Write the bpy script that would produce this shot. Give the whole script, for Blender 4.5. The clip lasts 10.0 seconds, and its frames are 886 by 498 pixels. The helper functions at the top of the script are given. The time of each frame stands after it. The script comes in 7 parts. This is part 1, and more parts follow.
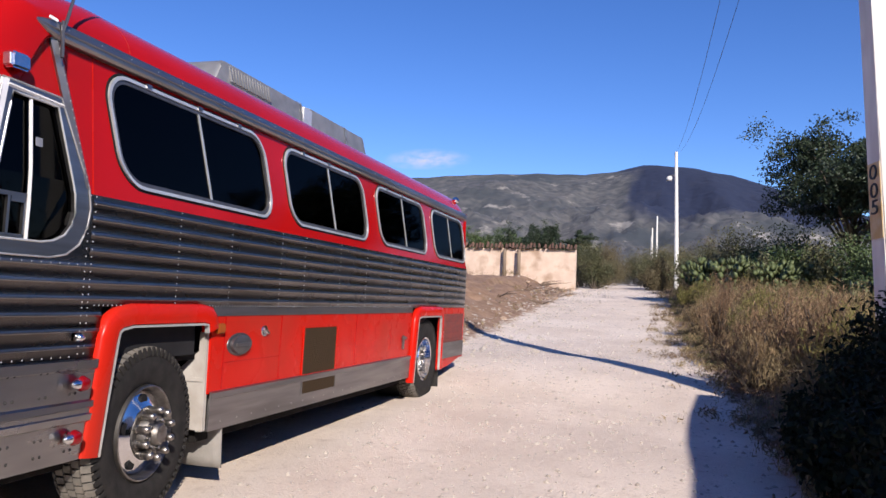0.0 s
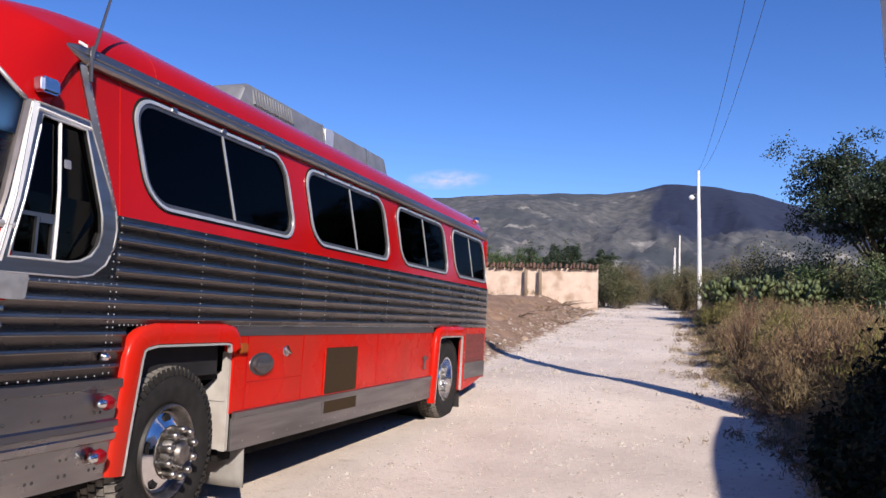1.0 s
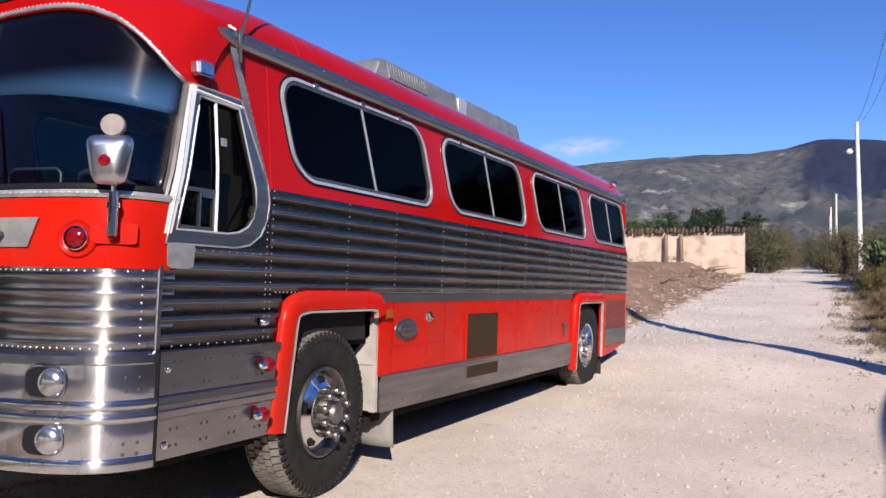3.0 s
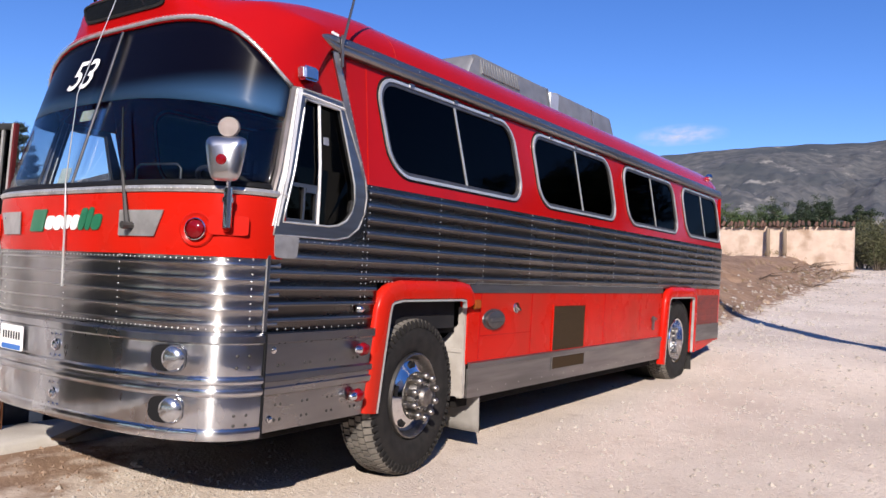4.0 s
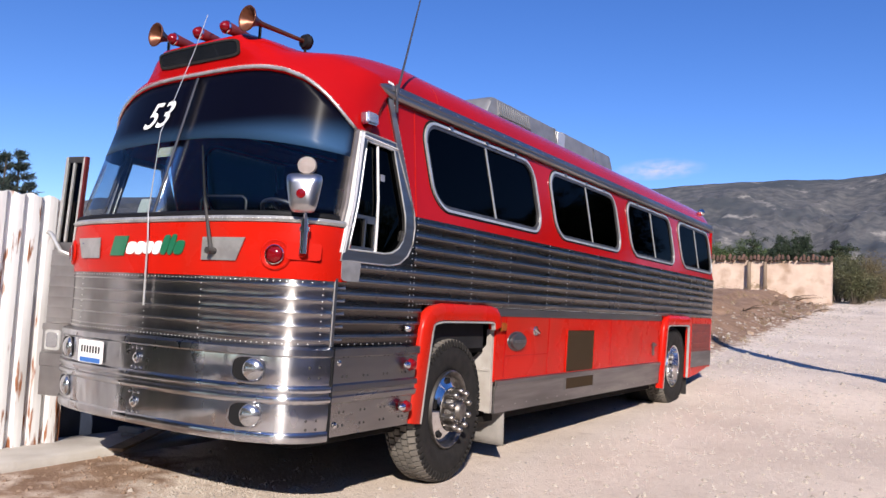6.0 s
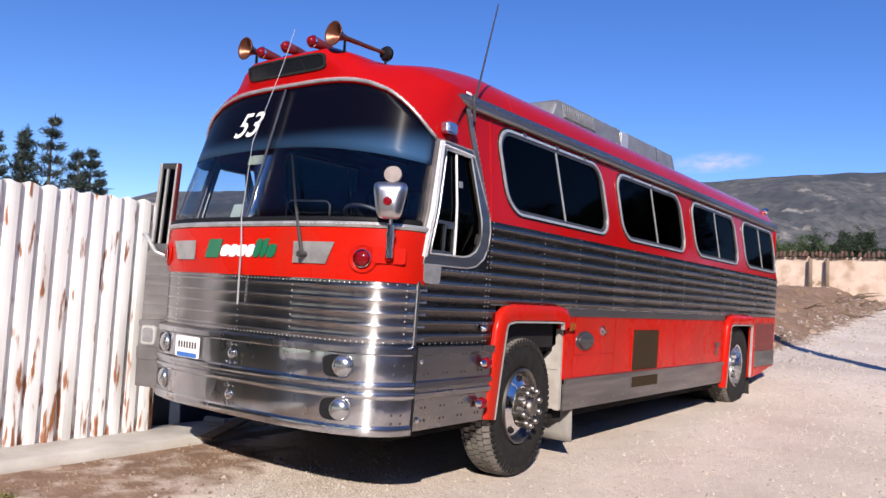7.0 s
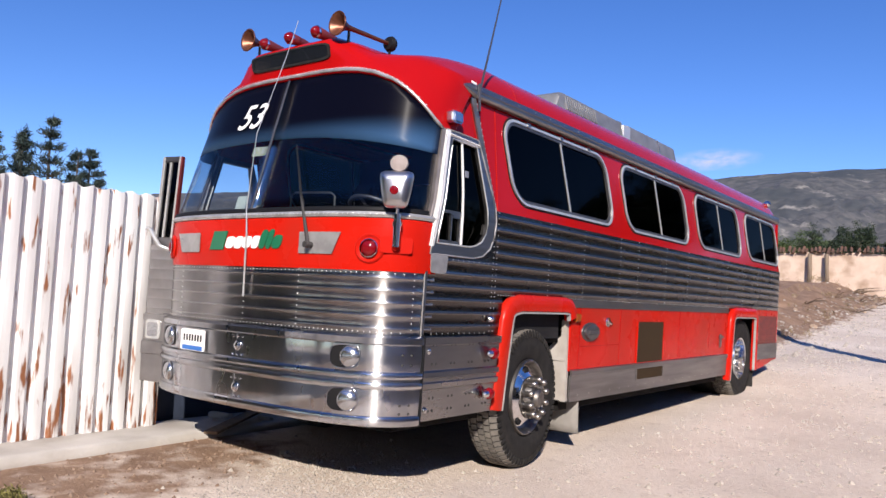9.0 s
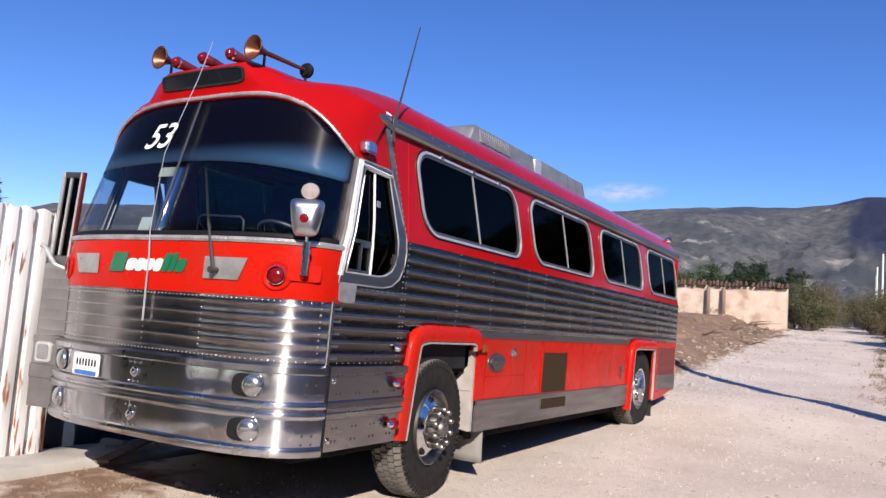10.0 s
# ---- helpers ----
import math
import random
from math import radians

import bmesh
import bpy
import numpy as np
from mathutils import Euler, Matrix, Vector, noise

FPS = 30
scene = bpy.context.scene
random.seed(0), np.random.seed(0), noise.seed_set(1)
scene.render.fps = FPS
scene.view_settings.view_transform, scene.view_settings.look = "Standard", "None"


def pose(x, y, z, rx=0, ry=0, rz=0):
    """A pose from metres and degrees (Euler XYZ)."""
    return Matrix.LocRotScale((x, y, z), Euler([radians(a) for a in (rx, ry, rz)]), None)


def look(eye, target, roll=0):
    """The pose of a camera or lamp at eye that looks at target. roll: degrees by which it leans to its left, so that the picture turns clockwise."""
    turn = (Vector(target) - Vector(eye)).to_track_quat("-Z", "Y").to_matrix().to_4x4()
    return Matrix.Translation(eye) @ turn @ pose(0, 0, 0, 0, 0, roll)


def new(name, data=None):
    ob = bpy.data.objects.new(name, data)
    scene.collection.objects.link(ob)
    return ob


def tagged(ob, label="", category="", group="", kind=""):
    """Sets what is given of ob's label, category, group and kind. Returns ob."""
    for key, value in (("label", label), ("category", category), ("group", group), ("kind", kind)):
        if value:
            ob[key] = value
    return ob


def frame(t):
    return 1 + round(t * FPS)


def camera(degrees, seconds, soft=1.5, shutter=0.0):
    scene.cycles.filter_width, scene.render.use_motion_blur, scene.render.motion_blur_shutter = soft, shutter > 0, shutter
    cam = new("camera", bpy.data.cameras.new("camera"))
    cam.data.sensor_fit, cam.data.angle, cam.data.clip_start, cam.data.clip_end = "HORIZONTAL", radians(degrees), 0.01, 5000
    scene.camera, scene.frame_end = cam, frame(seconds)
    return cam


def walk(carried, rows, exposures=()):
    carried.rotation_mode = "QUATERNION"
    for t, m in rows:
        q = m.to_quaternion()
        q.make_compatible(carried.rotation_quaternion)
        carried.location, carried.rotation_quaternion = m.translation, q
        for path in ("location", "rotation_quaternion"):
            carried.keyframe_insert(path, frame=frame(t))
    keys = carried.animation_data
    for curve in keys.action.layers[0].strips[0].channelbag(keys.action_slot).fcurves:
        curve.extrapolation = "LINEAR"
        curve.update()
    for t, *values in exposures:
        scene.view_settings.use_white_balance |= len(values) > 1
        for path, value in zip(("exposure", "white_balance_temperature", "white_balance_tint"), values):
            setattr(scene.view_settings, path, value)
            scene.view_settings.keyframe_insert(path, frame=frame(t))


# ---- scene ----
cam = camera(60.2, 10.0)
PATH = [
    (0, (2.914, -2.122, 1.393), (2.357, -0.206, 1.526), 2.2),
    (0.5, (2.91, -2.122, 1.399), (2.334, -0.214, 1.567), 2.3),
    (1, (2.917, -2.133, 1.391), (2.307, -0.237, 1.574), 2.2),
    (1.5, (2.899, -2.129, 1.369), (2.141, -0.284, 1.512), 1.5),
    (2, (2.891, -2.125, 1.37), (1.978, -0.349, 1.483), 0.8),
    (3.3, (2.892, -2.171, 1.34), (1.947, -0.411, 1.435), 1.3),
    (3.5, (2.939, -2.216, 1.35), (1.881, -0.524, 1.477), 1.6),
    (4, (3.015, -2.312, 1.37), (1.878, -0.668, 1.43), 2.4),
    (4.5, (3.044, -2.465, 1.363), (1.96, -0.785, 1.404), 2.4),
    (5, (2.999, -2.658, 1.332), (2.077, -0.884, 1.271), 3.3),
    (5.5, (3.083, -2.858, 1.273), (2.028, -1.161, 1.342), 3.9),
    (6, (2.99, -2.969, 1.302), (1.893, -1.302, 1.445), 2.9),
    (6.2, (2.99, -3.111, 1.359), (1.803, -1.506, 1.473), 2.6),
    (7.5, (2.953, -3.261, 1.309), (1.747, -1.67, 1.433), 3.5),
    (8, (2.94, -3.25, 1.275), (1.704, -1.682, 1.39), 2.5),
    (8.5, (2.92, -3.247, 1.277), (1.715, -1.654, 1.374), 2.6),
    (9, (2.916, -3.26, 1.277), (1.715, -1.665, 1.396), 2.9),
    (9.5, (2.928, -3.277, 1.286), (1.733, -1.68, 1.44), 3.6),
    (10, (2.958, -3.272, 1.328), (1.942, -1.559, 1.52), 4.3),
]
walk(cam, [(t, look(eye, target, roll)) for t, eye, target, roll in PATH], [(0, 0.45, 6500, 15), (10, 0.45, 6500, 15)])

# ---- light ----
SUN_AZ, SUN_EL = 147.0, 29.5
world = bpy.data.worlds.new("sky")
scene.world = world
world.use_nodes = True
wn = world.node_tree
wn.nodes.clear()
sky = wn.nodes.new("ShaderNodeTexSky")
sky.sky_type = "NISHITA"
sky.sun_disc = False
sky.sun_elevation, sky.sun_rotation = radians(SUN_EL), radians(SUN_AZ)
sky.altitude, sky.air_density, sky.dust_density, sky.ozone_density = 2000, 1.0, 0.0, 3.5
bg = wn.nodes.new("ShaderNodeBackground")
bg.inputs["Strength"].default_value = 0.12
wout = wn.nodes.new("ShaderNodeOutputWorld")
clear = wn.nodes.new("ShaderNodeHueSaturation")
clear.inputs["Saturation"].default_value = 1.22
clear.inputs["Hue"].default_value = 0.513
wn.links.new(sky.outputs[0], clear.inputs["Color"])
wn.links.new(clear.outputs[0], bg.inputs["Color"])
wn.links.new(bg.outputs[0], wout.inputs["Surface"])
SUN_WAY = Vector((math.sin(radians(SUN_AZ)) * math.cos(radians(SUN_EL)), math.cos(radians(SUN_AZ)) * math.cos(radians(SUN_EL)), math.sin(radians(SUN_EL))))
sun = new("sun", bpy.data.lights.new("sun", "SUN"))
sun.data.energy, sun.data.angle, sun.data.color = 5.2, radians(0.53), (1.0, 0.93, 0.82)
sun.matrix_world = look(SUN_WAY * 50, (0, 0, 0))


# ---- materials ----
def material(name, base, rough=0.6, metal=0.0, second=None, scale=6.0, detail=6.0, bump=0.0, bump_scale=60.0, spec=0.5, vary=0.0, stretch=(1, 1, 1), third=None, third_scale=0.7, coat=0.0, rough2=None, brushed=0.0):
    """A surface of two or three mixed tones with grain and relief, at real size."""
    m = bpy.data.materials.new(name)
    m.use_nodes = True
    nt = m.node_tree
    p = nt.nodes["Principled BSDF"]
    p.inputs["Roughness"].default_value = rough
    p.inputs["Metallic"].default_value = metal
    p.inputs["Specular IOR Level"].default_value = spec
    p.inputs["Coat Weight"].default_value = coat
    p.inputs["Coat Roughness"].default_value = 0.05
    if brushed:
        way = nt.nodes.new("ShaderNodeCombineXYZ")
        way.inputs["Z"].default_value = 1.0
        p.inputs["Anisotropic"].default_value = brushed
        nt.links.new(way.outputs[0], p.inputs["Tangent"])
    p.inputs["Base Color"].default_value = (*base, 1)
    coords = nt.nodes.new("ShaderNodeTexCoord")
    mapping = nt.nodes.new("ShaderNodeMapping")
    mapping.inputs["Scale"].default_value = stretch
    nt.links.new(coords.outputs["Object"], mapping.inputs["Vector"])

    def noise_node(s, d, low=0.35, high=0.65):
        n = nt.nodes.new("ShaderNodeTexNoise")
        n.inputs["Scale"].default_value, n.inputs["Detail"].default_value = s, d
        nt.links.new(mapping.outputs[0], n.inputs["Vector"])
        r = nt.nodes.new("ShaderNodeMapRange")
        r.inputs["From Min"].default_value, r.inputs["From Max"].default_value = low, high
        nt.links.new(n.outputs["Fac"], r.inputs["Value"])
        return r.outputs[0]

    def mix(fac, a, b):
        x = nt.nodes.new("ShaderNodeMix")
        x.data_type = "RGBA"
        nt.links.new(fac, x.inputs["Factor"])
        for socket, v in ((x.inputs["A"], a), (x.inputs["B"], b)):
            if isinstance(v, tuple):
                socket.default_value = (*v, 1)
            else:
                nt.links.new(v, socket)
        return x.outputs["Result"]

    colour = base
    if second:
        fac = noise_node(scale, detail)
        colour = mix(fac, base, second)
        if rough2 is not None:
            r = nt.nodes.new("ShaderNodeMapRange")
            r.inputs["To Min"].default_value, r.inputs["To Max"].default_value = rough, rough2
            nt.links.new(fac, r.inputs["Value"])
            nt.links.new(r.outputs[0], p.inputs["Roughness"])
    if third:
        colour = mix(noise_node(third_scale, 4, 0.5, 0.68), colour, third)
    if vary:
        info = nt.nodes.new("ShaderNodeObjectInfo")
        hsv = nt.nodes.new("ShaderNodeHueSaturation")
        r = nt.nodes.new("ShaderNodeMapRange")
        r.inputs["To Min"].default_value, r.inputs["To Max"].default_value = 1 - vary, 1 + vary
        nt.links.new(info.outputs["Random"], r.inputs["Value"])
        nt.links.new(r.outputs[0], hsv.inputs["Value"])
        if isinstance(colour, tuple):
            hsv.inputs["Color"].default_value = (*colour, 1)
        else:
            nt.links.new(colour, hsv.inputs["Color"])
        colour = hsv.outputs[0]
    if not isinstance(colour, tuple):
        nt.links.new(colour, p.inputs["Base Color"])
    if bump:
        n = nt.nodes.new("ShaderNodeTexNoise")
        n.inputs["Scale"].default_value, n.inputs["Detail"].default_value = bump_scale, 6
        nt.links.new(mapping.outputs[0], n.inputs["Vector"])
        b = nt.nodes.new("ShaderNodeBump")
        b.inputs["Strength"].default_value, b.inputs["Distance"].default_value = bump, 0.02
        nt.links.new(n.outputs["Fac"], b.inputs["Height"])
        nt.links.new(b.outputs[0], p.inputs["Normal"])
    return m


def glass(name, tint, gloss=0.03, rim=0.5, facing=0.03):
    """Thin tinted glass: light passes through, coloured, and the surface mirrors by the angle."""
    m = bpy.data.materials.new(name)
    m.use_nodes = True
    nt = m.node_tree
    nt.nodes.clear()
    out = nt.nodes.new("ShaderNodeOutputMaterial")
    t = nt.nodes.new("ShaderNodeBsdfTransparent")
    t.inputs["Color"].default_value = (*tint, 1)
    g = nt.nodes.new("ShaderNodeBsdfGlossy")
    g.inputs["Roughness"].default_value = gloss
    f = nt.nodes.new("ShaderNodeLayerWeight")
    f.inputs["Blend"].default_value = 0.5
    fifth = nt.nodes.new("ShaderNodeMath")
    fifth.operation, fifth.inputs[1].default_value = "POWER", 4.5
    nt.links.new(f.outputs["Facing"], fifth.inputs[0])
    mul = nt.nodes.new("ShaderNodeMath")
    mul.operation, mul.inputs[1].default_value, mul.inputs[2].default_value = "MULTIPLY_ADD", rim, facing
    nt.links.new(fifth.outputs[0], mul.inputs[0])
    x = nt.nodes.new("ShaderNodeMixShader")
    nt.links.new(mul.outputs[0], x.inputs["Fac"])
    nt.links.new(t.outputs[0], x.inputs[1])
    nt.links.new(g.outputs[0], x.inputs[2])
    nt.links.new(x.outputs[0], out.inputs["Surface"])
    return m


RED = material("red_paint", (0.385, 0.005, 0.005), 0.10, second=(0.335, 0.005, 0.006), scale=1.6, spec=0.15, coat=0.0, bump=0.02, bump_scale=7, rough2=0.20)
RED_LOW = material("red_paint_weathered", (0.50, 0.011, 0.004), 0.20, second=(0.44, 0.010, 0.004), scale=2.2, third=(0.40, 0.020, 0.010), third_scale=1.1, spec=0.13, coat=0.0, bump=0.025, bump_scale=6, rough2=0.36)
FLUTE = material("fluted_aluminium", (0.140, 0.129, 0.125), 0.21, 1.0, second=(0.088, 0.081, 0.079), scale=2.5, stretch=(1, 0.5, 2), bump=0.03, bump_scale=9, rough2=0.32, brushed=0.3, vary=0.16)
# Lighter crest metals: the sky's sheen on the beads is put into their colour.
CREST = material("sheen_tinted_flute_crest", (0.25, 0.24, 0.24), 0.28, 1.0, second=(0.17, 0.163, 0.163), scale=3.0, stretch=(1, 0.5, 2), rough2=0.36, vary=0.12)
FRONT_CREST = material("sheen_tinted_front_metal", (0.54, 0.53, 0.52), 0.30, 1.0, second=(0.38, 0.37, 0.365), scale=3.0, rough2=0.36, brushed=0.9)
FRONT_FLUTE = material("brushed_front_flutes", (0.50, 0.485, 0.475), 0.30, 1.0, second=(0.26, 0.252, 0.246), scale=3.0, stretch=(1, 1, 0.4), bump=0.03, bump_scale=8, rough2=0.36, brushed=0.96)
BRUSHED = material("brushed_panel", (0.38, 0.37, 0.365), 0.24, 1.0, second=(0.26, 0.252, 0.248), scale=2.0, stretch=(1, 0.5, 2), bump=0.04, bump_scale=7, rough2=0.36, brushed=0.7)
POLISH = material("polished_steel", (0.68, 0.685, 0.70), 0.26, 1.0, second=(0.46, 0.462, 0.475), scale=3.5, stretch=(1, 1, 0.5), bump=0.22, bump_scale=3.2, rough2=0.34, brushed=0.94)


def mirrored(m, share, gloss):
    """Adds a sharper reflection over the brushed one."""
    nt = m.node_tree
    out = nt.nodes["Material Output"]
    p = nt.nodes["Principled BSDF"]
    g = nt.nodes.new("ShaderNodeBsdfGlossy")
    g.inputs["Roughness"].default_value = gloss
    nt.links.new(p.inputs["Base Color"].links[0].from_socket, g.inputs["Color"])
    nt.links.new(p.inputs["Normal"].links[0].from_socket, g.inputs["Normal"])
    x = nt.nodes.new("ShaderNodeMixShader")
    x.inputs["Fac"].default_value = share
    nt.links.new(p.outputs[0], x.inputs[1])
    nt.links.new(g.outputs[0], x.inputs[2])
    nt.links.new(x.outputs[0], out.inputs["Surface"])
    return m


mirrored(POLISH, 0.62, 0.10)
mirrored(FRONT_FLUTE, 0.55, 0.15)
POST = material("dull_taupe_post", (0.25, 0.222, 0.21), 0.5, 0.6, second=(0.19, 0.17, 0.16), scale=10)
PILLAR = material("bright_anodised_pillar", (0.80, 0.79, 0.77), 0.38, 0.2, second=(0.72, 0.71, 0.69), scale=9)
ALLOY = material("dull_aluminium", (0.33, 0.323, 0.325), 0.34, 1.0, second=(0.27, 0.262, 0.263), scale=4.0, stretch=(1, 0.25, 3), third=(0.22, 0.212, 0.208), third_scale=2.0, bump=0.03, bump_scale=20, rough2=0.46)
PLATE = material("scratched_steel_plate", (0.48, 0.47, 0.465), 0.42, 0.6, second=(0.34, 0.33, 0.325), scale=12)
SILL = material("riveted_grey_trim", (0.56, 0.55, 0.535), 0.36, 0.6, second=(0.40, 0.39, 0.375), scale=14)
CHROME = material("chrome", (0.72, 0.72, 0.73), 0.12, 1.0)
HUB = material("dusty_hub_steel", (0.27, 0.26, 0.25), 0.38, 1.0, second=(0.18, 0.165, 0.15), scale=18, rough2=0.5)
NUT = material("worn_bright_nut", (0.40, 0.38, 0.36), 0.30, 1.0, second=(0.25, 0.225, 0.20), scale=30, rough2=0.42)
BRIGHT = material("bright_trim", (0.70, 0.70, 0.68), 0.32, 0.6, second=(0.58, 0.58, 0.56), scale=8)
WIPER = material("worn_grey_metal", (0.055, 0.052, 0.050), 0.55, 0.4)
RUBBER = material("rubber", (0.014, 0.0135, 0.013), 0.8, second=(0.024, 0.022, 0.021), scale=14, spec=0.2, bump=0.1, bump_scale=80)
TREAD = material("dusty_tread", (0.075, 0.07, 0.064), 0.85, second=(0.16, 0.145, 0.125), scale=12, bump=0.2, bump_scale=70)
DARK = material("dark_underbody", (0.010, 0.009, 0.009), 0.9, second=(0.018, 0.016, 0.014), scale=5, spec=0.15)
BLACK = material("black_seal", (0.008, 0.008, 0.009), 0.6, spec=0.2)
GLASS_DARK = glass("dark_tinted_glass", (0.05, 0.05, 0.065), 0.03, 0.08, 0.014)
GLASS_CAB = glass("black_tinted_glass", (0.018, 0.017, 0.024), 0.03, 0.06, 0.012)
GLASS_TEAL = glass("teal_tinted_glass", (0.045, 0.085, 0.08), 0.03, 0.1)
GLASS_CLEAR = glass("windscreen_glass", (0.80, 0.83, 0.85))


def shade_film():
    """A sun strip on the glass: near black above, thinning to translucent blue at its lower edge."""
    m = glass("windscreen_shade_band", (0.05, 0.06, 0.09), 0.40, 0.1)
    nt = m.node_tree
    out = nt.nodes["Material Output"]
    old = out.inputs["Surface"].links[0].from_socket
    film = nt.nodes.new("ShaderNodeBsdfPrincipled")
    film.inputs["Roughness"].default_value = 0.38
    film.inputs["Specular IOR Level"].default_value = 0.10
    film.inputs["Anisotropic"].default_value = 0.9
    way = nt.nodes.new("ShaderNodeCombineXYZ")
    way.inputs["Z"].default_value = 1.0
    nt.links.new(way.outputs[0], film.inputs["Tangent"])
    coords = nt.nodes.new("ShaderNodeTexCoord")
    split = nt.nodes.new("ShaderNodeSeparateXYZ")
    nt.links.new(coords.outputs["Object"], split.inputs[0])
    ramp = nt.nodes.new("ShaderNodeMapRange")
    ramp.interpolation_type = "SMOOTHSTEP"
    ramp.inputs["From Min"].default_value, ramp.inputs["From Max"].default_value = 2.20, 2.42
    ramp.inputs["To Min"].default_value, ramp.inputs["To Max"].default_value = 1.0, 0.0
    nt.links.new(split.outputs["Z"], ramp.inputs["Value"])
    tone = nt.nodes.new("ShaderNodeMix")
    tone.data_type = "RGBA"
    tone.inputs["A"].default_value, tone.inputs["B"].default_value = (0.002, 0.002, 0.006, 1), (0.036, 0.092, 0.190, 1)
    nt.links.new(ramp.outputs[0], tone.inputs["Factor"])
    nt.links.new(tone.outputs["Result"], film.inputs["Base Color"])
    x = nt.nodes.new("ShaderNodeMixShader")
    x.inputs["Fac"].default_value = 0.9
    nt.links.new(old, x.inputs[1])
    nt.links.new(film.outputs[0], x.inputs[2])
    nt.links.new(x.outputs[0], out.inputs["Surface"])
    return m


GLASS_BAND = shade_film()


def ground_material():
    """Pale gravel dust on the track, brown earth beside it, by the sheet's own earth attribute."""
    m = material("gravel_and_earth", (0.65, 0.55, 0.46), 0.95, second=(0.53, 0.44, 0.365), scale=0.9, third=(0.67, 0.58, 0.495), third_scale=0.3, bump=0.6, bump_scale=42)
    nt = m.node_tree
    p = nt.nodes["Principled BSDF"]
    track = p.inputs["Base Color"].links[0].from_socket

    def tex(scale, low, high, kind="ShaderNodeTexNoise"):
        n = nt.nodes.new(kind)
        n.inputs["Scale"].default_value = scale
        c = nt.nodes.new("ShaderNodeTexCoord")
        nt.links.new(c.outputs["Object"], n.inputs["Vector"])
        r = nt.nodes.new("ShaderNodeMapRange")
        r.inputs["From Min"].default_value, r.inputs["From Max"].default_value = low, high
        if kind == "ShaderNodeTexNoise":
            n.inputs["Detail"].default_value = 8
            nt.links.new(n.outputs["Fac"], r.inputs["Value"])
        else:
            nt.links.new(n.outputs["Distance"], r.inputs["Value"])
        return r.outputs[0]

    def mix(f, a, b):
        x = nt.nodes.new("ShaderNodeMix")
        x.data_type = "RGBA"
        nt.links.new(f, x.inputs["Factor"])
        for s, v in ((x.inputs["A"], a), (x.inputs["B"], b)):
            if isinstance(v, tuple):
                s.default_value = (*v, 1)
            else:
                nt.links.new(v, s)
        return x.outputs["Result"]

    track = mix(tex(7, 0.56, 0.80), track, (0.47, 0.375, 0.305))
    track = mix(tex(19, 0.58, 0.78), track, (0.42, 0.335, 0.275))
    track = mix(tex(70, 0.58, 0.74), track, (0.38, 0.31, 0.26))
    track = mix(tex(26, 0.20, 0.10, "ShaderNodeTexVoronoi"), track, (0.66, 0.58, 0.505))
    track = mix(tex(61, 0.22, 0.12, "ShaderNodeTexVoronoi"), track, (0.70, 0.63, 0.56))
    brown = mix(tex(2.5, 0.35, 0.65), (0.170, 0.098, 0.060), (0.265, 0.168, 0.108))
    brown = mix(tex(30, 0.58, 0.7), brown, (0.30, 0.205, 0.14))
    a = nt.nodes.new("ShaderNodeAttribute")
    a.attribute_name = "earth"
    add = nt.nodes.new("ShaderNodeMath")
    add.operation = "MULTIPLY_ADD"
    edge = tex(3.5, 0.25, 0.75)
    nt.links.new(edge, add.inputs[0])
    add.inputs[1].default_value = 0.7
    nt.links.new(a.outputs["Fac"], add.inputs[2])
    r = nt.nodes.new("ShaderNodeMapRange")
    r.inputs["From Min"].default_value, r.inputs["From Max"].default_value = 0.62, 0.98
    nt.links.new(add.outputs[0], r.inputs["Value"])
    nt.links.new(mix(r.outputs[0], track, brown), p.inputs["Base Color"])
    return m


ROAD = ground_material()


# ---- mesh helpers ----
def mesh_object(name, verts, faces, mat, parent=None, label="", smooth=False):
    me = bpy.data.meshes.new(name)
    me.from_pydata([tuple(v) for v in verts], [], faces)
    me.update()
    if smooth:
        me.shade_smooth()
    ob = new(name, me)
    if mat is not None:
        me.materials.append(mat)
    if parent is not None:
        ob.parent = parent
    return tagged(ob, label)


def part(name, bm, mat, parent, label="", smooth=False, angle=None):
    me = bpy.data.meshes.new(name)
    bmesh.ops.recalc_face_normals(bm, faces=bm.faces)
    bm.to_mesh(me)
    bm.free()
    if angle is not None:
        me.shade_smooth()
        me.set_sharp_from_angle(angle=radians(angle))
    elif smooth:
        me.shade_smooth()
    me.materials.append(mat)
    ob = new(name, me)
    ob.parent = parent
    return tagged(ob, label)


def thing(name, label, category, group="", place=(0, 0, 0), turn=0):
    ob = new(name)
    ob.empty_display_size = 0.2
    ob.matrix_world = pose(*place, 0, 0, turn)
    return tagged(ob, label, category, group)


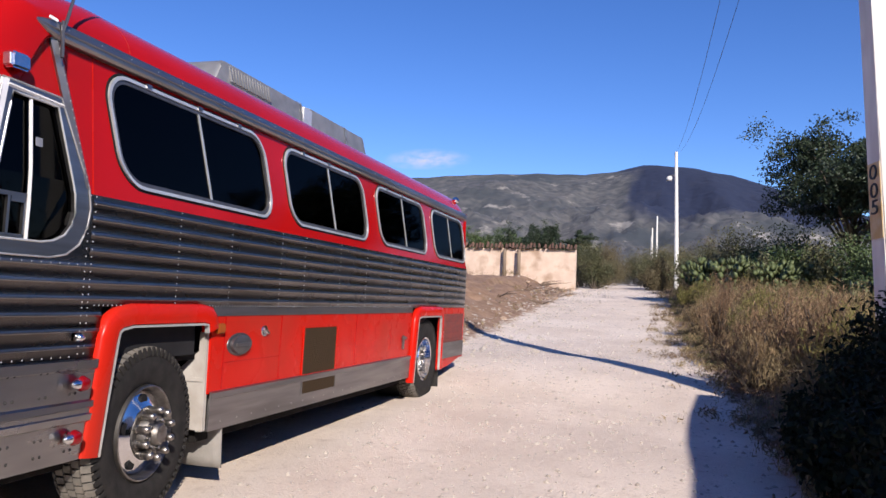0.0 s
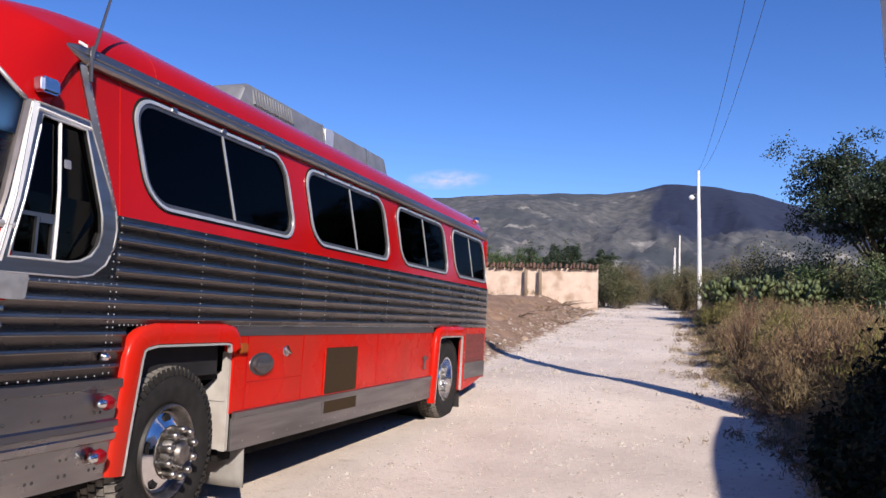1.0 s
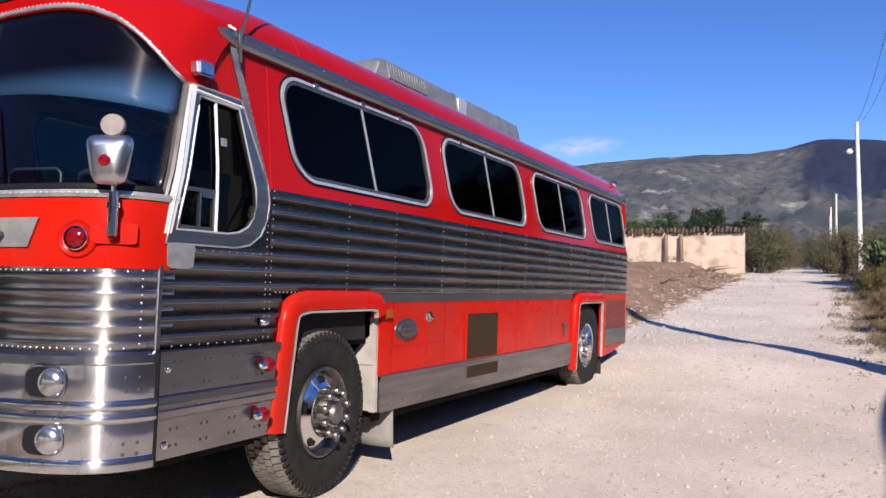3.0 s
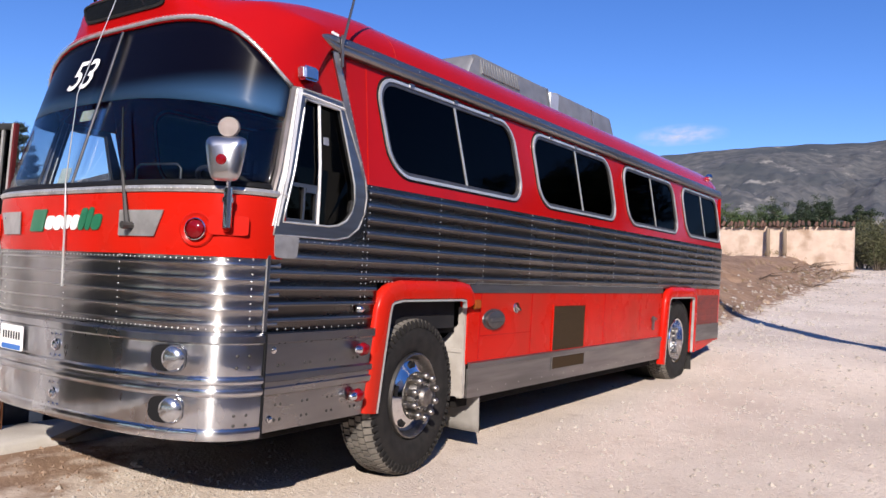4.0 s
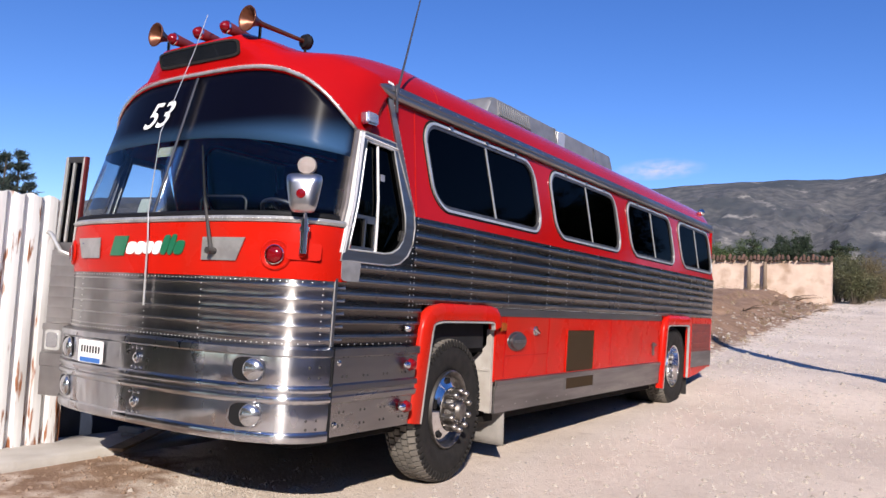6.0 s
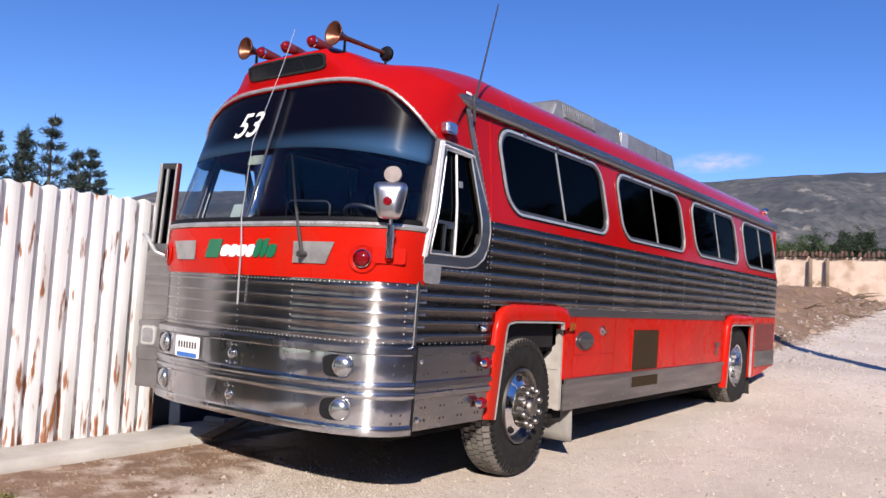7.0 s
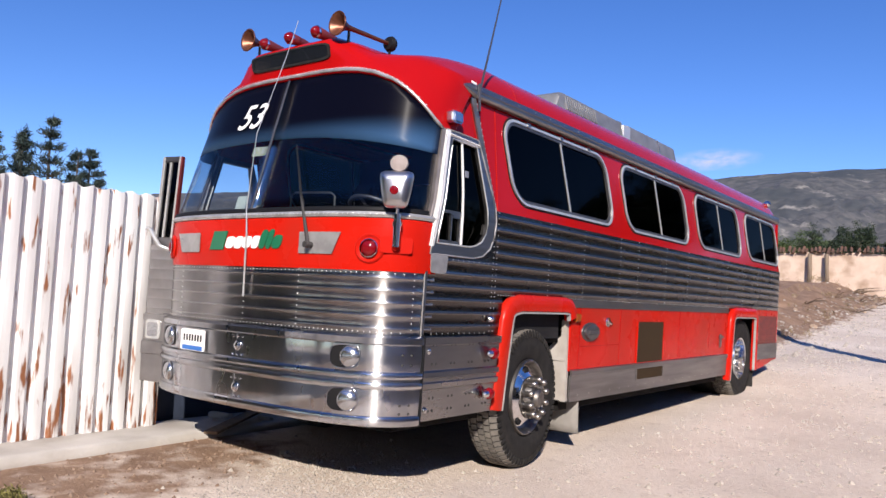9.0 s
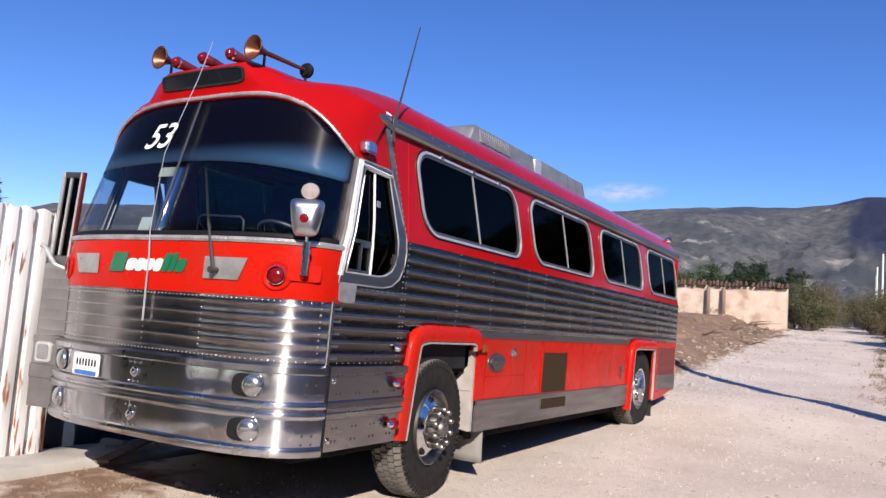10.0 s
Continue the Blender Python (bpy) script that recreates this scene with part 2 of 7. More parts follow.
def patch(bm, f, us, vs, thick=0.012):
    """A curved sheet with thickness: f(u, v, lift) gives its outer face at lift 0."""
    nu, nv = len(us), len(vs)
    outer = [[bm.verts.new(f(u, v, 0.0)) for v in vs] for u in us]
    inner = [[bm.verts.new(f(u, v, -thick)) for v in vs] for u in us]
    for i in range(nu - 1):
        for j in range(nv - 1):
            bm.faces.new((outer[i][j], outer[i + 1][j], outer[i + 1][j + 1], outer[i][j + 1]))
            bm.faces.new((inner[i][j + 1], inner[i + 1][j + 1], inner[i + 1][j], inner[i][j]))
    for i in range(nu - 1):
        bm.faces.new((inner[i][0], inner[i + 1][0], outer[i + 1][0], outer[i][0]))
        bm.faces.new((outer[i][-1], outer[i + 1][-1], inner[i + 1][-1], inner[i][-1]))
    for j in range(nv - 1):
        bm.faces.new((outer[0][j], outer[0][j + 1], inner[0][j + 1], inner[0][j]))
        bm.faces.new((inner[-1][j], inner[-1][j + 1], outer[-1][j + 1], outer[-1][j]))
    return bm


def box(bm, lo, hi, bevel=0.0):
    m = Matrix.LocRotScale(((lo[0] + hi[0]) / 2, (lo[1] + hi[1]) / 2, (lo[2] + hi[2]) / 2), None, (hi[0] - lo[0], hi[1] - lo[1], hi[2] - lo[2]))
    r = bmesh.ops.create_cube(bm, size=1, matrix=m)
    if bevel:
        edges = list({e for v in r["verts"] for e in v.link_edges})
        bmesh.ops.bevel(bm, geom=edges, offset=bevel, segments=2, affect="EDGES")
    return bm


def tube(bm, points, radius, sides=8, close=False):
    """A round bar along points; radius is a number or one for each point."""
    pts = [Vector(p) for p in points]
    rs = radius if isinstance(radius, (list, tuple)) else [radius] * len(pts)
    rings = []
    n = len(pts)
    for i, p in enumerate(pts):
        if close:
            d = pts[(i + 1) % n] - pts[i - 1]
        else:
            d = pts[min(i + 1, n - 1)] - pts[max(i - 1, 0)]
        d = d.normalized()
        up = Vector((0, 0, 1)) if abs(d.z) < 0.9 else Vector((0, 1, 0))
        a = d.cross(up).normalized()
        b = d.cross(a)
        rings.append([bm.verts.new(p + rs[i] * (math.cos(k * math.tau / sides) * a + math.sin(k * math.tau / sides) * b)) for k in range(sides)])
    for i in range(n if close else n - 1):
        r0, r1 = rings[i], rings[(i + 1) % n]
        for k in range(sides):
            bm.faces.new((r0[k], r0[(k + 1) % sides], r1[(k + 1) % sides], r1[k]))
    if not close:
        bm.faces.new(rings[0][::-1])
        bm.faces.new(rings[-1])
    return bm


def turned(bm, profile, m=Matrix(), sides=32):
    """A body of revolution about its x axis from (x, radius) pairs, placed by m."""
    rings = []
    for x, r in profile:
        if r < 1e-5:
            rings.append([bm.verts.new(m @ Vector((x, 0, 0)))])
        else:
            rings.append([bm.verts.new(m @ Vector((x, r * math.cos(k * math.tau / sides), r * math.sin(k * math.tau / sides)))) for k in range(sides)])
    for a, b in zip(rings, rings[1:]):
        if len(a) == 1 and len(b) == 1:
            continue
        for k in range(sides):
            k2 = (k + 1) % sides
            if len(a) == 1:
                bm.faces.new((a[0], b[k2], b[k]))
            elif len(b) == 1:
                bm.faces.new((a[k], a[k2], b[0]))
            else:
                bm.faces.new((a[k], a[k2], b[k2], b[k]))
    return bm


def round_rect(y0, y1, z0, z1, r, seg=8, lean=0.0):
    """Corner-rounded outline in (y, z), counter-clockwise."""
    out = []
    for cy, cz, a0 in ((y1 - r, z1 - r, 0), (y0 + r, z1 - r, 90), (y0 + r, z0 + r, 180), (y1 - r, z0 + r, 270)):
        for k in range(seg + 1):
            a = radians(a0 + 90 * k / seg)
            y, z = cy + r * math.cos(a), cz + r * math.sin(a)
            out.append((y + lean * (z - z0), z))
    return out


def pierced(bm, outer, holes, f, thick=0.02):
    """A sheet with an outline and holes in (u, v), laid on f(u, v, lift), with thickness."""
    sheet = bmesh.new()
    edges = []
    for loop in (outer, *holes):
        vs = [sheet.verts.new((a, b, 0)) for a, b in loop]
        edges += [sheet.edges.new((vs[i], vs[(i + 1) % len(vs)])) for i in range(len(vs))]
    bmesh.ops.triangle_fill(sheet, use_beauty=True, use_dissolve=False, edges=edges)
    sheet.verts.index_update()
    front = [bm.verts.new(f(v.co.x, v.co.y, 0.0)) for v in sheet.verts]
    back = [bm.verts.new(f(v.co.x, v.co.y, -thick)) for v in sheet.verts]
    for fc in sheet.faces:
        ids = [v.index for v in fc.verts]
        bm.faces.new([front[i] for i in ids])
        bm.faces.new([back[i] for i in reversed(ids)])
    for e in sheet.edges:
        if len(e.link_faces) == 1:
            i, j = (v.index for v in e.verts)
            bm.faces.new((front[i], front[j], back[j], back[i]))
    sheet.free()
    return bm


def spaced(a, b, n):
    return [a + (b - a) * i / n for i in range(n + 1)]


# ---- the lie of the land ----
LAND_Y = [-4000, -40, -8, -2, 2, 5, 7.6, 8.6, 9.6, 11.6, 15.3, 20, 28, 40, 70, 120, 300, 900, 4000]
LAND_Z = [-30, -0.8, -0.15, -0.03, 0.0, 0.06, 0.13, 0.30, 0.40, 0.46, 0.52, 0.82, 1.35, 2.20, 3.5, 5.0, 9.0, 24.0, 30.0]


def smooth01(a, b, t):
    t = min(1.0, max(0.0, (t - a) / (b - a)))
    return t * t * (3 - 2 * t)


def verge(y):
    """The x at which the track's right edge meets the weeds."""
    return float(np.interp(y, [-20, 0, 7, 12, 20, 40, 80], [4.6, 4.2, 3.95, 3.55, 3.25, 3.0, 1.0]))


def shoulder(y):
    """The x of the track's left edge."""
    return float(np.interp(y, [8, 10, 15, 20, 30, 42, 80], [-3.0, -1.2, -0.8, -0.9, -1.1, -1.4, -4.5]))


def land(x, y):
    z = sum(float(np.interp(y + d, LAND_Y, LAND_Z)) * w for d, w in ((-0.9, 0.25), (0, 0.5), (0.9, 0.25)))
    near = 1 - smooth01(60, 200, math.hypot(x, y))
    z += near * 0.45 * smooth01(0.0, 2.2, x - verge(y))
    z += near * 0.9 * smooth01(0.2, 3.5, shoulder(y) - x) * smooth01(9.5, 14, y) * (1 - smooth01(30, 44, y) * 0.5)
    mound = near * smooth01(0.3, 2.5, shoulder(y) - x) * smooth01(10, 13, y)
    z += mound * (0.26 * noise.noise(Vector((x * 0.8, y * 0.5, 11))) + 0.17 * noise.noise(Vector((x * 2.1, y * 1.6, 12))) + 0.08 * noise.noise(Vector((x * 5.0, y * 4.0, 14))))
    n = noise.noise(Vector((x * 0.5, y * 0.5, 0))) * 0.035 + noise.noise(Vector((x * 1.9, y * 1.9, 3))) * 0.012
    flat = 1 - 0.9 * (smooth01(3.2, 2.0, abs(x + 1.2)) if abs(x + 1.2) < 3.2 else 0) * (1 if -2 < y < 9 else 0)
    z += n * near * flat
    return z


def earth_at(x, y):
    """0 on the pale track, 1 on brown earth."""
    right = smooth01(-0.5, 0.6, x - verge(y))
    left = smooth01(-0.1, 1.2, shoulder(y) - x) * smooth01(8.5, 10.5, y)
    # Out of view the brown is widened to darken the bumper's reflection.
    front = (1 - smooth01(-0.35, 0.35, x + 1.28 + 0.32 * min(y, 0.9) - 3.0 * (1 - smooth01(-4.0, -2.0, y)))) * (1 - smooth01(0.7, 1.6, y)) * smooth01(-7, -5, y) * 0.62
    return max(right, left, front, smooth01(60, 110, abs(y)), smooth01(12, 16, x))


def build_ground():
    xs = sorted({*[round(v, 3) for v in np.arange(-14, 14, 0.22)], *[s * round(14 * 1.16 ** k, 2) for k in range(1, 40) for s in (-1, 1)]})
    ys = sorted({*[round(v, 3) for v in np.arange(-8, 26, 0.22)], *[round(26 * 1.07 ** k, 2) for k in range(1, 76)], *[round(-8 * 1.25 ** k, 2) for k in range(1, 28)]})
    verts = [(x, y, land(x, y)) for y in ys for x in xs]
    w = len(xs)
    faces = [(j * w + i, j * w + i + 1, (j + 1) * w + i + 1, (j + 1) * w + i) for j in range(len(ys) - 1) for i in range(w - 1)]
    ob = mesh_object("ground", verts, faces, ROAD, smooth=True)
    earth = ob.data.attributes.new("earth", "FLOAT", "POINT")
    earth.data.foreach_set("value", [earth_at(x, y) for x, y, z in verts])
    return tagged(ob, "pale dusty gravel track between dry earth and weeds", "ground", kind="structure")


ground = build_ground()

# ---- the coach ----
XC, HALF, FLAT, POWER = -1.22, 1.22, 0.50, 3.0
BELT, RAIL, REAR = 1.88, 2.65, 9.52
RISE, ROUND = 0.455, 2.5
bus = thing("coach_bus", "vintage red and fluted silver coach parked on a dirt track", "bus")


def half(z):
    return HALF - 0.03 * (BELT - z) / 1.4 if z < BELT else HALF - 0.065 * (z - BELT) / 0.74


def nose(z):
    return 0.05 + (0.28 * (z - 1.76) if z > 1.76 else 0.0)


def front_at(u, z, lift=0.0):
    """The front's surface: u from -1 (kerb side) to 1 (driver's side)."""
    a = min(1.0, abs(u))
    c = (1 - a ** POWER) ** (1 / POWER)
    s = 1 if u >= 0 else -1
    n = Vector((s * a ** 2 / half(z), -(c ** 2) / FLAT, 0)).normalized()
    return Vector((XC + half(z) * u, nose(z) + FLAT * (1 - c), z)) + n * lift


def side_at(y, z, lift=0.0, s=1):
    """The side's surface at (y, z), round the front corner and the rear corner as well."""
    t = (y - nose(z)) / FLAT
    if t < 1:
        c = 1 - max(t, 0)
        return front_at(s * (1 - c ** POWER) ** (1 / POWER), z, lift)
    back = max(0.0, y - (REAR - 0.3)) / 0.3
    if back > 0:
        b = min(back, 1.0)
        inset = 0.3 * (1 - math.sqrt(max(0.0, 1 - b * b)))
        return Vector((XC + s * (half(z) - inset + lift * (1 - b)), y + lift * b, z))
    return Vector((XC + s * (half(z) + lift), y, z))


US = [-1.0] + [-math.sin(radians(a)) ** (2 / POWER) for a in (84, 78, 72, 66, 60, 54, 48)] + spaced(-0.78, 0.78, 14) + [math.sin(radians(a)) ** (2 / POWER) for a in (48, 54, 60, 66, 72, 78, 84)] + [1.0]


def arch(u):
    return 2.31 + 0.445 * (1 - abs(u) ** 4.3) ** 0.65


def dome_at(u, v, lift=0.0):
    """From the windscreen's arch (v 0) up and back to the roof (v 1)."""
    a = front_at(u, arch(u))
    zr = RAIL + RISE * max(0.0, 1 - abs(u) ** ROUND) ** (1 / ROUND)
    b = Vector((XC + half(RAIL) * u, 1.5, zr))
    up = Vector((0, 0.10 + 0.5 * abs(u) ** 6, 0.60 * (1 - abs(u) ** 6) + 0.3 * abs(u) ** 6))
    on = Vector((0, 1.9 * (1 - 0.5 * abs(u) ** 4), 0.05))
    h = v * v * (3 - 2 * v)
    p = a * (1 - h) + b * h + up * (v * (1 - v) ** 2) - on * (v * v * (1 - v))
    e = abs(u) ** 8
    p.z = p.z * (1 - e) + e * (a.z + (b.z - a.z) * smooth01(-0.05, 0.34, v))
    brow = 1 - smooth01(0.36, 0.56, abs(u))
    g = smooth01(0.04, 0.2, v) * (1 - smooth01(0.25, 0.7, v))
    p += Vector((0, -0.09 * brow * g * (1 - smooth01(0.2, 0.5, v)), 0.105 * brow * g))
    p.z += 0.04 * math.exp(-((abs(u) - 0.82) / 0.12) ** 2) * math.sin(math.pi * v) - 0.05 * (1 - u * u) * smooth01(0.25, 0.55, v) * (1 - smooth01(0.7, 1.0, v))
    p.z += lift
    return p


def roof_at(u, y, lift=0.0):
    z = RAIL + RISE * max(0.0, 1 - abs(u) ** ROUND) ** (1 / ROUND)
    back = max(0.0, y - (REAR - 0.6)) / 0.6
    drop = (1 - math.sqrt(max(0.0, 1 - min(back, 1.0) ** 2)))
    return Vector((XC + half(RAIL) * u * (1 - 0.12 * drop), y, RAIL + (z - RAIL) * (1 - 0.75 * drop) + lift))


ROOF_U = [-math.sin(radians(a)) for a in (90, 82, 74, 64, 52, 40, 26, 12)] + [0] + [math.sin(radians(a)) for a in (12, 26, 40, 52, 64, 74, 82, 90)]


def shell_at(u, k, lift=0.0):
    return dome_at(u, k, lift) if k <= 1 else roof_at(u, k - 1, lift)


part("roof", patch(bmesh.new(), shell_at, US, spaced(0, 1, 28) + [1 + y for y in spaced(1.5, REAR - 0.6, 20)[1:] + [REAR - 0.45, REAR - 0.3, REAR - 0.18, REAR - 0.08, REAR]], 0.02), RED, bus, "glossy red domed roof", smooth=True)


def band(name, rows, mat, u0=-1.0, u1=1.0, label="", thick=0.015, angle=40):
    """A sheet bent round the front from (z, lift) rows."""
    us = [u for u in US if u0 <= u <= u1]
    return part(name, patch(bmesh.new(), lambda u, k, l: front_at(u, rows[k][0], rows[k][1] + l), us, list(range(len(rows))), thick), mat, bus, label, angle=angle)


def flutes(z0, z1, pitch=0.08, flat=0.0, high=1.0):
    """Rows of raised half-round beads between z0 and z1."""
    rows, n = [(z0, flat)], max(1, round((z1 - z0) / pitch))
    p = (z1 - z0) / n
    for i in range(n):
        c = z0 + (i + 0.5) * p
        rows += [(c - p * 0.10, flat), (c - p * 0.075, flat + 0.0016 * high), (c - p * 0.03, flat + 0.0036 * high), (c + p * 0.02, flat + 0.0040 * high), (c + p * 0.08, flat + 0.0026 * high), (c + p * 0.15, flat + 0.0009 * high), (c + p * 0.24, flat)]
    return rows + [(z1, flat)]


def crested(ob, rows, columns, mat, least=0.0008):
    """Gives the raised beads of a fluted sheet a lighter metal that paints sky sheen."""
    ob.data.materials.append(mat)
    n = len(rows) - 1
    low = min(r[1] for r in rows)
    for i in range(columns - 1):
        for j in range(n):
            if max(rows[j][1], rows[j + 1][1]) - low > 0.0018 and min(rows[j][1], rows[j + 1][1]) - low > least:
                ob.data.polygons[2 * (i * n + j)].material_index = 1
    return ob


band("bumper", [(0.47, -0.02), (0.473, 0.046), (0.48, 0.052), (0.522, 0.053), (0.53, 0.049), (0.535, 0.0415), (0.57, 0.0433), (0.615, 0.0445), (0.655, 0.0440), (0.69, 0.0430), (0.70, 0.055), (0.715, 0.06), (0.73, 0.055), (0.735, 0.042), (0.752, 0.042), (0.757, 0.055), (0.772, 0.06), (0.787, 0.055), (0.797, 0.0385), (0.835, 0.0410), (0.875, 0.0420), (0.915, 0.0410), (0.955, 0.0385), (0.965, 0.052), (1.0, 0.052), (1.012, 0.03), (1.014, -0.01)], POLISH, -0.997, 0.997, "polished steel wraparound bumper")
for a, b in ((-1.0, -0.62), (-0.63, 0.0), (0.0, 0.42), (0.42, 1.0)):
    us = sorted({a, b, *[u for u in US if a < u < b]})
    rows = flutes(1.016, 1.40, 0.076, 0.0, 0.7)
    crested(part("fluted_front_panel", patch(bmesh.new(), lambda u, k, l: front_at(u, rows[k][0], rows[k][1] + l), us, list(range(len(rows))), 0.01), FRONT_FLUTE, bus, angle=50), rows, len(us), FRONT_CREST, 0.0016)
band("red_front_panel", [(1.40, 0.006), (1.44, 0.012), (1.60, 0.016), (1.72, 0.010)], RED_LOW, label="glossy red panel below the windscreen")
band("windscreen_sill", [(1.722, 0.0), (1.725, 0.018), (1.742, 0.024), (1.758, 0.016), (1.764, -0.01)], SILL, label="bright riveted windscreen sill")
DULL = material("dull_bronze_bar", (0.20, 0.185, 0.175), 0.35, 0.9, second=(0.14, 0.13, 0.12), scale=9)
band("windscreen_seal", [(1.760, 0.008), (1.766, 0.016), (1.785, 0.014), (1.793, -0.004)], BLACK, -0.998, 0.998, "black rubber windscreen seal")
# windscreen: one curved pane a side of the centre bar, the upper part shaded
for s in (-1, 1):
    us = [s * u for u in US if 0 <= u <= 0.998]
    glass_us = sorted(us)

    def lower(u, v, l):
        return front_at(u, 1.76 + (arch(u) - 1.76) * v, l - 0.012)

    def upper(u, v, l):
        edge = 2.285 - 0.12 * max(0.0, u) ** 2 - 0.04 * min(0.0, u) ** 2
        return front_at(u, edge + (arch(u) - edge) * v, l - 0.010)

    pane = part("windscreen_pane", patch(bmesh.new(), lower, glass_us, spaced(0, 1, 10), 0.0012), GLASS_CLEAR, bus, "clear curved windscreen pane", smooth=True)
    shade = part("windscreen_shade_band", patch(bmesh.new(), upper, glass_us, spaced(0, 1, 6), 0.0006), GLASS_BAND, bus, "dark blue tinted upper windscreen", smooth=True)
bm = bmesh.new()
tube(bm, [front_at(0, z, 0.0) for z in spaced(1.76, 2.735, 6)], 0.008, 6)
part("windscreen_bar", bm, DULL, bus)
bm = bmesh.new()
us = [u for u in US if abs(u) <= 0.998]
ring = [(u, arch(u)) for u in us]
patch(bm, lambda i, k, l: front_at(ring[i][0], ring[i][1] + (0.022, 0.010, -0.004)[k], (0.002, 0.013, 0.004)[k] + l) , list(range(len(ring))), [0, 1, 2], 0.02)
part("windscreen_arch_trim", bm, SILL, bus, smooth=True)

# driver's corner: pillar, cab window, trim
CAB = [(0.685, 2.29), (0.965, 2.285), (1.08, 1.86), (1.092, 1.77), (1.075, 1.70), (1.03, 1.645), (0.96, 1.612), (0.88, 1.60), (0.53, 1.60)]
CAB_OUT = [(0.63, 2.345), (0.985, 2.335), (1.175, 1.90), (1.195, 1.80), (1.185, 1.70), (1.135, 1.605), (1.05, 1.548), (0.94, 1.528), (0.47, 1.528)]


def rounded(loop, n=3):
    """Chaikin-smoothed outline."""
    for _ in range(n):
        out = []
        for i, p in enumerate(loop):
            q = loop[(i + 1) % len(loop)]
            out += [(p[0] * 0.75 + q[0] * 0.25, p[1] * 0.75 + q[1] * 0.25), (p[0] * 0.25 + q[0] * 0.75, p[1] * 0.25 + q[1] * 0.75)]
        loop = out
    return loop


def dense(loop, step=0.06):
    out = []
    for i, p in enumerate(loop):
        q = loop[(i + 1) % len(loop)]
        n = max(1, int(math.dist(p, q) / step))
        out += [(p[0] + (q[0] - p[0]) * k / n, p[1] + (q[1] - p[1]) * k / n) for k in range(n)]
    return out


for s in (1, -1):
    cab = dense(CAB)
    part("cab_window_trim", pierced(bmesh.new(), dense(CAB_OUT), [cab], lambda y, z, l: side_at(y, z, 0.018 + l, s), 0.03), ALLOY, bus, "dull aluminium cab window surround")
    for loop, lift, r in ((dense(CAB_OUT, 0.04), 0.019, 0.0055), (cab, 0.017, 0.0065)):
        bm = bmesh.new()
        tube(bm, [side_at(y, z, lift, s) for y, z in loop], r, 6, close=True)
        part("trim_lip", bm, PLATE if lift > 0.018 else BRIGHT, bus, smooth=True)
    if s == 1:
        p = part("cab_window_pane", pierced(bmesh.new(), cab, [], lambda y, z, l: side_at(y, z, l - 0.01, s), 0.004), GLASS_CAB, bus, "dark tinted cab window")
        p.visible_shadow = False
    bm = bmesh.new()
    patch(bm, lambda v, k, l: side_at(0.48 + 0.165 * v + (-0.022, -0.018, 0.018, 0.022)[k], 1.575 + 0.765 * v, (0.006, 0.022, 0.022, 0.006)[k] + l, s), spaced(0, 1, 8), [0, 1, 2, 3], 0.03)
    part("windscreen_pillar", bm, PILLAR, bus, "bright aluminium windscreen pillar", angle=35)
    bm = bmesh.new()
    patch(bm, lambda v, k, l: side_at((0.452 + 0.150 * v, 0.462 + 0.165 * v)[k], 1.72 + 0.63 * v, (0.004, 0.012)[k] + l, s), spaced(0, 1, 8), [0, 1], 0.03)
    part("windscreen_post", bm, POST, bus, "dull taupe windscreen post", angle=35)
bm = bmesh.new()
patch(bm, lambda v, k, l: side_at(0.655 + 0.345 * v, 2.315 - 0.02 * v + (-0.014, 0.0, 0.018)[k], (0.012, 0.028, 0.012)[k] + l), spaced(0, 1, 6), [0, 1, 2], 0.03)
part("cab_window_head", bm, PILLAR, bus)
bm = bmesh.new()
tube(bm, [side_at(0.80, z, 0.008) for z in spaced(1.60, 2.29, 4)], 0.009, 6)
part("cab_window_bar", bm, PILLAR, bus)
bm = bmesh.new()
for y0, y1, z0, z1 in ((0.55, 0.79, 1.80, 1.82), (0.68, 0.695, 1.61, 1.80), (0.775, 0.79, 1.61, 1.80), (0.70, 0.785, 1.775, 1.80), (0.55, 0.565, 1.61, 1.80), (0.55, 0.79, 1.605, 1.625)):
    patch(bm, lambda y, z, l: side_at(y, z, 0.006 + l), [y0, y1], [z0, z1], 0.02)
part("cab_vent_frame", bm, ALLOY, bus)
# slanting trim from the rail to the belt
bm = bmesh.new()
patch(bm, lambda v, k, l: side_at(0.942 + 0.225 * v + (-0.030, 0.0, 0.030)[k], 2.655 - 0.755 * v, (0.008, 0.026, 0.008)[k] + l), spaced(0, 1, 10), [0, 1, 2], 0.02)
part("slanted_trim", bm, ALLOY, bus)

# red window band with real openings
WINDOWS = [(1.45, 3.19), (3.49, 5.20), (5.54, 7.23), (7.56, 9.19)]
WZ = (1.962, 2.590)


def leaned(loop):
    """The windows lean forward as they rise."""
    return [(y - 0.25 * (z - WZ[0]), z) for y, z in loop]


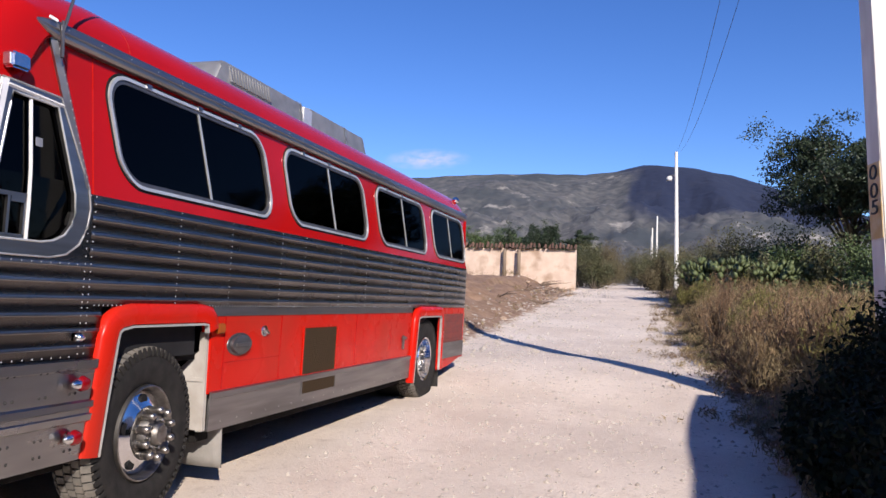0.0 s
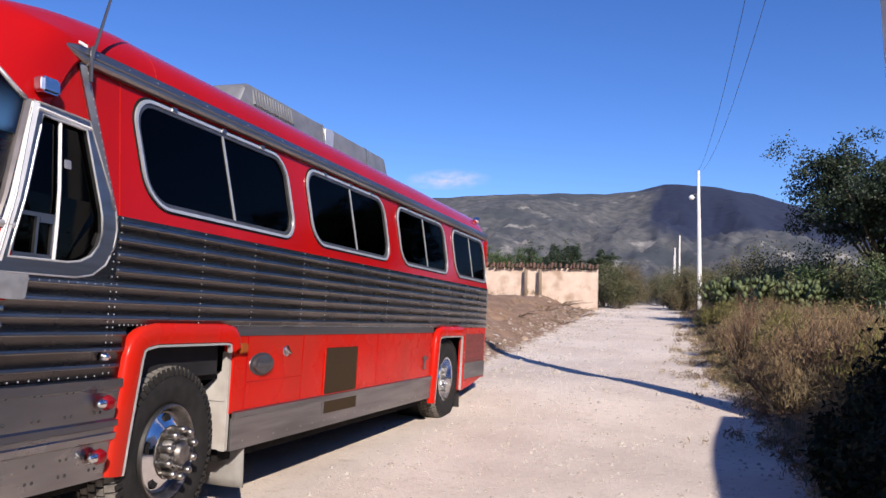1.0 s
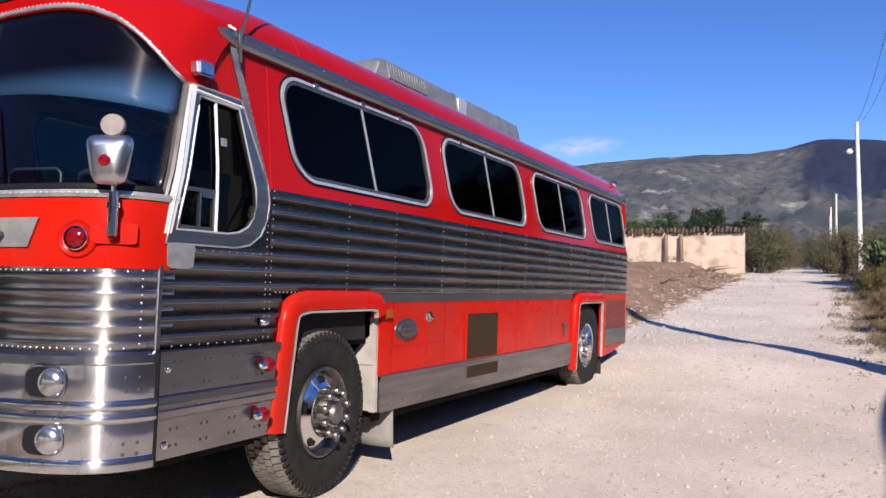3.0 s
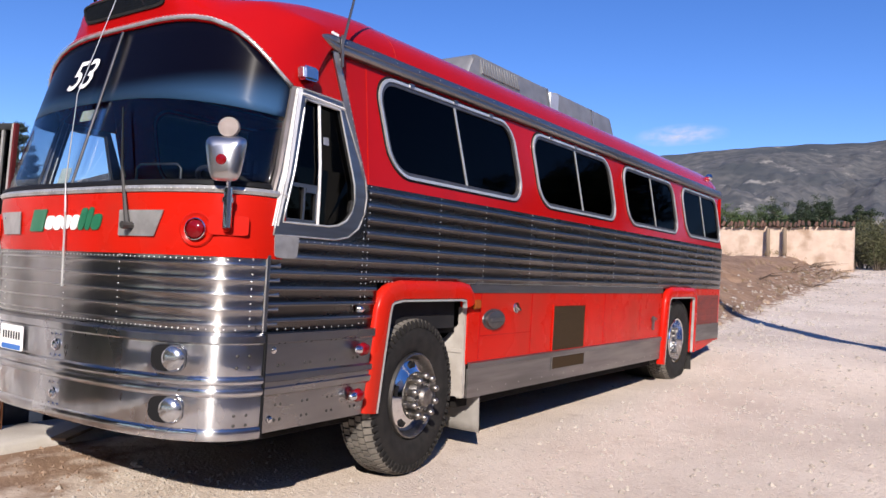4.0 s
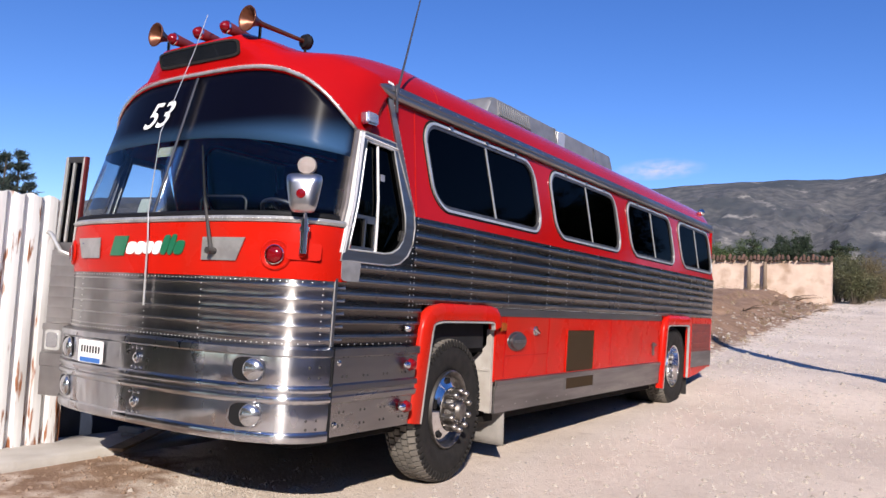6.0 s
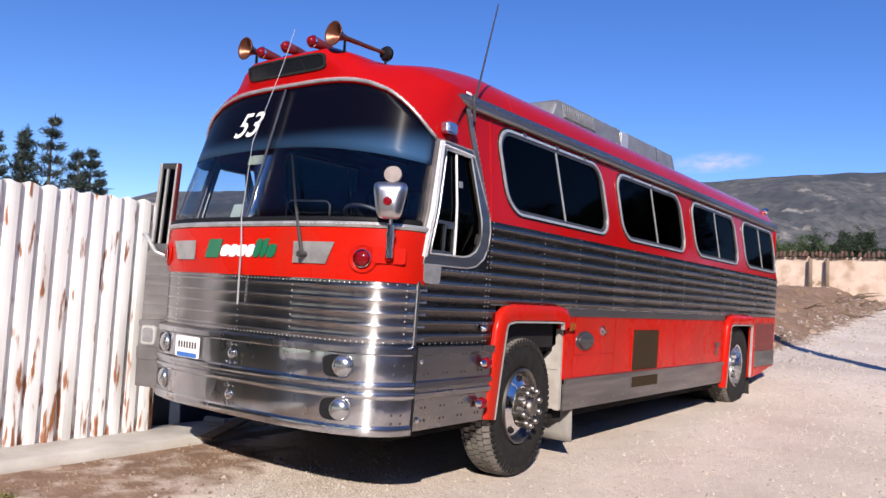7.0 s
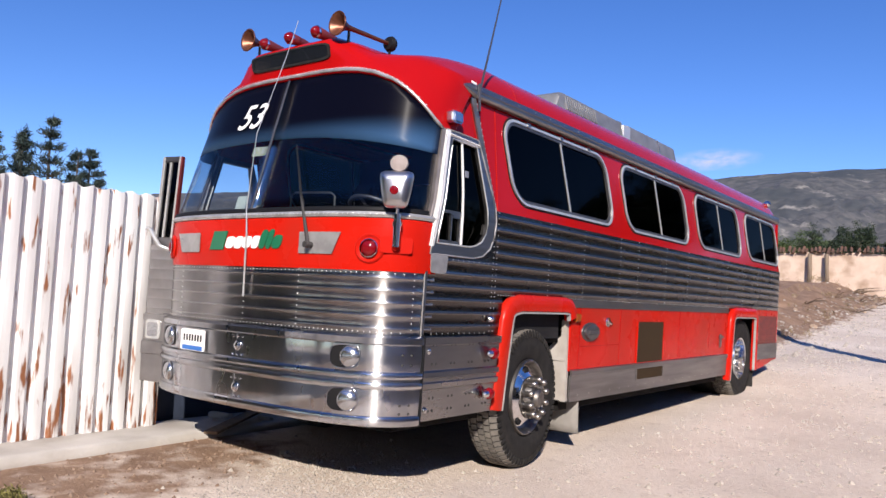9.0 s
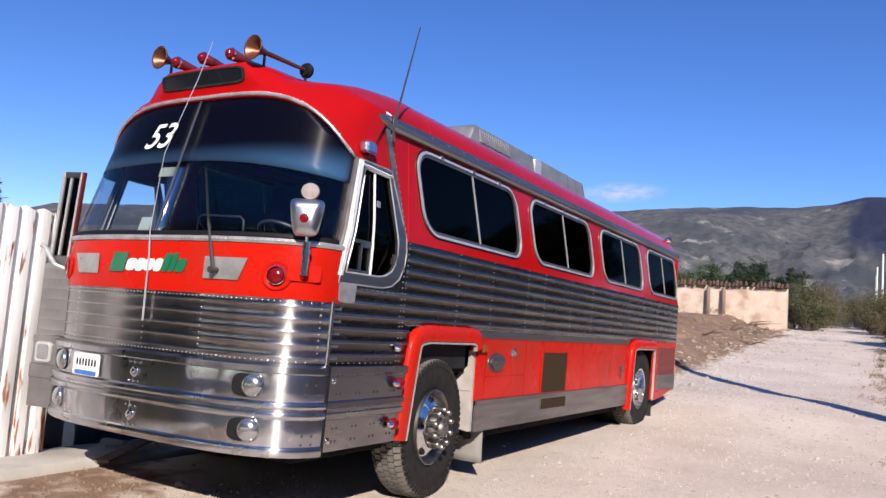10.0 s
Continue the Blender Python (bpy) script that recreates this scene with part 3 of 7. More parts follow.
for s in (1, -1):
    holes = [dense(leaned(round_rect(a + 0.03, b - 0.03, WZ[0] + 0.03, WZ[1] - 0.03, 0.16, 6))) for a, b in WINDOWS]
    outline = dense([(0.935, RAIL + 0.02), (1.17, BELT), (REAR - 0.3, BELT), (REAR - 0.16, BELT), (REAR - 0.06, BELT), (REAR, BELT), (REAR, RAIL + 0.02), (REAR - 0.06, RAIL + 0.02), (REAR - 0.16, RAIL + 0.02), (REAR - 0.3, RAIL + 0.02)], 0.3)
    part("window_band", pierced(bmesh.new(), outline, holes, lambda y, z, l: side_at(y, z, l, s), 0.03), RED, bus, "red painted window band")
    part("cab_side_panel", pierced(bmesh.new(), dense([(0.62, 2.33), (1.03, 2.32), (0.94, RAIL + 0.02), (0.81, RAIL + 0.02), (0.67, 2.42)], 0.08), [], lambda y, z, l: side_at(y, z, l - 0.006, s), 0.02), RED, bus)


DIM = material("dim_inner_frame", (0.20, 0.195, 0.195), 0.5, 0.9, second=(0.14, 0.135, 0.135), scale=9)


def side_window(a, b, s=1):
    frame = part("side_window", pierced(bmesh.new(), leaned(round_rect(a, b, *WZ, 0.19, 8)), [leaned(round_rect(a + 0.019, b - 0.019, WZ[0] + 0.019, WZ[1] - 0.019, 0.172, 8))], lambda y, z, l: side_at(y, z, 0.016 + l, s), 0.05), BRIGHT, bus, "rounded bright aluminium window frame with dark glass", angle=40)
    part("inner_frame", pierced(bmesh.new(), leaned(round_rect(a + 0.019, b - 0.019, WZ[0] + 0.019, WZ[1] - 0.019, 0.172, 8)), [leaned(round_rect(a + 0.043, b - 0.043, WZ[0] + 0.043, WZ[1] - 0.043, 0.15, 8))], lambda y, z, l: side_at(y, z, 0.007 + l, s), 0.03), DIM, frame)
    part("seal", pierced(bmesh.new(), leaned(round_rect(a - 0.013, b + 0.013, WZ[0] - 0.013, WZ[1] + 0.013, 0.20, 8)), [leaned(round_rect(a + 0.004, b - 0.004, WZ[0] + 0.004, WZ[1] - 0.004, 0.186, 8))], lambda y, z, l: side_at(y, z, 0.004 + l, s), 0.008), BLACK, frame)
    for t in (0.22, 0.52, 0.80):
        y = a + (b - a) * t - 0.25 * (WZ[1] - WZ[0])
        bm = bmesh.new()
        patch(bm, lambda c, z, l: side_at(y + c, z, 0.022 + l, s), [-0.022, 0.022], [WZ[1] - 0.014, WZ[1] + 0.012], 0.012)
        part("clip", bm, ALLOY, frame)
    mid = (a + b) / 2 + 0.02
    for y0, y1, d in ((a + 0.05, mid, 0.0), (mid, b - 0.05, -0.008)):
        cut = [(y, z) for y, z in dense(round_rect(a + 0.045, b - 0.045, WZ[0] + 0.045, WZ[1] - 0.045, 0.145, 8), 0.2)]
        cut = [(min(max(y, y0), y1), z) for y, z in cut]
        loop = leaned([p for i, p in enumerate(cut) if math.dist(p, cut[i - 1]) > 1e-4])
        pane = part("pane", pierced(bmesh.new(), loop, [], lambda y, z, l: side_at(y, z, d + l, s), 0.005), GLASS_DARK if s > 0 else GLASS_TEAL, frame)
        pane.visible_shadow = False
    bm = bmesh.new()
    patch(bm, lambda z, k, l: side_at(mid - 0.25 * (z - WZ[0]) + (-0.007, 0.007)[k], z, 0.010 + l, s), [WZ[0] + 0.04, WZ[1] - 0.04], [0, 1], 0.02)
    part("window_bar", bm, BRIGHT, frame)


for s in (1, -1):
    for a, b in WINDOWS:
        side_window(a, b, s)
    bm = bmesh.new()
    rows = [(2.622, 0.004), (2.626, 0.032), (2.640, 0.050), (2.655, 0.052), (2.664, 0.044), (2.672, 0.050), (2.702, 0.048), (2.718, 0.036), (2.724, -0.01)]
    patch(bm, lambda y, k, l: side_at(y, 2.695 + (rows[k][0] - 2.695) * min(1, (y - 0.79) / 0.13), rows[k][1] * min(1, 0.3 + (y - 0.80) / 0.14) + l, s), [0.80, 0.84, 0.88, 0.94] + spaced(1.2, REAR - 0.3, 8) + [REAR - 0.2, REAR - 0.1], list(range(len(rows))), 0.02)
    part("drip_rail", bm, ALLOY, bus, "dull aluminium drip rail along the roof edge")

# fluted sides
GRILLE = material("dirty_red_grille", (0.13, 0.030, 0.024), 0.6, second=(0.20, 0.035, 0.025), scale=5, stretch=(1, 1, 3))
SEAMS = [1.235, 2.0, 2.60, 3.33, 3.75, 4.48, 5.15, 5.86, 6.6, 7.3, 8.0, 8.75, REAR - 0.3]
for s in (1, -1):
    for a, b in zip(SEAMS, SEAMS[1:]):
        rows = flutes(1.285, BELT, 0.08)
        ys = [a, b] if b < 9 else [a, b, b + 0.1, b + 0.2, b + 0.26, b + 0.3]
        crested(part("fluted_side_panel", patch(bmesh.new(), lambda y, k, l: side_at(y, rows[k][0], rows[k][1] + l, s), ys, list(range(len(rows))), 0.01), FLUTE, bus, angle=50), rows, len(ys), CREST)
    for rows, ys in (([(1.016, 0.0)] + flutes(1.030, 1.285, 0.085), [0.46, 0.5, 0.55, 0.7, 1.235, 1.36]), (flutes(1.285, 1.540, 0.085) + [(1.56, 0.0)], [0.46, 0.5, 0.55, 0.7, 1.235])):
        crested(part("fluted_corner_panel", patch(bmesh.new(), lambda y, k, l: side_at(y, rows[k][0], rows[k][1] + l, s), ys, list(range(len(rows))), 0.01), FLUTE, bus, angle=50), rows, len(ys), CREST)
    bm = bmesh.new()
    patch(bm, lambda k, z, l: side_at(0.452 + (-0.002, 0.002, 0.022, 0.026)[k], z, (0.003, 0.0075, 0.0075, 0.003)[k] + l, s), [0, 1, 2, 3], spaced(1.016, 1.545, 8), 0.008)
    part("corner_seam_strip", bm, ALLOY, bus, angle=30)
    part("cab_side_filler", pierced(bmesh.new(), dense([(1.0, 1.56), (1.235, 1.56), (1.235, BELT), (1.19, BELT), (1.16, 1.7)], 0.1), [], lambda y, z, l: side_at(y, z, l, s), 0.01), FLUTE, bus)
    # plain strip under the flutes
    bm = bmesh.new()
    patch(bm, lambda y, z, l: side_at(y, z, 0.006 + l, s), spaced(2.44, 6.72, 6), [1.225, 1.285], 0.012)
    part("lower_moulding", bm, ALLOY, bus)
    # lower corner panel behind the bumper
    rows = [(0.485, 0.0), (0.49, 0.02), (0.680, 0.024), (0.690, 0.038), (0.722, 0.040), (0.730, 0.031), (0.752, 0.031), (0.760, 0.040), (0.790, 0.038), (0.800, 0.025), (0.955, 0.026), (0.962, 0.037), (1.008, 0.037), (1.014, 0.0)]
    part("lower_corner_panel", patch(bmesh.new(), lambda y, k, l: side_at(y, rows[k][0], rows[k][1] + l, s), [0.452, 0.50, 0.55, 0.8, 1.33], list(range(len(rows))), 0.02), BRUSHED, bus, "brushed aluminium panel behind the bumper", angle=40)
    bm = bmesh.new()
    patch(bm, lambda y, z, l: side_at(y, z, l, s), spaced(2.44, 6.72, 8), [0.70, 1.228], 0.02)
    part("red_skirt_panel", bm, RED_LOW, bus, "faded red lower side panel")
    bm = bmesh.new()
    rows = [(0.445, -0.01), (0.447, 0.012), (0.66, 0.016), (0.668, 0.026), (0.705, 0.026), (0.712, 0.004)]
    patch(bm, lambda y, k, l: side_at(y, rows[k][0], rows[k][1] + l, s), spaced(2.46, 6.70, 6), list(range(len(rows))), 0.02)
    part("skirt_rail", bm, ALLOY, bus, "dull aluminium skirt rail", angle=40)
    # behind the rear wheel
    bm = bmesh.new()
    patch(bm, lambda y, z, l: side_at(y, z, l, s), [7.98, 8.6, REAR - 0.3, REAR - 0.2, REAR - 0.1, REAR - 0.03, REAR], [0.55, 1.285], 0.02)
    part("rear_quarter", bm, RED_LOW, bus)
    bm = bmesh.new()
    rows = flutes(0.80, 1.20, 0.08, 0.004)
    patch(bm, lambda y, k, l: side_at(y, rows[k][0], rows[k][1] + l, s), [8.1, 8.7, REAR - 0.35], list(range(len(rows))), 0.01)
    part("rear_quarter_grille", bm, GRILLE, bus, "dark red-brown rear grille")
    bm = bmesh.new()
    patch(bm, lambda y, z, l: side_at(y, z, 0.012 + l, s), [8.05, 8.7, REAR - 0.3, REAR - 0.1], [0.58, 0.68, 0.80], 0.02)
    part("rear_skirt_rail", bm, ALLOY, bus)
    bm = bmesh.new()
    pierced(bm, [(7.98, 0.43), (8.5, 0.46), (9.2, 0.56), (7.98, 0.56)], [], lambda y, z, l: side_at(y, z, l - 0.01, s), 0.02)
    part("rear_valance", bm, RED_LOW, bus)


def wheel_arch(y0, y1, top, low_f, low_r, s=1):
    """A red flared lip with a bright inner edge round a wheel opening."""
    path = [(y0, low_f), (y0 + 0.03, low_f + 0.25), (y0 + 0.08, top - 0.16), (y0 + 0.11, top - 0.07), (y0 + 0.18, top - 0.02), (y0 + 0.3, top), (y1 - 0.16, top), (y1 - 0.07, top - 0.015), (y1 - 0.02, top - 0.06), (y1, top - 0.13)]
    if low_r < top - 0.2:
        path.append((y1, low_r))
    bm = bmesh.new()
    mids = []
    n = len(path)
    for i, p in enumerate(path):
        a, b = path[max(i - 1, 0)], path[min(i + 1, n - 1)]
        d = Vector((b[0] - a[0], b[1] - a[1])).normalized()
        mids.append((p, Vector((d.y, -d.x))))
    prof = [(-0.03, 0.0), (-0.026, 0.028), (-0.005, 0.042), (0.05, 0.048), (0.088, 0.042), (0.098, 0.0)]
    patch(bm, lambda i, k, l: side_at(mids[i][0][0] + mids[i][1].x * prof[k][0], mids[i][0][1] + mids[i][1].y * prof[k][0], prof[k][1] + l, s), list(range(n)), list(range(len(prof))), 0.02)
    part("wheel_arch_flare", bm, RED_LOW, bus, "red flared wheel arch lip", angle=50)
    bm = bmesh.new()
    patch(bm, lambda i, k, l: side_at(mids[i][0][0] + mids[i][1].x * (0.098, 0.112)[k], mids[i][0][1] + mids[i][1].y * (0.094, 0.108)[k], 0.04 + l, s), list(range(n)), [0, 1], 0.03)
    part("wheel_arch_edge", bm, BRIGHT, bus)


for s in (1, -1):
    wheel_arch(1.29, 2.45, 1.275, 0.49, 1.10, s)
    wheel_arch(6.72, 8.02, 1.27, 0.38, 0.45, s)

# underside, wheel wells and inner walls
bm = bmesh.new()
box(bm, (-2.3, 0.35, 0.42), (-0.14, 1.3, 0.50))
box(bm, (-2.3, 2.5, 0.36), (-0.14, 6.7, 0.44))
box(bm, (-2.3, 8.05, 0.52), (-0.14, REAR - 0.1, 0.58))
box(bm, (-2.0, 0.9, 0.40), (-0.44, 8.6, 0.62))
part("chassis", bm, DARK, bus, "dark underbody and frame rails")
for s in (1, -1):
    for a, b in ((1.3, 2.5), (6.7, 8.05)):
        bm = bmesh.new()
        x0, x1 = sorted((XC + s * 0.75, XC + s * 1.17))
        box(bm, (min(XC + s * 0.74, XC + s * 0.70), a, 0.45), (max(XC + s * 0.74, XC + s * 0.70), b, 1.26))
        box(bm, (x0, a, 1.24), (x1, b, 1.27))
        box(bm, (x0, a - 0.02, 0.5), (x1, a, 1.24))
        box(bm, (x0, b, 0.5), (x1, b + 0.02, 1.24))
        part("wheel_well", bm, DARK, bus)
bm = bmesh.new()
box(bm, (XC - 1.1, 0.5, 0.93), (XC + 1.1, REAR - 0.2, 0.97))
part("cabin_floor", bm, DARK, bus)
bm = bmesh.new()
patch(bm, lambda x, z, l: Vector((x, REAR - 0.02 + l, z)), spaced(XC - 1.12, XC + 1.12, 6), [0.55, 1.0, 1.9, 2.6, 2.75], 0.03)
part("rear_wall", bm, RED, bus)
FLAP = material("dusty_grey_flap", (0.25, 0.235, 0.215), 0.85, second=(0.19, 0.178, 0.16), scale=7, bump=0.1)
WELL = material("painted_wheel_guard", (0.43, 0.405, 0.37), 0.7, second=(0.33, 0.30, 0.265), scale=6, bump=0.1)


def wheel(y, s, deep):
    """Tyre with blocks of tread, a rim, hub and nuts; deep: a dished rear rim."""
    R = 0.53
    steer = 0 if deep else 5
    m = pose(XC + s * 1.17, y, R + (0.09 if deep else 0.0), 0, 0, steer if s > 0 else 180 + steer)
    hub = new("wheel")
    hub.parent = bus
    hub.matrix_world = m
    tagged(hub, "dusty black truck tyre on a chrome rim")
    w = 0.265 if not deep else 0.62
    bm = bmesh.new()
    turned(bm, [(-w + 0.04, 0.30), (-w + 0.01, 0.36), (-w, 0.44), (-w + 0.02, 0.495), (-w + 0.05, R - 0.012), (-0.05, R - 0.012), (-0.02, 0.495), (0.0, 0.44), (-0.005, 0.36), (-0.02, 0.31), (-0.03, 0.285), (-0.06, 0.275)], sides=56)
    part("tyre", bm, RUBBER, hub, angle=50)
    bm = bmesh.new()
    n = 64
    for row, (xa, xb, skew) in enumerate(((-0.062, -0.012, 0.0), (-0.115, -0.07, 0.4), (-0.165, -0.122, 0.0), (-0.215, -0.172, 0.4), (-w + 0.012 if w < 0.3 else -0.268, -0.222, 0.0))):
        for k in range(n):
            a0, a1 = (k + skew) * math.tau / n, (k + skew + 0.74) * math.tau / n
            lo, hi = R - 0.02, R
            edge = row in (0, 4)
            vs = []
            for r in (lo, hi):
                for x, a in ((xa, a0), (xb, a0), (xb, a1), (xa, a1)):
                    rr = r - (0.02 if edge and ((row == 0 and x == xb) or (row == 4 and x == xa)) else 0)
                    vs.append(bm.verts.new((x, rr * math.cos(a), rr * math.sin(a))))
            for f in ((4, 5, 6, 7), (0, 1, 5, 4), (1, 2, 6, 5), (2, 3, 7, 6), (3, 0, 4, 7)):
                bm.faces.new([vs[i] for i in f])
    tagged(part("tread", bm, TREAD, hub), kind="stuff")
    bm = bmesh.new()
    for k in range(n):
        a0, a1 = (k + 0.1) * math.tau / n, (k + 0.62) * math.tau / n
        vs = [bm.verts.new((x, r * math.cos(a), r * math.sin(a))) for x, r in ((-0.004, 0.455), (0.003, 0.462), (0.000, 0.492), (-0.010, 0.512), (-0.022, 0.505)) for a in (a0, a1)]
        for q in range(4):
            bm.faces.new((vs[2 * q], vs[2 * q + 1], vs[2 * q + 3], vs[2 * q + 2]))
        bm.faces.new([vs[2 * q] for q in range(5)])
        bm.faces.new([vs[2 * q + 1] for q in range(5)])
    tagged(part("tyre_shoulder", bm, RUBBER, hub), kind="stuff")
    bm = bmesh.new()
    if deep:
        turned(bm, [(-0.03, 0.285), (-0.015, 0.28), (-0.02, 0.262), (-0.10, 0.25), (-0.17, 0.235), (-0.185, 0.20), (-0.175, 0.12), (-0.10, 0.115), (-0.09, 0.09), (-0.085, 0.0)], sides=40)
        part("rim", bm, CHROME, hub, "polished rim", angle=35)
    else:
        turned(bm, [(-0.035, 0.288), (-0.008, 0.284), (-0.004, 0.276), (-0.012, 0.268), (-0.045, 0.262), (-0.072, 0.250), (-0.078, 0.242)], sides=44)
        part("rim", bm, HUB, hub, "dull steel rim lip", angle=35)
        bm = bmesh.new()
        turned(bm, [(-0.074, 0.246), (-0.052, 0.240), (-0.046, 0.232), (-0.040, 0.215), (-0.020, 0.180), (-0.006, 0.158), (-0.002, 0.148)], sides=44)
        part("wheel_disc", bm, CHROME, hub, "chrome wheel disc", angle=50)
        bm = bmesh.new()
        turned(bm, [(-0.004, 0.160), (0.004, 0.158), (0.006, 0.118), (0.048, 0.112), (0.058, 0.104), (0.060, 0.070), (0.085, 0.064), (0.098, 0.052), (0.100, 0.0)], sides=32)
        part("hub_cap", bm, HUB, hub, "dusty steel wheel hub", angle=35)
        for k in range(8):
            a = (k + 0.25) * math.tau / 8
            bm = bmesh.new()
            turned(bm, [(0.055, 0.013), (0.074, 0.013), (0.078, 0.008), (0.078, 0.0)], pose(0, 0.087 * math.cos(a), 0.087 * math.sin(a)), 6)
            part("hub_stud", bm, HUB, hub)
    # Black discs laid on the rim paint the shaded holes; none are cut.
    for k in range(5):
        a = (k + 0.3) * math.tau / 5
        bm = bmesh.new()
        r = 0.196
        turned(bm, [(0.0, 0.0), (0.0, 0.034), (-0.02, 0.036)], pose(-0.024 if not deep else -0.17, r * math.cos(a), r * math.sin(a)) @ pose(0, 0, 0, 0, 0, 0), 16)
        part("rim_hole", bm, BLACK, hub)
    for k in range(10):
        a = (k + 0.5) * math.tau / 10
        bm = bmesh.new()
        base = 0.0 if not deep else -0.17
        turned(bm, [(base, 0.024), (base + 0.020, 0.024), (base + 0.022, 0.019), (base + 0.060, 0.019), (base + 0.064, 0.023), (base + 0.088, 0.022), (base + 0.098, 0.013), (base + 0.100, 0)], pose(0, 0.139 * math.cos(a), 0.139 * math.sin(a)), 12)
        part("wheel_nut", bm, NUT if not deep else HUB, hub, angle=40)
    return hub


for s in (1, -1):
    wheel(1.865, s, False)
    wheel(7.47, s, True)


# ---- fittings on the coach ----
LENS_RED = material("red_lens", (0.17, 0.003, 0.006), 0.12, spec=0.3, coat=0.25)
LENS_AMBER = material("amber_lens", (0.30, 0.070, 0.012), 0.25, coat=0.6)
LENS_CLEAR = material("headlamp_glass", (0.60, 0.61, 0.62), 0.20, 0.92, second=(0.46, 0.47, 0.48), scale=14, coat=0.6)
WHITE = material("white_paint", (0.80, 0.80, 0.79), 0.5)
GREEN = material("green_enamel", (0.008, 0.13, 0.062), 0.35, coat=0.4)
BLUE = material("blue_print", (0.03, 0.14, 0.45), 0.5)
MESH = material("brown_mesh_screen", (0.040, 0.026, 0.014), 0.95, second=(0.062, 0.040, 0.022), scale=90, spec=0.1, bump=0.6, bump_scale=220)
GALV = material("galvanised_sheet", (0.27, 0.275, 0.28), 0.5, 0.5, second=(0.21, 0.215, 0.22), scale=7, bump=0.05)
COPPER = material("brown_horn_throat", (0.20, 0.075, 0.040), 0.4, 0.6, second=(0.14, 0.05, 0.03), scale=20)
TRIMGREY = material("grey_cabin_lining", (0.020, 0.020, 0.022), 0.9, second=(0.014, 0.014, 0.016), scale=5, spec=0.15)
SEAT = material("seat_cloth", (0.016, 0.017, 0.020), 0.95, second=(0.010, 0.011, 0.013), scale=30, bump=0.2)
TEAL = material("teal_curtain", (0.035, 0.10, 0.085), 0.85, second=(0.025, 0.07, 0.06), scale=8)
PAPER = material("pale_paper", (0.62, 0.68, 0.62), 0.8)
STICKER = material("yellowed_sticker", (0.50, 0.50, 0.30), 0.7, second=(0.60, 0.62, 0.58), scale=40)


def at_front(u, z, lift=0.0):
    """A frame on the front: x across, y up, z out of the surface."""
    p = front_at(u, z, lift)
    n = (front_at(u, z, 0.1) - front_at(u, z, 0.0)).normalized()
    across = Vector((0, 0, 1)).cross(n).normalized()
    up = (front_at(u, z + 0.01) - front_at(u, z - 0.01)).normalized()
    n = across.cross(up).normalized()
    return Matrix.Translation(p) @ Matrix((across, up, n)).transposed().to_4x4()


def at_side(y, z, lift=0.0, s=1):
    """A frame on the side: x towards the rear (on the driver's side), y up, z out."""
    p = side_at(y, z, lift, s)
    n = (side_at(y, z, 0.1, s) - side_at(y, z, 0.0, s)).normalized()
    up = (side_at(y, z + 0.01, 0, s) - side_at(y, z - 0.01, 0, s)).normalized()
    across = up.cross(n).normalized()
    return Matrix.Translation(p) @ Matrix((across, up, n)).transposed().to_4x4()


SPIN = pose(0, 0, 0, 0, -90, 0)  # turns an x-axis body to point along z


def stud(name, m, profile, mat, parent, label="", sides=20, flat=(1, 1)):
    """A turned fitting that points along z of m; profile as (height, radius)."""
    bm = bmesh.new()
    turned(bm, profile, m @ Matrix.Diagonal((flat[0], flat[1], 1, 1)) @ SPIN, sides)
    return part(name, bm, mat, parent, label, angle=40)


def slab(name, m, outline, thick, mat, parent, label=""):
    """A flat plate of an outline in (x, y) of m, thick along z."""
    bm = bmesh.new()
    pierced(bm, outline, [], lambda a, b, l: m @ Vector((a, b, thick + l)), thick)
    return part(name, bm, mat, parent, label)


def oval(rx, ry, n=24, power=2.0):
    return [(rx * math.copysign(abs(math.cos(a)) ** (2 / power), math.cos(a)), ry * math.copysign(abs(math.sin(a)) ** (2 / power), math.sin(a))) for a in (k * math.tau / n for k in range(n))]


# headlamps: four lamps on black oval plates that paint the recesses' shade
for s in (-1, 1):
    for z in (0.622, 0.88):
        m = at_front(0.752 if s > 0 else -0.702, z, 0.042)
        holder = slab("headlamp_recess", m, oval(0.098, 0.070, 28, 3.0), 0.006, BLACK, bus, "oval black plate painting the headlamp recess's shade")
        bm = bmesh.new()
        pierced(bm, oval(0.103, 0.075, 28, 3.0), [oval(0.096, 0.068, 28, 3.0)], lambda a, b, l: m @ Vector((a, b, 0.008 + l)), 0.008)
        part("bezel", bm, POLISH, holder)
        stud("lamp", m @ pose(0.033, 0, 0.002), [(0, 0.068), (0.010, 0.067), (0.024, 0.054), (0.034, 0.030), (0.037, 0)], LENS_CLEAR, holder, "round clear headlamp")
# bumper bolts
for z in (0.605, 0.875):
    m = at_front(0.02, z, 0.045)
    b = stud("bumper_bolt", m, [(0, 0.034), (0.004, 0.034), (0.006, 0.024), (0.018, 0.022), (0.022, 0.012), (0.024, 0)], CHROME, bus, "chrome bumper bolt", 16)
    for dx in (-0.045, 0.0, 0.045):
        for dz in (-0.058, 0.058):
            stud("stud_head", m @ pose(dx, dz, 0), [(0, 0.009), (0.006, 0.007), (0.008, 0)], CHROME, b, sides=8)
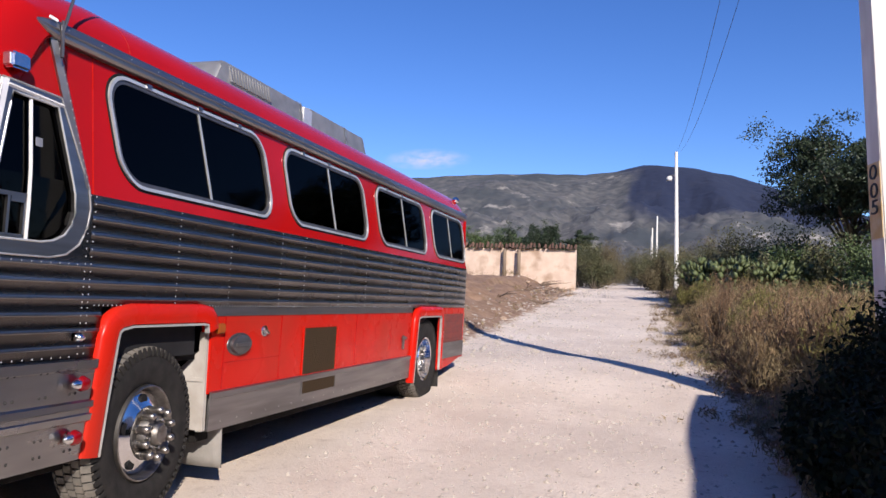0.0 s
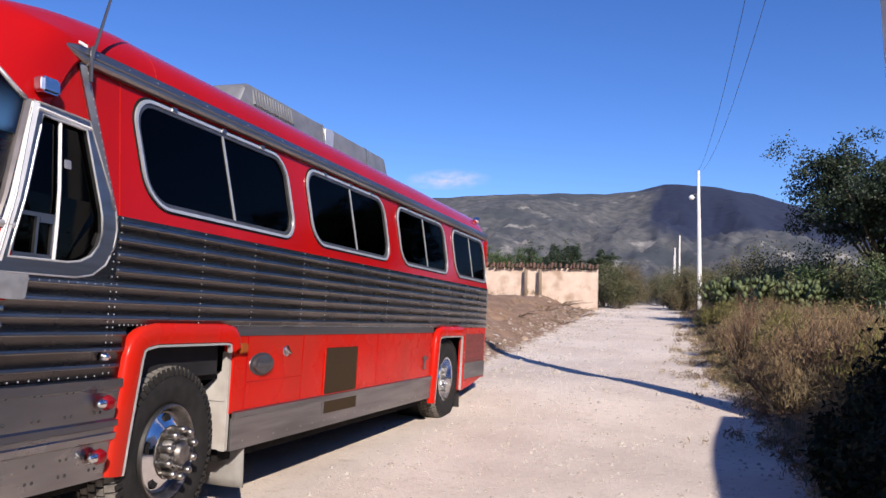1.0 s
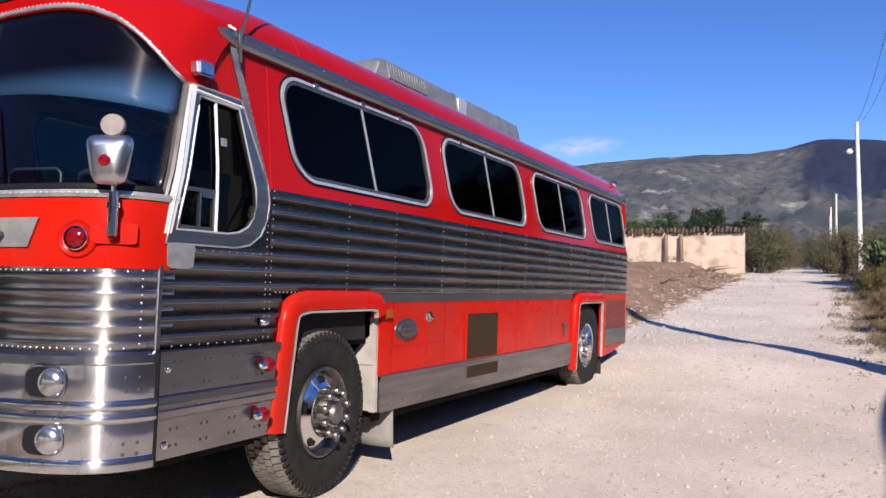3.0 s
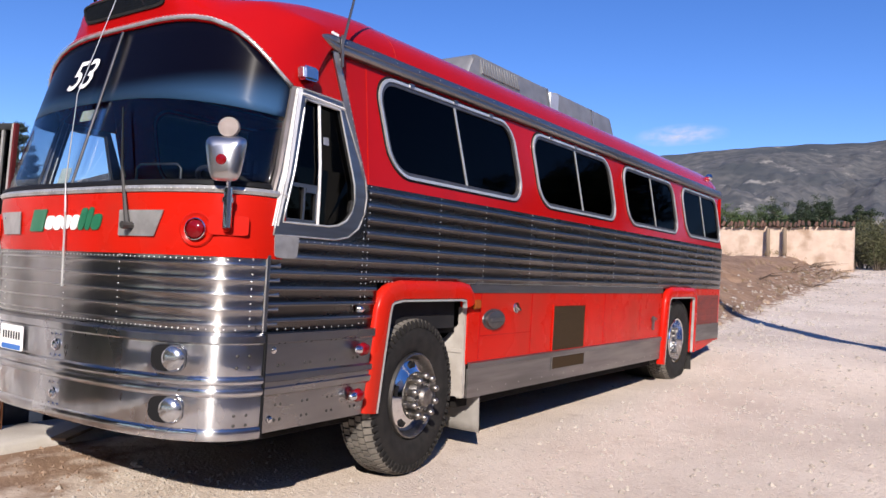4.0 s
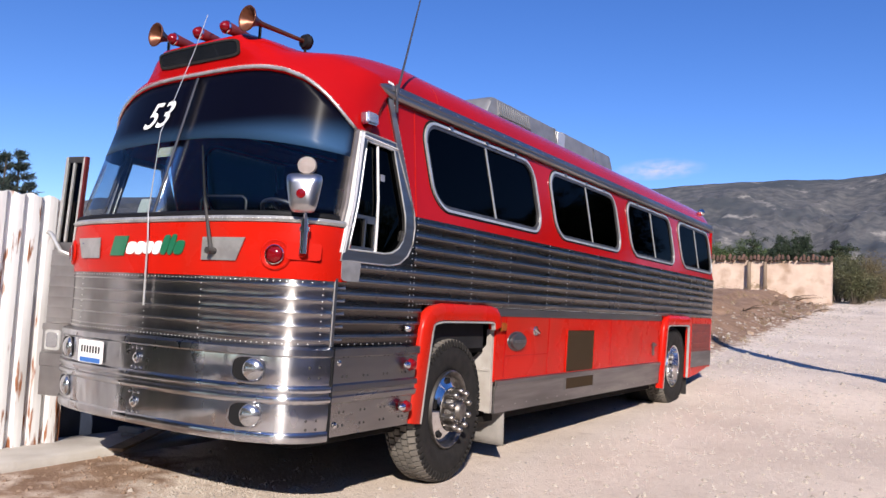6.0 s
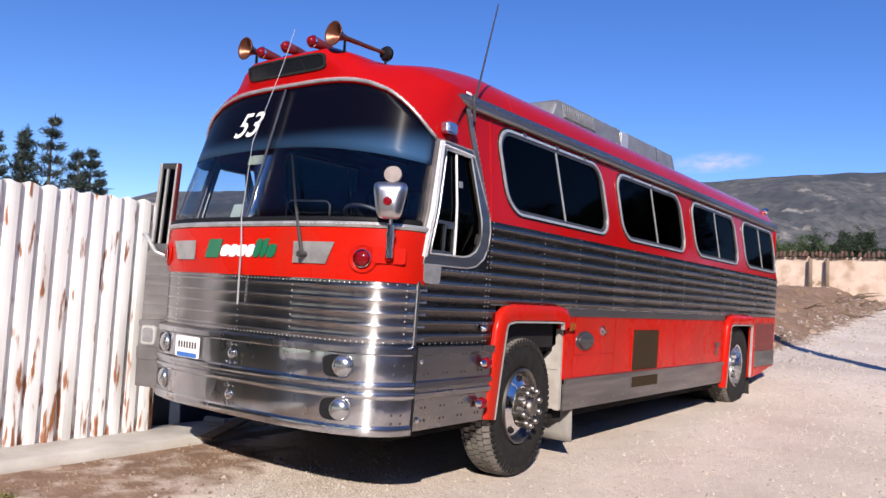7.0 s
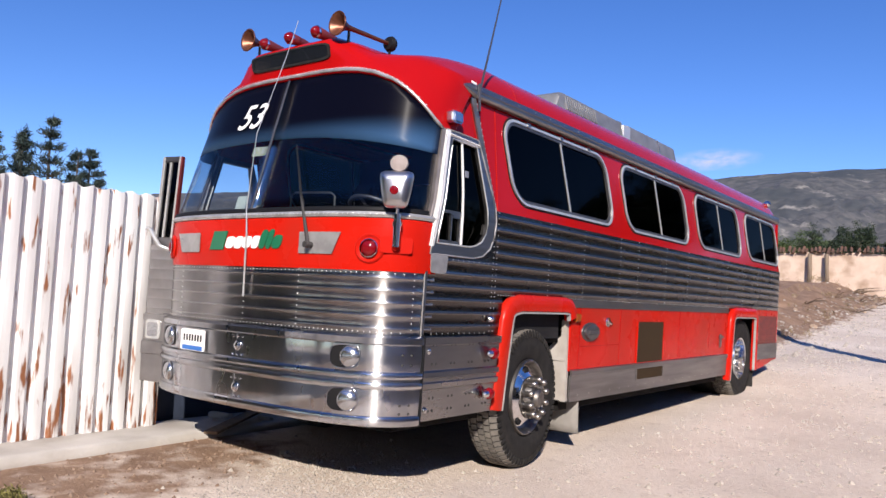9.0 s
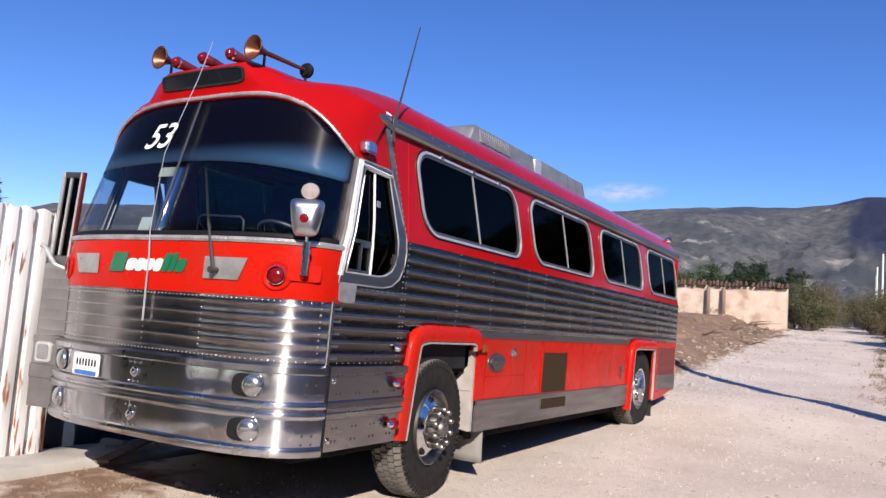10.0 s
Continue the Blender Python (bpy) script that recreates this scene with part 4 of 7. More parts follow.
# eye bolts at the front edge of the lower corner panels
for s in (1, -1):
    for z in (0.558, 0.922):
        stud("eye_bolt", at_side(0.515, z, 0.0235, s), [(0, 0.019), (0.004, 0.019), (0.005, 0.013), (0.010, 0.012), (0.013, 0.006), (0.014, 0)], CHROME, bus, "bright bolt head", 14)
# number plate with bars in place of its characters
m = at_front(-0.388, 0.875, 0.055)
plate = slab("number_plate", m, oval(0.152, 0.074, 36, 14), 0.004, WHITE, bus, "white number plate with a blue lower band")
slab("band", m @ pose(0, -0.055, 0.004), oval(0.125, 0.015, 24, 14), 0.002, BLUE, plate)
for k in range(7):
    slab("bar", m @ pose(-0.105 + 0.035 * k, 0.014, 0.004), oval(0.009, 0.023, 16, 10), 0.002, BLACK, plate)
# vertical joints of the bumper
for u in (0.0,):
    for lift, zs in ((0.051, [0.5, 0.6, 0.69]), (0.047, [0.80, 0.9, 0.955])):
        bm = bmesh.new()
        patch(bm, lambda k, z, l: front_at(u + (-0.003, 0.003)[k], z, lift - 0.004 + l), [0, 1], zs, 0.01)
        part("bumper_joint", bm, POLISH, bus)
for s in (1, -1):
    bm = bmesh.new()
    patch(bm, lambda k, z, l: side_at(0.446 + (-0.005, 0.005)[k], z, 0.052 + l, s), [0, 1], spaced(0.475, 1.012, 4), 0.02)
    part("bumper_end_joint", bm, BLACK, bus)
# wiper plates, wiper
for s in (-1, 1):
    m = at_front(s * 0.548, 1.56, 0.017)
    slab("wiper_plate", m, [(s * a, b) for a, b in ((-0.155, -0.068), (0.105, -0.068), (0.165, 0.068), (-0.155, 0.068))][::s], 0.005, PLATE, bus, "grey metal wiper plate")
    stud("plate_screw", m @ pose(-0.1, 0.03, 0.005), [(0, 0.008), (0.004, 0.006), (0.005, 0)], CHROME, bus, sides=8)
a, b, c = front_at(0.50, 1.545, 0.05), front_at(0.40, 1.86, 0.035), front_at(0.25, 2.22, 0.02)
bm = bmesh.new()
tube(bm, [a, b], [0.014, 0.008], 6)
tube(bm, [a - Vector((0, -0.03, 0)), a + Vector((0, -0.03, 0))], 0.02, 8)
wiper = part("wiper", bm, WIPER, bus, "worn grey windscreen wiper")
bm = bmesh.new()
tube(bm, [front_at(0.43, 1.80, 0.02), b, c], [0.006, 0.009, 0.005], 5)
part("blade", bm, BLACK, wiper)
# emblem of plain slanted shapes
m = at_front(0.015, 1.572, 0.018)


def slant(x0, x1, y0, y1, k=0.35):
    return [(x0 + k * y0, y0), (x1 + k * y0, y0), (x1 + k * y1, y1), (x0 + k * y1, y1)]


def script(w, h, n=28, k=0.35):
    """A rounded, leaning lozenge."""
    return [(x + k * y, y) for x, y in oval(w, h, n, 3.2)]


emblem = slab("emblem", at_front(-0.235, 1.572, 0.017), slant(-0.082, 0.070, -0.062, 0.066), 0.006, GREEN, bus, "green and white emblem of slanted rounded shapes")
for x, y, w, h, mat in ((-0.185, -0.012, 0.046, 0.040, WHITE), (-0.095, -0.012, 0.040, 0.042, WHITE), (-0.008, -0.010, 0.044, 0.040, WHITE), (0.08, -0.010, 0.036, 0.042, WHITE), (0.158, 0.008, 0.032, 0.062, GREEN), (0.222, 0.010, 0.026, 0.064, GREEN), (0.29, -0.008, 0.042, 0.044, GREEN)):
    slab("shape", at_front(0.02 + x / 1.22, 1.572 + y, 0.0175), script(w, h), 0.006, mat, emblem)
# round red lamp, mirror base plate
for s in (-1, 1):
    m = at_front(s * 0.825, 1.535, 0.012)
    dish = stud("front_marker", m, [(0, 0.094), (0.010, 0.090), (0.014, 0.083), (0.010, 0.076), (0.003, 0.066), (0.002, 0.054)], RED_LOW, bus, "round red marker lamp in a painted dish")
    stud("lens", m @ pose(0, 0, 0.012), [(0, 0.046), (0.012, 0.044), (0.022, 0.031), (0.027, 0)], LENS_RED, dish)
    bm = bmesh.new()
    turned(bm, [(0.0, 0.056), (0.012, 0.057), (0.015, 0.053), (0.0, 0.050)], m @ pose(0, 0, 0.012) @ SPIN, 24)
    part("ring", bm, CHROME, dish)
m = at_front(0.93, 1.56, 0.012)
pad = slab("mirror_pad", m, oval(0.10, 0.05, 24, 8), 0.012, RED_LOW, bus, "red painted mirror mounting pad")
stud("boss", m @ pose(-0.01, -0.015, 0.01), [(0, 0.02), (0.03, 0.018), (0.035, 0)], RED_LOW, pad, sides=12)

# mirror on a chrome stalk
TAUPE = material("worn_taupe_paint", (0.30, 0.25, 0.23), 0.5, second=(0.24, 0.20, 0.185), scale=20)
SHELL = material("mirror_shell", (0.62, 0.62, 0.63), 0.28, 1.0, second=(0.50, 0.50, 0.51), scale=9, rough2=0.4)
MB = Vector((-0.055, 0.235, 1.585))
mirror = new("door_mirror")
mirror.parent = bus
tagged(mirror, "chrome mirror with a red reflector on a stalk")
bm = bmesh.new()
tube(bm, [MB + Vector((0.0, -0.02, -0.04)), MB + Vector((0.0, -0.02, 0.16))], 0.024, 10)
tube(bm, [MB + Vector((0.0, -0.02, 0.16)), MB + Vector((0.005, -0.03, 0.30))], 0.013, 8)
turned(bm, [(-0.012, 0.032), (0.012, 0.032)], Matrix.Translation(MB + Vector((0, -0.02, 0.10))) @ pose(0, 0, 0, 0, -90, 0), 12)
tube(bm, [MB + Vector((-0.005, -0.02, 0.02)), MB + Vector((-0.05, 0.06, 0.0))], 0.014, 8)
part("stalk", bm, CHROME, mirror, "chrome stalk", angle=40)
MM = look(MB + Vector((0.012, -0.06, 0.303)), MB + Vector((-0.538, 1.0, 0.303))) @ pose(0, 0, 0, 0, 0, 0)
head = [(a * (1 + 1.9 * b), b) for a, b in oval(0.092, 0.112, 28, 5.5)]
bm = bmesh.new()
loops = [[bm.verts.new(MM @ Vector((a * k, b * k, d))) for a, b in head] for k, d in ((0.92, -0.03), (1.0, -0.015), (1.0, 0.0), (0.9, 0.028), (0.55, 0.045))]
for l0, l1 in zip(loops, loops[1:]):
    for i in range(len(head)):
        j = (i + 1) % len(head)
        bm.faces.new((l0[i], l0[j], l1[j], l1[i]))
bm.faces.new(loops[0][::-1])
bm.faces.new(loops[-1])
part("mirror_head", bm, SHELL, mirror, "rounded chrome mirror back", smooth=True)
bm = bmesh.new()
turned(bm, [(0.04, 0.028), (0.052, 0.026), (0.056, 0.0)], MM @ pose(0.0, -0.01, 0) @ pose(0, 0, 0, 0, -90, 0), 16)
part("reflector", bm, LENS_RED, mirror, "round red reflector")
bm = bmesh.new()
turned(bm, [(-0.02, 0.0), (-0.02, 0.052), (0.0, 0.056), (0.012, 0.053), (0.015, 0.0)], MM @ pose(0.012, 0.157, 0) @ pose(0, 0, 0, 0, -90, 0) @ Matrix.Diagonal((1, 0.92, 1, 1)), 20)
tube(bm, [MM @ Vector((0, 0.11, 0)), MM @ Vector((0, 0.15, 0))], 0.01, 6)
part("round_mirror", bm, TAUPE, mirror, "small round convex mirror", smooth=False)

# roof: sign, lamps, horns, whip aerials


def sign_at(a, b, l):
    p = dome_at(a / 1.22, 0.13 + b * 0.95)
    return p + Vector((0, -0.012 - l, 0.004))


GLOSS = material("black_sign_glass", (0.010, 0.012, 0.016), 0.12, spec=0.6)
sign = part("destination_sign", pierced(bmesh.new(), dense(oval(0.415, 0.034, 48, 6), 0.05), [], sign_at, 0.012), GLOSS, bus, "black blank destination sign")
part("sign_seal", pierced(bmesh.new(), oval(0.43, 0.043, 48, 6), [oval(0.412, 0.032, 48, 6)], lambda a, b, l: sign_at(a, b, l + 0.004), 0.012), RUBBER, sign)


MAUVE = material("dull_dark_red", (0.16, 0.025, 0.030), 0.4, second=(0.11, 0.02, 0.022), scale=8)


def on_dome(u, v, lift=0.0):
    return dome_at(u, v) + Vector((0, 0, lift))


for u in (-0.25, -0.015, 0.22):
    p = on_dome(u, 0.25, 0.05)
    m = Matrix.Translation(p) @ pose(0, 0, 0, 90, 0, 0)
    bm = bmesh.new()
    turned(bm, [(0.05, 0.03), (0.03, 0.042), (-0.12, 0.026), (-0.2, 0.012)], m @ SPIN, 14)
    lamp = part("roof_marker", bm, MAUVE, bus, "red torpedo marker lamp", smooth=True)
    bm = bmesh.new()
    turned(bm, [(0.035, 0.042), (0.06, 0.036), (0.078, 0.02), (0.085, 0.0)], m @ SPIN, 14)
    part("lens", bm, LENS_RED, lamp, smooth=True)
    bm = bmesh.new()
    turned(bm, [(0.03, 0.044), (0.04, 0.046), (0.045, 0.042)], m @ SPIN, 14)
    part("rim", bm, CHROME, lamp)


def horn(u, v, length):
    p = on_dome(u, v, 0.10)
    m = Matrix.Translation(p) @ pose(0, 0, 0, 90, 0, -4)
    bm = bmesh.new()
    turned(bm, [(0.0, 0.0), (0.02, 0.022), (0.05, 0.040), (0.075, 0.074), (0.085, 0.082), (0.082, 0.086), (0.07, 0.080), (0.040, 0.046), (0.0, 0.026), (-0.04, 0.018), (-length, 0.013)], m @ SPIN, 22)
    h = part("air_horn", bm, COPPER, bus, "brown trumpet air horn", smooth=True)
    bm = bmesh.new()
    turned(bm, [(-length - 0.03, 0.0), (-length - 0.03, 0.05), (-length - 0.005, 0.058), (-length + 0.02, 0.045), (-length + 0.025, 0.0)], m @ SPIN, 18)
    part("diaphragm", bm, BLACK, h, smooth=False)
    bm = bmesh.new()
    tube(bm, [p + Vector((0, 0.03, -0.10)), p + Vector((0, 0.03, -0.01))], 0.01, 6)
    part("bracket", bm, BLACK, h)
    bm = bmesh.new()
    tube(bm, [p + Vector((0.03, length, -0.10)), p + Vector((0.03, length, -0.02))], 0.01, 6)
    part("bracket", bm, BLACK, h)


horn(0.42, 0.24, 0.42)
horn(-0.37, 0.24, 0.30)
ROD = material("aerial_rod", (0.10, 0.10, 0.11), 0.4, 0.7)
bm = bmesh.new()
tube(bm, [side_at(0.945, 2.53, 0.06), side_at(0.95, 2.66, 0.06), Vector((0.035, 1.11, 3.40))], [0.008, 0.009, 0.005], 6)
aerial = part("whip_aerial", bm, ROD, bus, "thin dark whip aerial")
bm = bmesh.new()
tube(bm, [side_at(0.945, 2.53, 0.055), side_at(0.95, 2.72, 0.06)], 0.009, 6)
part("base", bm, ROD, aerial)
bm = bmesh.new()
tube(bm, [front_at(0.02, 1.20, 0.03), front_at(0.02, 1.62, 0.035), front_at(0.0, 1.78, 0.035), Vector((-1.20, 0.05, 2.3)), Vector((-1.13, 0.20, 2.85)), Vector((-1.14, 0.30, 3.15))], [0.007, 0.006, 0.004, 0.0025, 0.0025, 0.0025], 6)
part("front_aerial", bm, BRIGHT, bus, "long thin aerial rising past the windscreen")

# a sealed joint down the window band and over the roof's edge
bm = bmesh.new()
patch(bm, lambda k, z, l: side_at(1.225 + (-0.004, 0.004)[k], z, 0.003 + l), [0, 1], spaced(BELT, 2.625, 4), 0.006)
part("panel_seam", bm, RED_LOW, bus)
bm = bmesh.new()
patch(bm, lambda u, k, l: roof_at(u, 1.53 + (-0.005, 0.005)[k], 0.003 + l), [math.sin(radians(a)) for a in (-80, -60, -40, -20, 0, 20, 40, 52, 64, 72, 78, 83)], [0, 1], 0.006)
part("panel_seam", bm, RED_LOW, bus)

# air conditioners on the roof
def cooler(y0, y1, x0, x1, z0, z1, nose_in, tail_in, louvres):
    root = new("roof_air_conditioner")
    root.parent = bus
    tagged(root, "ribbed galvanised air conditioner housing on the roof")
    bm = bmesh.new()
    prof = [(x1, z0), (x1, z0 + 0.10), (x1 - 0.05, z1 - 0.04), (x1 - 0.065, z1 - 0.012), (x1 - 0.10, z1), (x0 + 0.10, z1), (x0 + 0.065, z1 - 0.012), (x0 + 0.05, z1 - 0.04), (x0, z0 + 0.10), (x0, z0)]
    rings = []
    for y, k in ((y0, 0.45), (y0 + nose_in * 0.6, 0.92), (y0 + nose_in, 1.0), (y1 - tail_in, 1.0), (y1, 0.5 if tail_in > 0.1 else 1.0)):
        rings.append([bm.verts.new((x, y, z0 + (z - z0) * k)) for x, z in prof])
    for a, b in zip(rings, rings[1:]):
        for i in range(len(prof) - 1):
            bm.faces.new((a[i], a[i + 1], b[i + 1], b[i]))
    bm.faces.new(rings[0])
    bm.faces.new(rings[-1][::-1])
    part("housing", bm, GALV, root, angle=35)
    for k in range(louvres):
        y = y0 + nose_in + 0.05 + k * 0.052
        bm = bmesh.new()
        pierced(bm, [(0, 0), (0.024, 0), (0.024, 0.15), (0, 0.15)], [], lambda a, b, l: Vector((x1 - 0.022 - 0.036 * b / 0.14 + 0.016 + l, y + a, z1 - 0.19 + b)), 0.02)
        part("louvre", bm, GALV, root)
    for y in ((y0 + 0.55 * (y1 - y0)),) if not louvres else (y1 - 0.04,):
        bm = bmesh.new()
        patch(bm, lambda a, k, l: Vector((prof[k][0] + 0.008 * (1 if k < 5 else -1) + 0.0, y + a, prof[k][1] + 0.006)), [0, 0.035], list(range(len(prof))), 0.0 + 0.004)
        part("strap", bm, BRIGHT, root)


cooler(3.80, 5.54, -1.62, -0.98, 3.04, 3.54, 0.20, 0.0, 15)
cooler(5.76, 7.54, -1.62, -0.98, 3.04, 3.545, 0.02, 0.17, 0)
bm = bmesh.new()
box(bm, (-1.58, 5.54, 3.04), (-1.00, 5.76, 3.50), 0.01)
part("cooler_gap_panel", bm, BRIGHT, bus, "pale panel between the two housings")

# a small label inside the cab window and a plate on the drip rail's tip
slab("window_label", at_side(0.862, 2.085, -0.004), oval(0.022, 0.022, 16, 10), 0.002, PLATE, bus, "small pale label on the cab window")
slab("rail_tip_plate", at_side(0.90, 2.715, 0.046) @ pose(0, 0, 0, 0, 0, -6), oval(0.028, 0.008, 16, 8), 0.006, WHITE, bus, "small white plate on the rail")
# side fittings
m = at_side(0.69, 2.43, 0.0)
bm = bmesh.new()
box(bm, (-0.055, -0.04, 0.0), (0.055, 0.04, 0.07), 0.012)
bm.transform(m)
turn_lamp = part("turn_lamp", bm, CHROME, bus, "chrome box lamp above the cab window")
bm = bmesh.new()
box(bm, (-0.06, -0.03, 0.012), (-0.05, 0.03, 0.06), 0.004)
bm.transform(m)
part("lens", bm, LENS_CLEAR, turn_lamp)
slab("corner_plate", at_side(0.565, 1.47, 0.016), [(a * (1 + 0.8 * b), b) for a, b in oval(0.085, 0.062, 24, 7)], 0.006, PLATE, bus, "small grey corner plate")
for z, y in ((0.890, 1.185), (0.618, 1.16)):
    m = at_side(y, z, 0.03)
    body = stud("side_marker", m @ pose(-0.012, 0, 0.03, 0, -80, 0), [(0.01, 0.026), (0.03, 0.024), (0.05, 0.014), (0.058, 0)], CHROME, bus, "red bullet marker lamp with a chrome nose", 16)
    stud("lens", m @ pose(0.012, 0, 0.03), [(-0.042, 0), (-0.030, 0.030), (0, 0.042), (0.030, 0.030), (0.042, 0)], LENS_RED, body)
    stud("foot", m @ pose(0.012, 0, 0), [(0, 0.02), (0.012, 0.016)], ALLOY, body, sides=10)
m = at_side(1.19, 1.125, 0.01)
stud("clear_marker", m, [(0, 0.025), (0.02, 0.024), (0.035, 0.012), (0.04, 0)], CHROME, bus, "small bright marker lamp", 12)
m = at_side(2.52, 1.14, 0.002)
bm = bmesh.new()
box(bm, (-0.045, -0.035, 0.0), (0.045, 0.035, 0.03), 0.008)
bm.transform(m)
part("amber_marker", bm, LENS_AMBER, bus, "amber side marker lamp")
m = at_side(2.80, 1.02, 0.0)
CAP = material("dull_dark_cap", (0.16, 0.155, 0.16), 0.45, 0.8, second=(0.11, 0.105, 0.11), scale=12)
fuel = stud("fuel_cap", m, [(0.0, 0.125), (0.006, 0.122), (0.008, 0.10), (0.03, 0.098), (0.034, 0.085), (0.034, 0.0)], CAP, bus, "dark grey oval metal fuel cap", 28, (1.32, 0.66))
bm = bmesh.new()
box(bm, (-0.1, -0.014, 0.03), (0.1, 0.014, 0.046), 0.005)
bm.transform(m)
part("grip", bm, ALLOY, fuel)
m = at_side(3.15, 1.105, 0.0)
latch = stud("latch", m, [(0, 0.045), (0.008, 0.042), (0.01, 0.0)], CHROME, bus, "chrome panel latch", 16)
bm = bmesh.new()
box(bm, (-0.05, -0.012, 0.01), (0.05, 0.012, 0.03), 0.006)
bm.transform(m @ pose(0, 0, 0, 0, 0, -25))
part("lever", bm, CHROME, latch)
for y0, y1, z0, z1, lift in ((3.83, 4.50, 0.715, 1.11, 0.002), (3.82, 4.49, 0.555, 0.658, 0.015)):
    bm = bmesh.new()
    patch(bm, lambda y, z, l: side_at(y, z, lift + 0.002 + l), [y0, y1], [z0, z1], 0.008)
    screen = part("mesh_screen", bm, MESH, bus, "dark brown mesh intake screen")
    bm = bmesh.new()
    pierced(bm, [(y0 - 0.014, z0 - 0.01), (y1 + 0.014, z0 - 0.01), (y1 + 0.014, z1 + 0.01), (y0 - 0.014, z1 + 0.01)], [[(y0, z0), (y1, z0), (y1, z1), (y0, z1)]], lambda y, z, l: side_at(y, z, lift + 0.008 + l), 0.008)
    part("screen_frame", bm, RED_LOW if z1 > 1 else ALLOY, screen)
for y, z0, z1 in ((2.60, 0.72, 1.22), (3.42, 0.72, 1.22), (4.98, 0.72, 1.22), (6.0, 0.80, 1.1)):
    bm = bmesh.new()
    patch(bm, lambda a, z, l: side_at(y + a, z, 0.004 + l), [-0.006, 0.006], [z0, z1], 0.006)
    part("panel_joint", bm, RED, bus)
for y0, y1, z in ((2.60, 3.42, 0.90),):
    bm = bmesh.new()
    patch(bm, lambda y, a, l: side_at(y, z + a, 0.003 + l), [y0, y1], [-0.004, 0.004], 0.006)
    part("panel_joint", bm, RED, bus)
m = at_side(6.41, 0.83, 0.0)
bm = bmesh.new()
box(bm, (-0.02, -0.03, 0.0), (0.02, 0.13, 0.025), 0.006)
box(bm, (-0.07, 0.085, 0.008), (0.07, 0.115, 0.035), 0.006)
bm.transform(m)
part("hinge", bm, ALLOY, bus, "dull metal hinge")
m = Matrix.Translation(roof_at(0.93, 8.95, 0.02))
stud("rear_roof_lamp", m @ pose(0, 0, 0, 60, 0, 60), [(0, 0.05), (0.03, 0.05), (0.06, 0.03), (0.065, 0)], CHROME, bus, "small chrome roof lamp", 14)
# wheel guard and mud flaps
for s in (1, -1):
    bm = bmesh.new()
    x0, x1 = sorted((XC + s * 0.80, XC + s * 1.18))
    pierced(bm, [(s * a, b) for a, b in ((0.80, 0.46), (1.17, 0.46), (1.17, 1.02), (0.80, 0.70))][::s], [], lambda a, b, l: Vector((XC + a, 2.425 + l, b)), 0.012)
    guard = part("wheel_guard", bm, WELL, bus, "pale painted wheel guard")
    bm = bmesh.new()
    box(bm, (min(XC + s * 1.13, XC + s * 1.185), 2.41, 0.45), (max(XC + s * 1.13, XC + s * 1.185), 2.455, 1.12), 0.006)
    part("post", bm, WELL, guard)
    bm = bmesh.new()
    box(bm, (x0, 2.405, 0.78), (x1, 2.414, 0.81), 0.003)
    part("rib", bm, WELL, guard)
    for y, z0 in ((2.67, 0.165), (8.0, 0.16)):
        bm = bmesh.new()
        x0, x1 = sorted((XC + s * 0.78, XC + s * 1.185))
        patch(bm, lambda x, z, l: Vector((x, y + 0.05 * (0.47 - z) + 0.012 * math.sin(x * 9) + l, z)), spaced(x0, x1, 6), spaced(z0, 0.50, 5), 0.012)
        part("mud_flap", bm, FLAP if y < 5 else RUBBER, bus, "dusty hanging mud flap", smooth=True)
bm = bmesh.new()
tube(bm, [(-0.35, 3.3, 0.36), (-0.35, 3.3, 0.29)], 0.012, 6)
part("drain_pipe", bm, DARK, bus)

# the number on the windscreen
curve = bpy.data.curves.new("number", "FONT")
curve.body, curve.size, curve.shear, curve.extrude, curve.offset = "53", 0.265, 0.35, 0.001, 0.002
carrier = bpy.data.objects.new("number", curve)
me = bpy.data.meshes.new_from_object(carrier)
bpy.data.objects.remove(carrier)
wide = max(v.co.x for v in me.vertices)
for v in me.vertices:
    v.co = front_at((-1.665 + 0.30 * v.co.x / wide - XC) / half(2.5), 2.40 + v.co.y, 0.003 + v.co.z)
me.materials.append(WHITE)
number = new("number", me)
number.parent = bus
tagged(number, "white painted number on the windscreen")

# rivets
spots, bolts = [], []
for u in np.arange(-0.97, 0.975, 0.028):
    for z in (1.386, 1.03):
        spots.append(at_front(u, z, 0.002))
    spots.append(at_front(u, 1.742, 0.029))
    spots.append(at_front(u * 0.99, arch(u * 0.99) + 0.016, 0.018))
for u in (-0.63, -0.62, 0.0, 0.42, 0.985):
    for z in np.arange(1.05, 1.40, 0.038):
        spots.append(at_front(u, z, 0.006))
for a in SEAMS[:-1]:
    for z in np.arange(1.31, BELT, 0.04):
        for d in ((-0.03, 0.012) if a < 1.3 else (0.0,)):
            spots.append(at_side(a + d, z, 0.006))
for z in np.arange(1.04, 1.30, 0.04):
    for d in (-0.03, 0.012):
        spots.append(at_side(1.235 + d, z, 0.006))
for y in np.arange(1.3, 6.7, 0.035):
    spots.append(at_side(y, 1.293, 0.003))
for y in np.arange(0.55, 1.2, 0.06):
    spots += [at_side(y, 1.505, 0.006), at_side(y, 1.028, 0.004)]
for y in np.arange(0.55, 1.2, 0.20):
    for z in (0.55, 0.63, 0.84, 0.96):
        for d in (0, 0.04):
            bolts.append(at_side(y + d, z, 0.027 if z > 0.8 else 0.023))
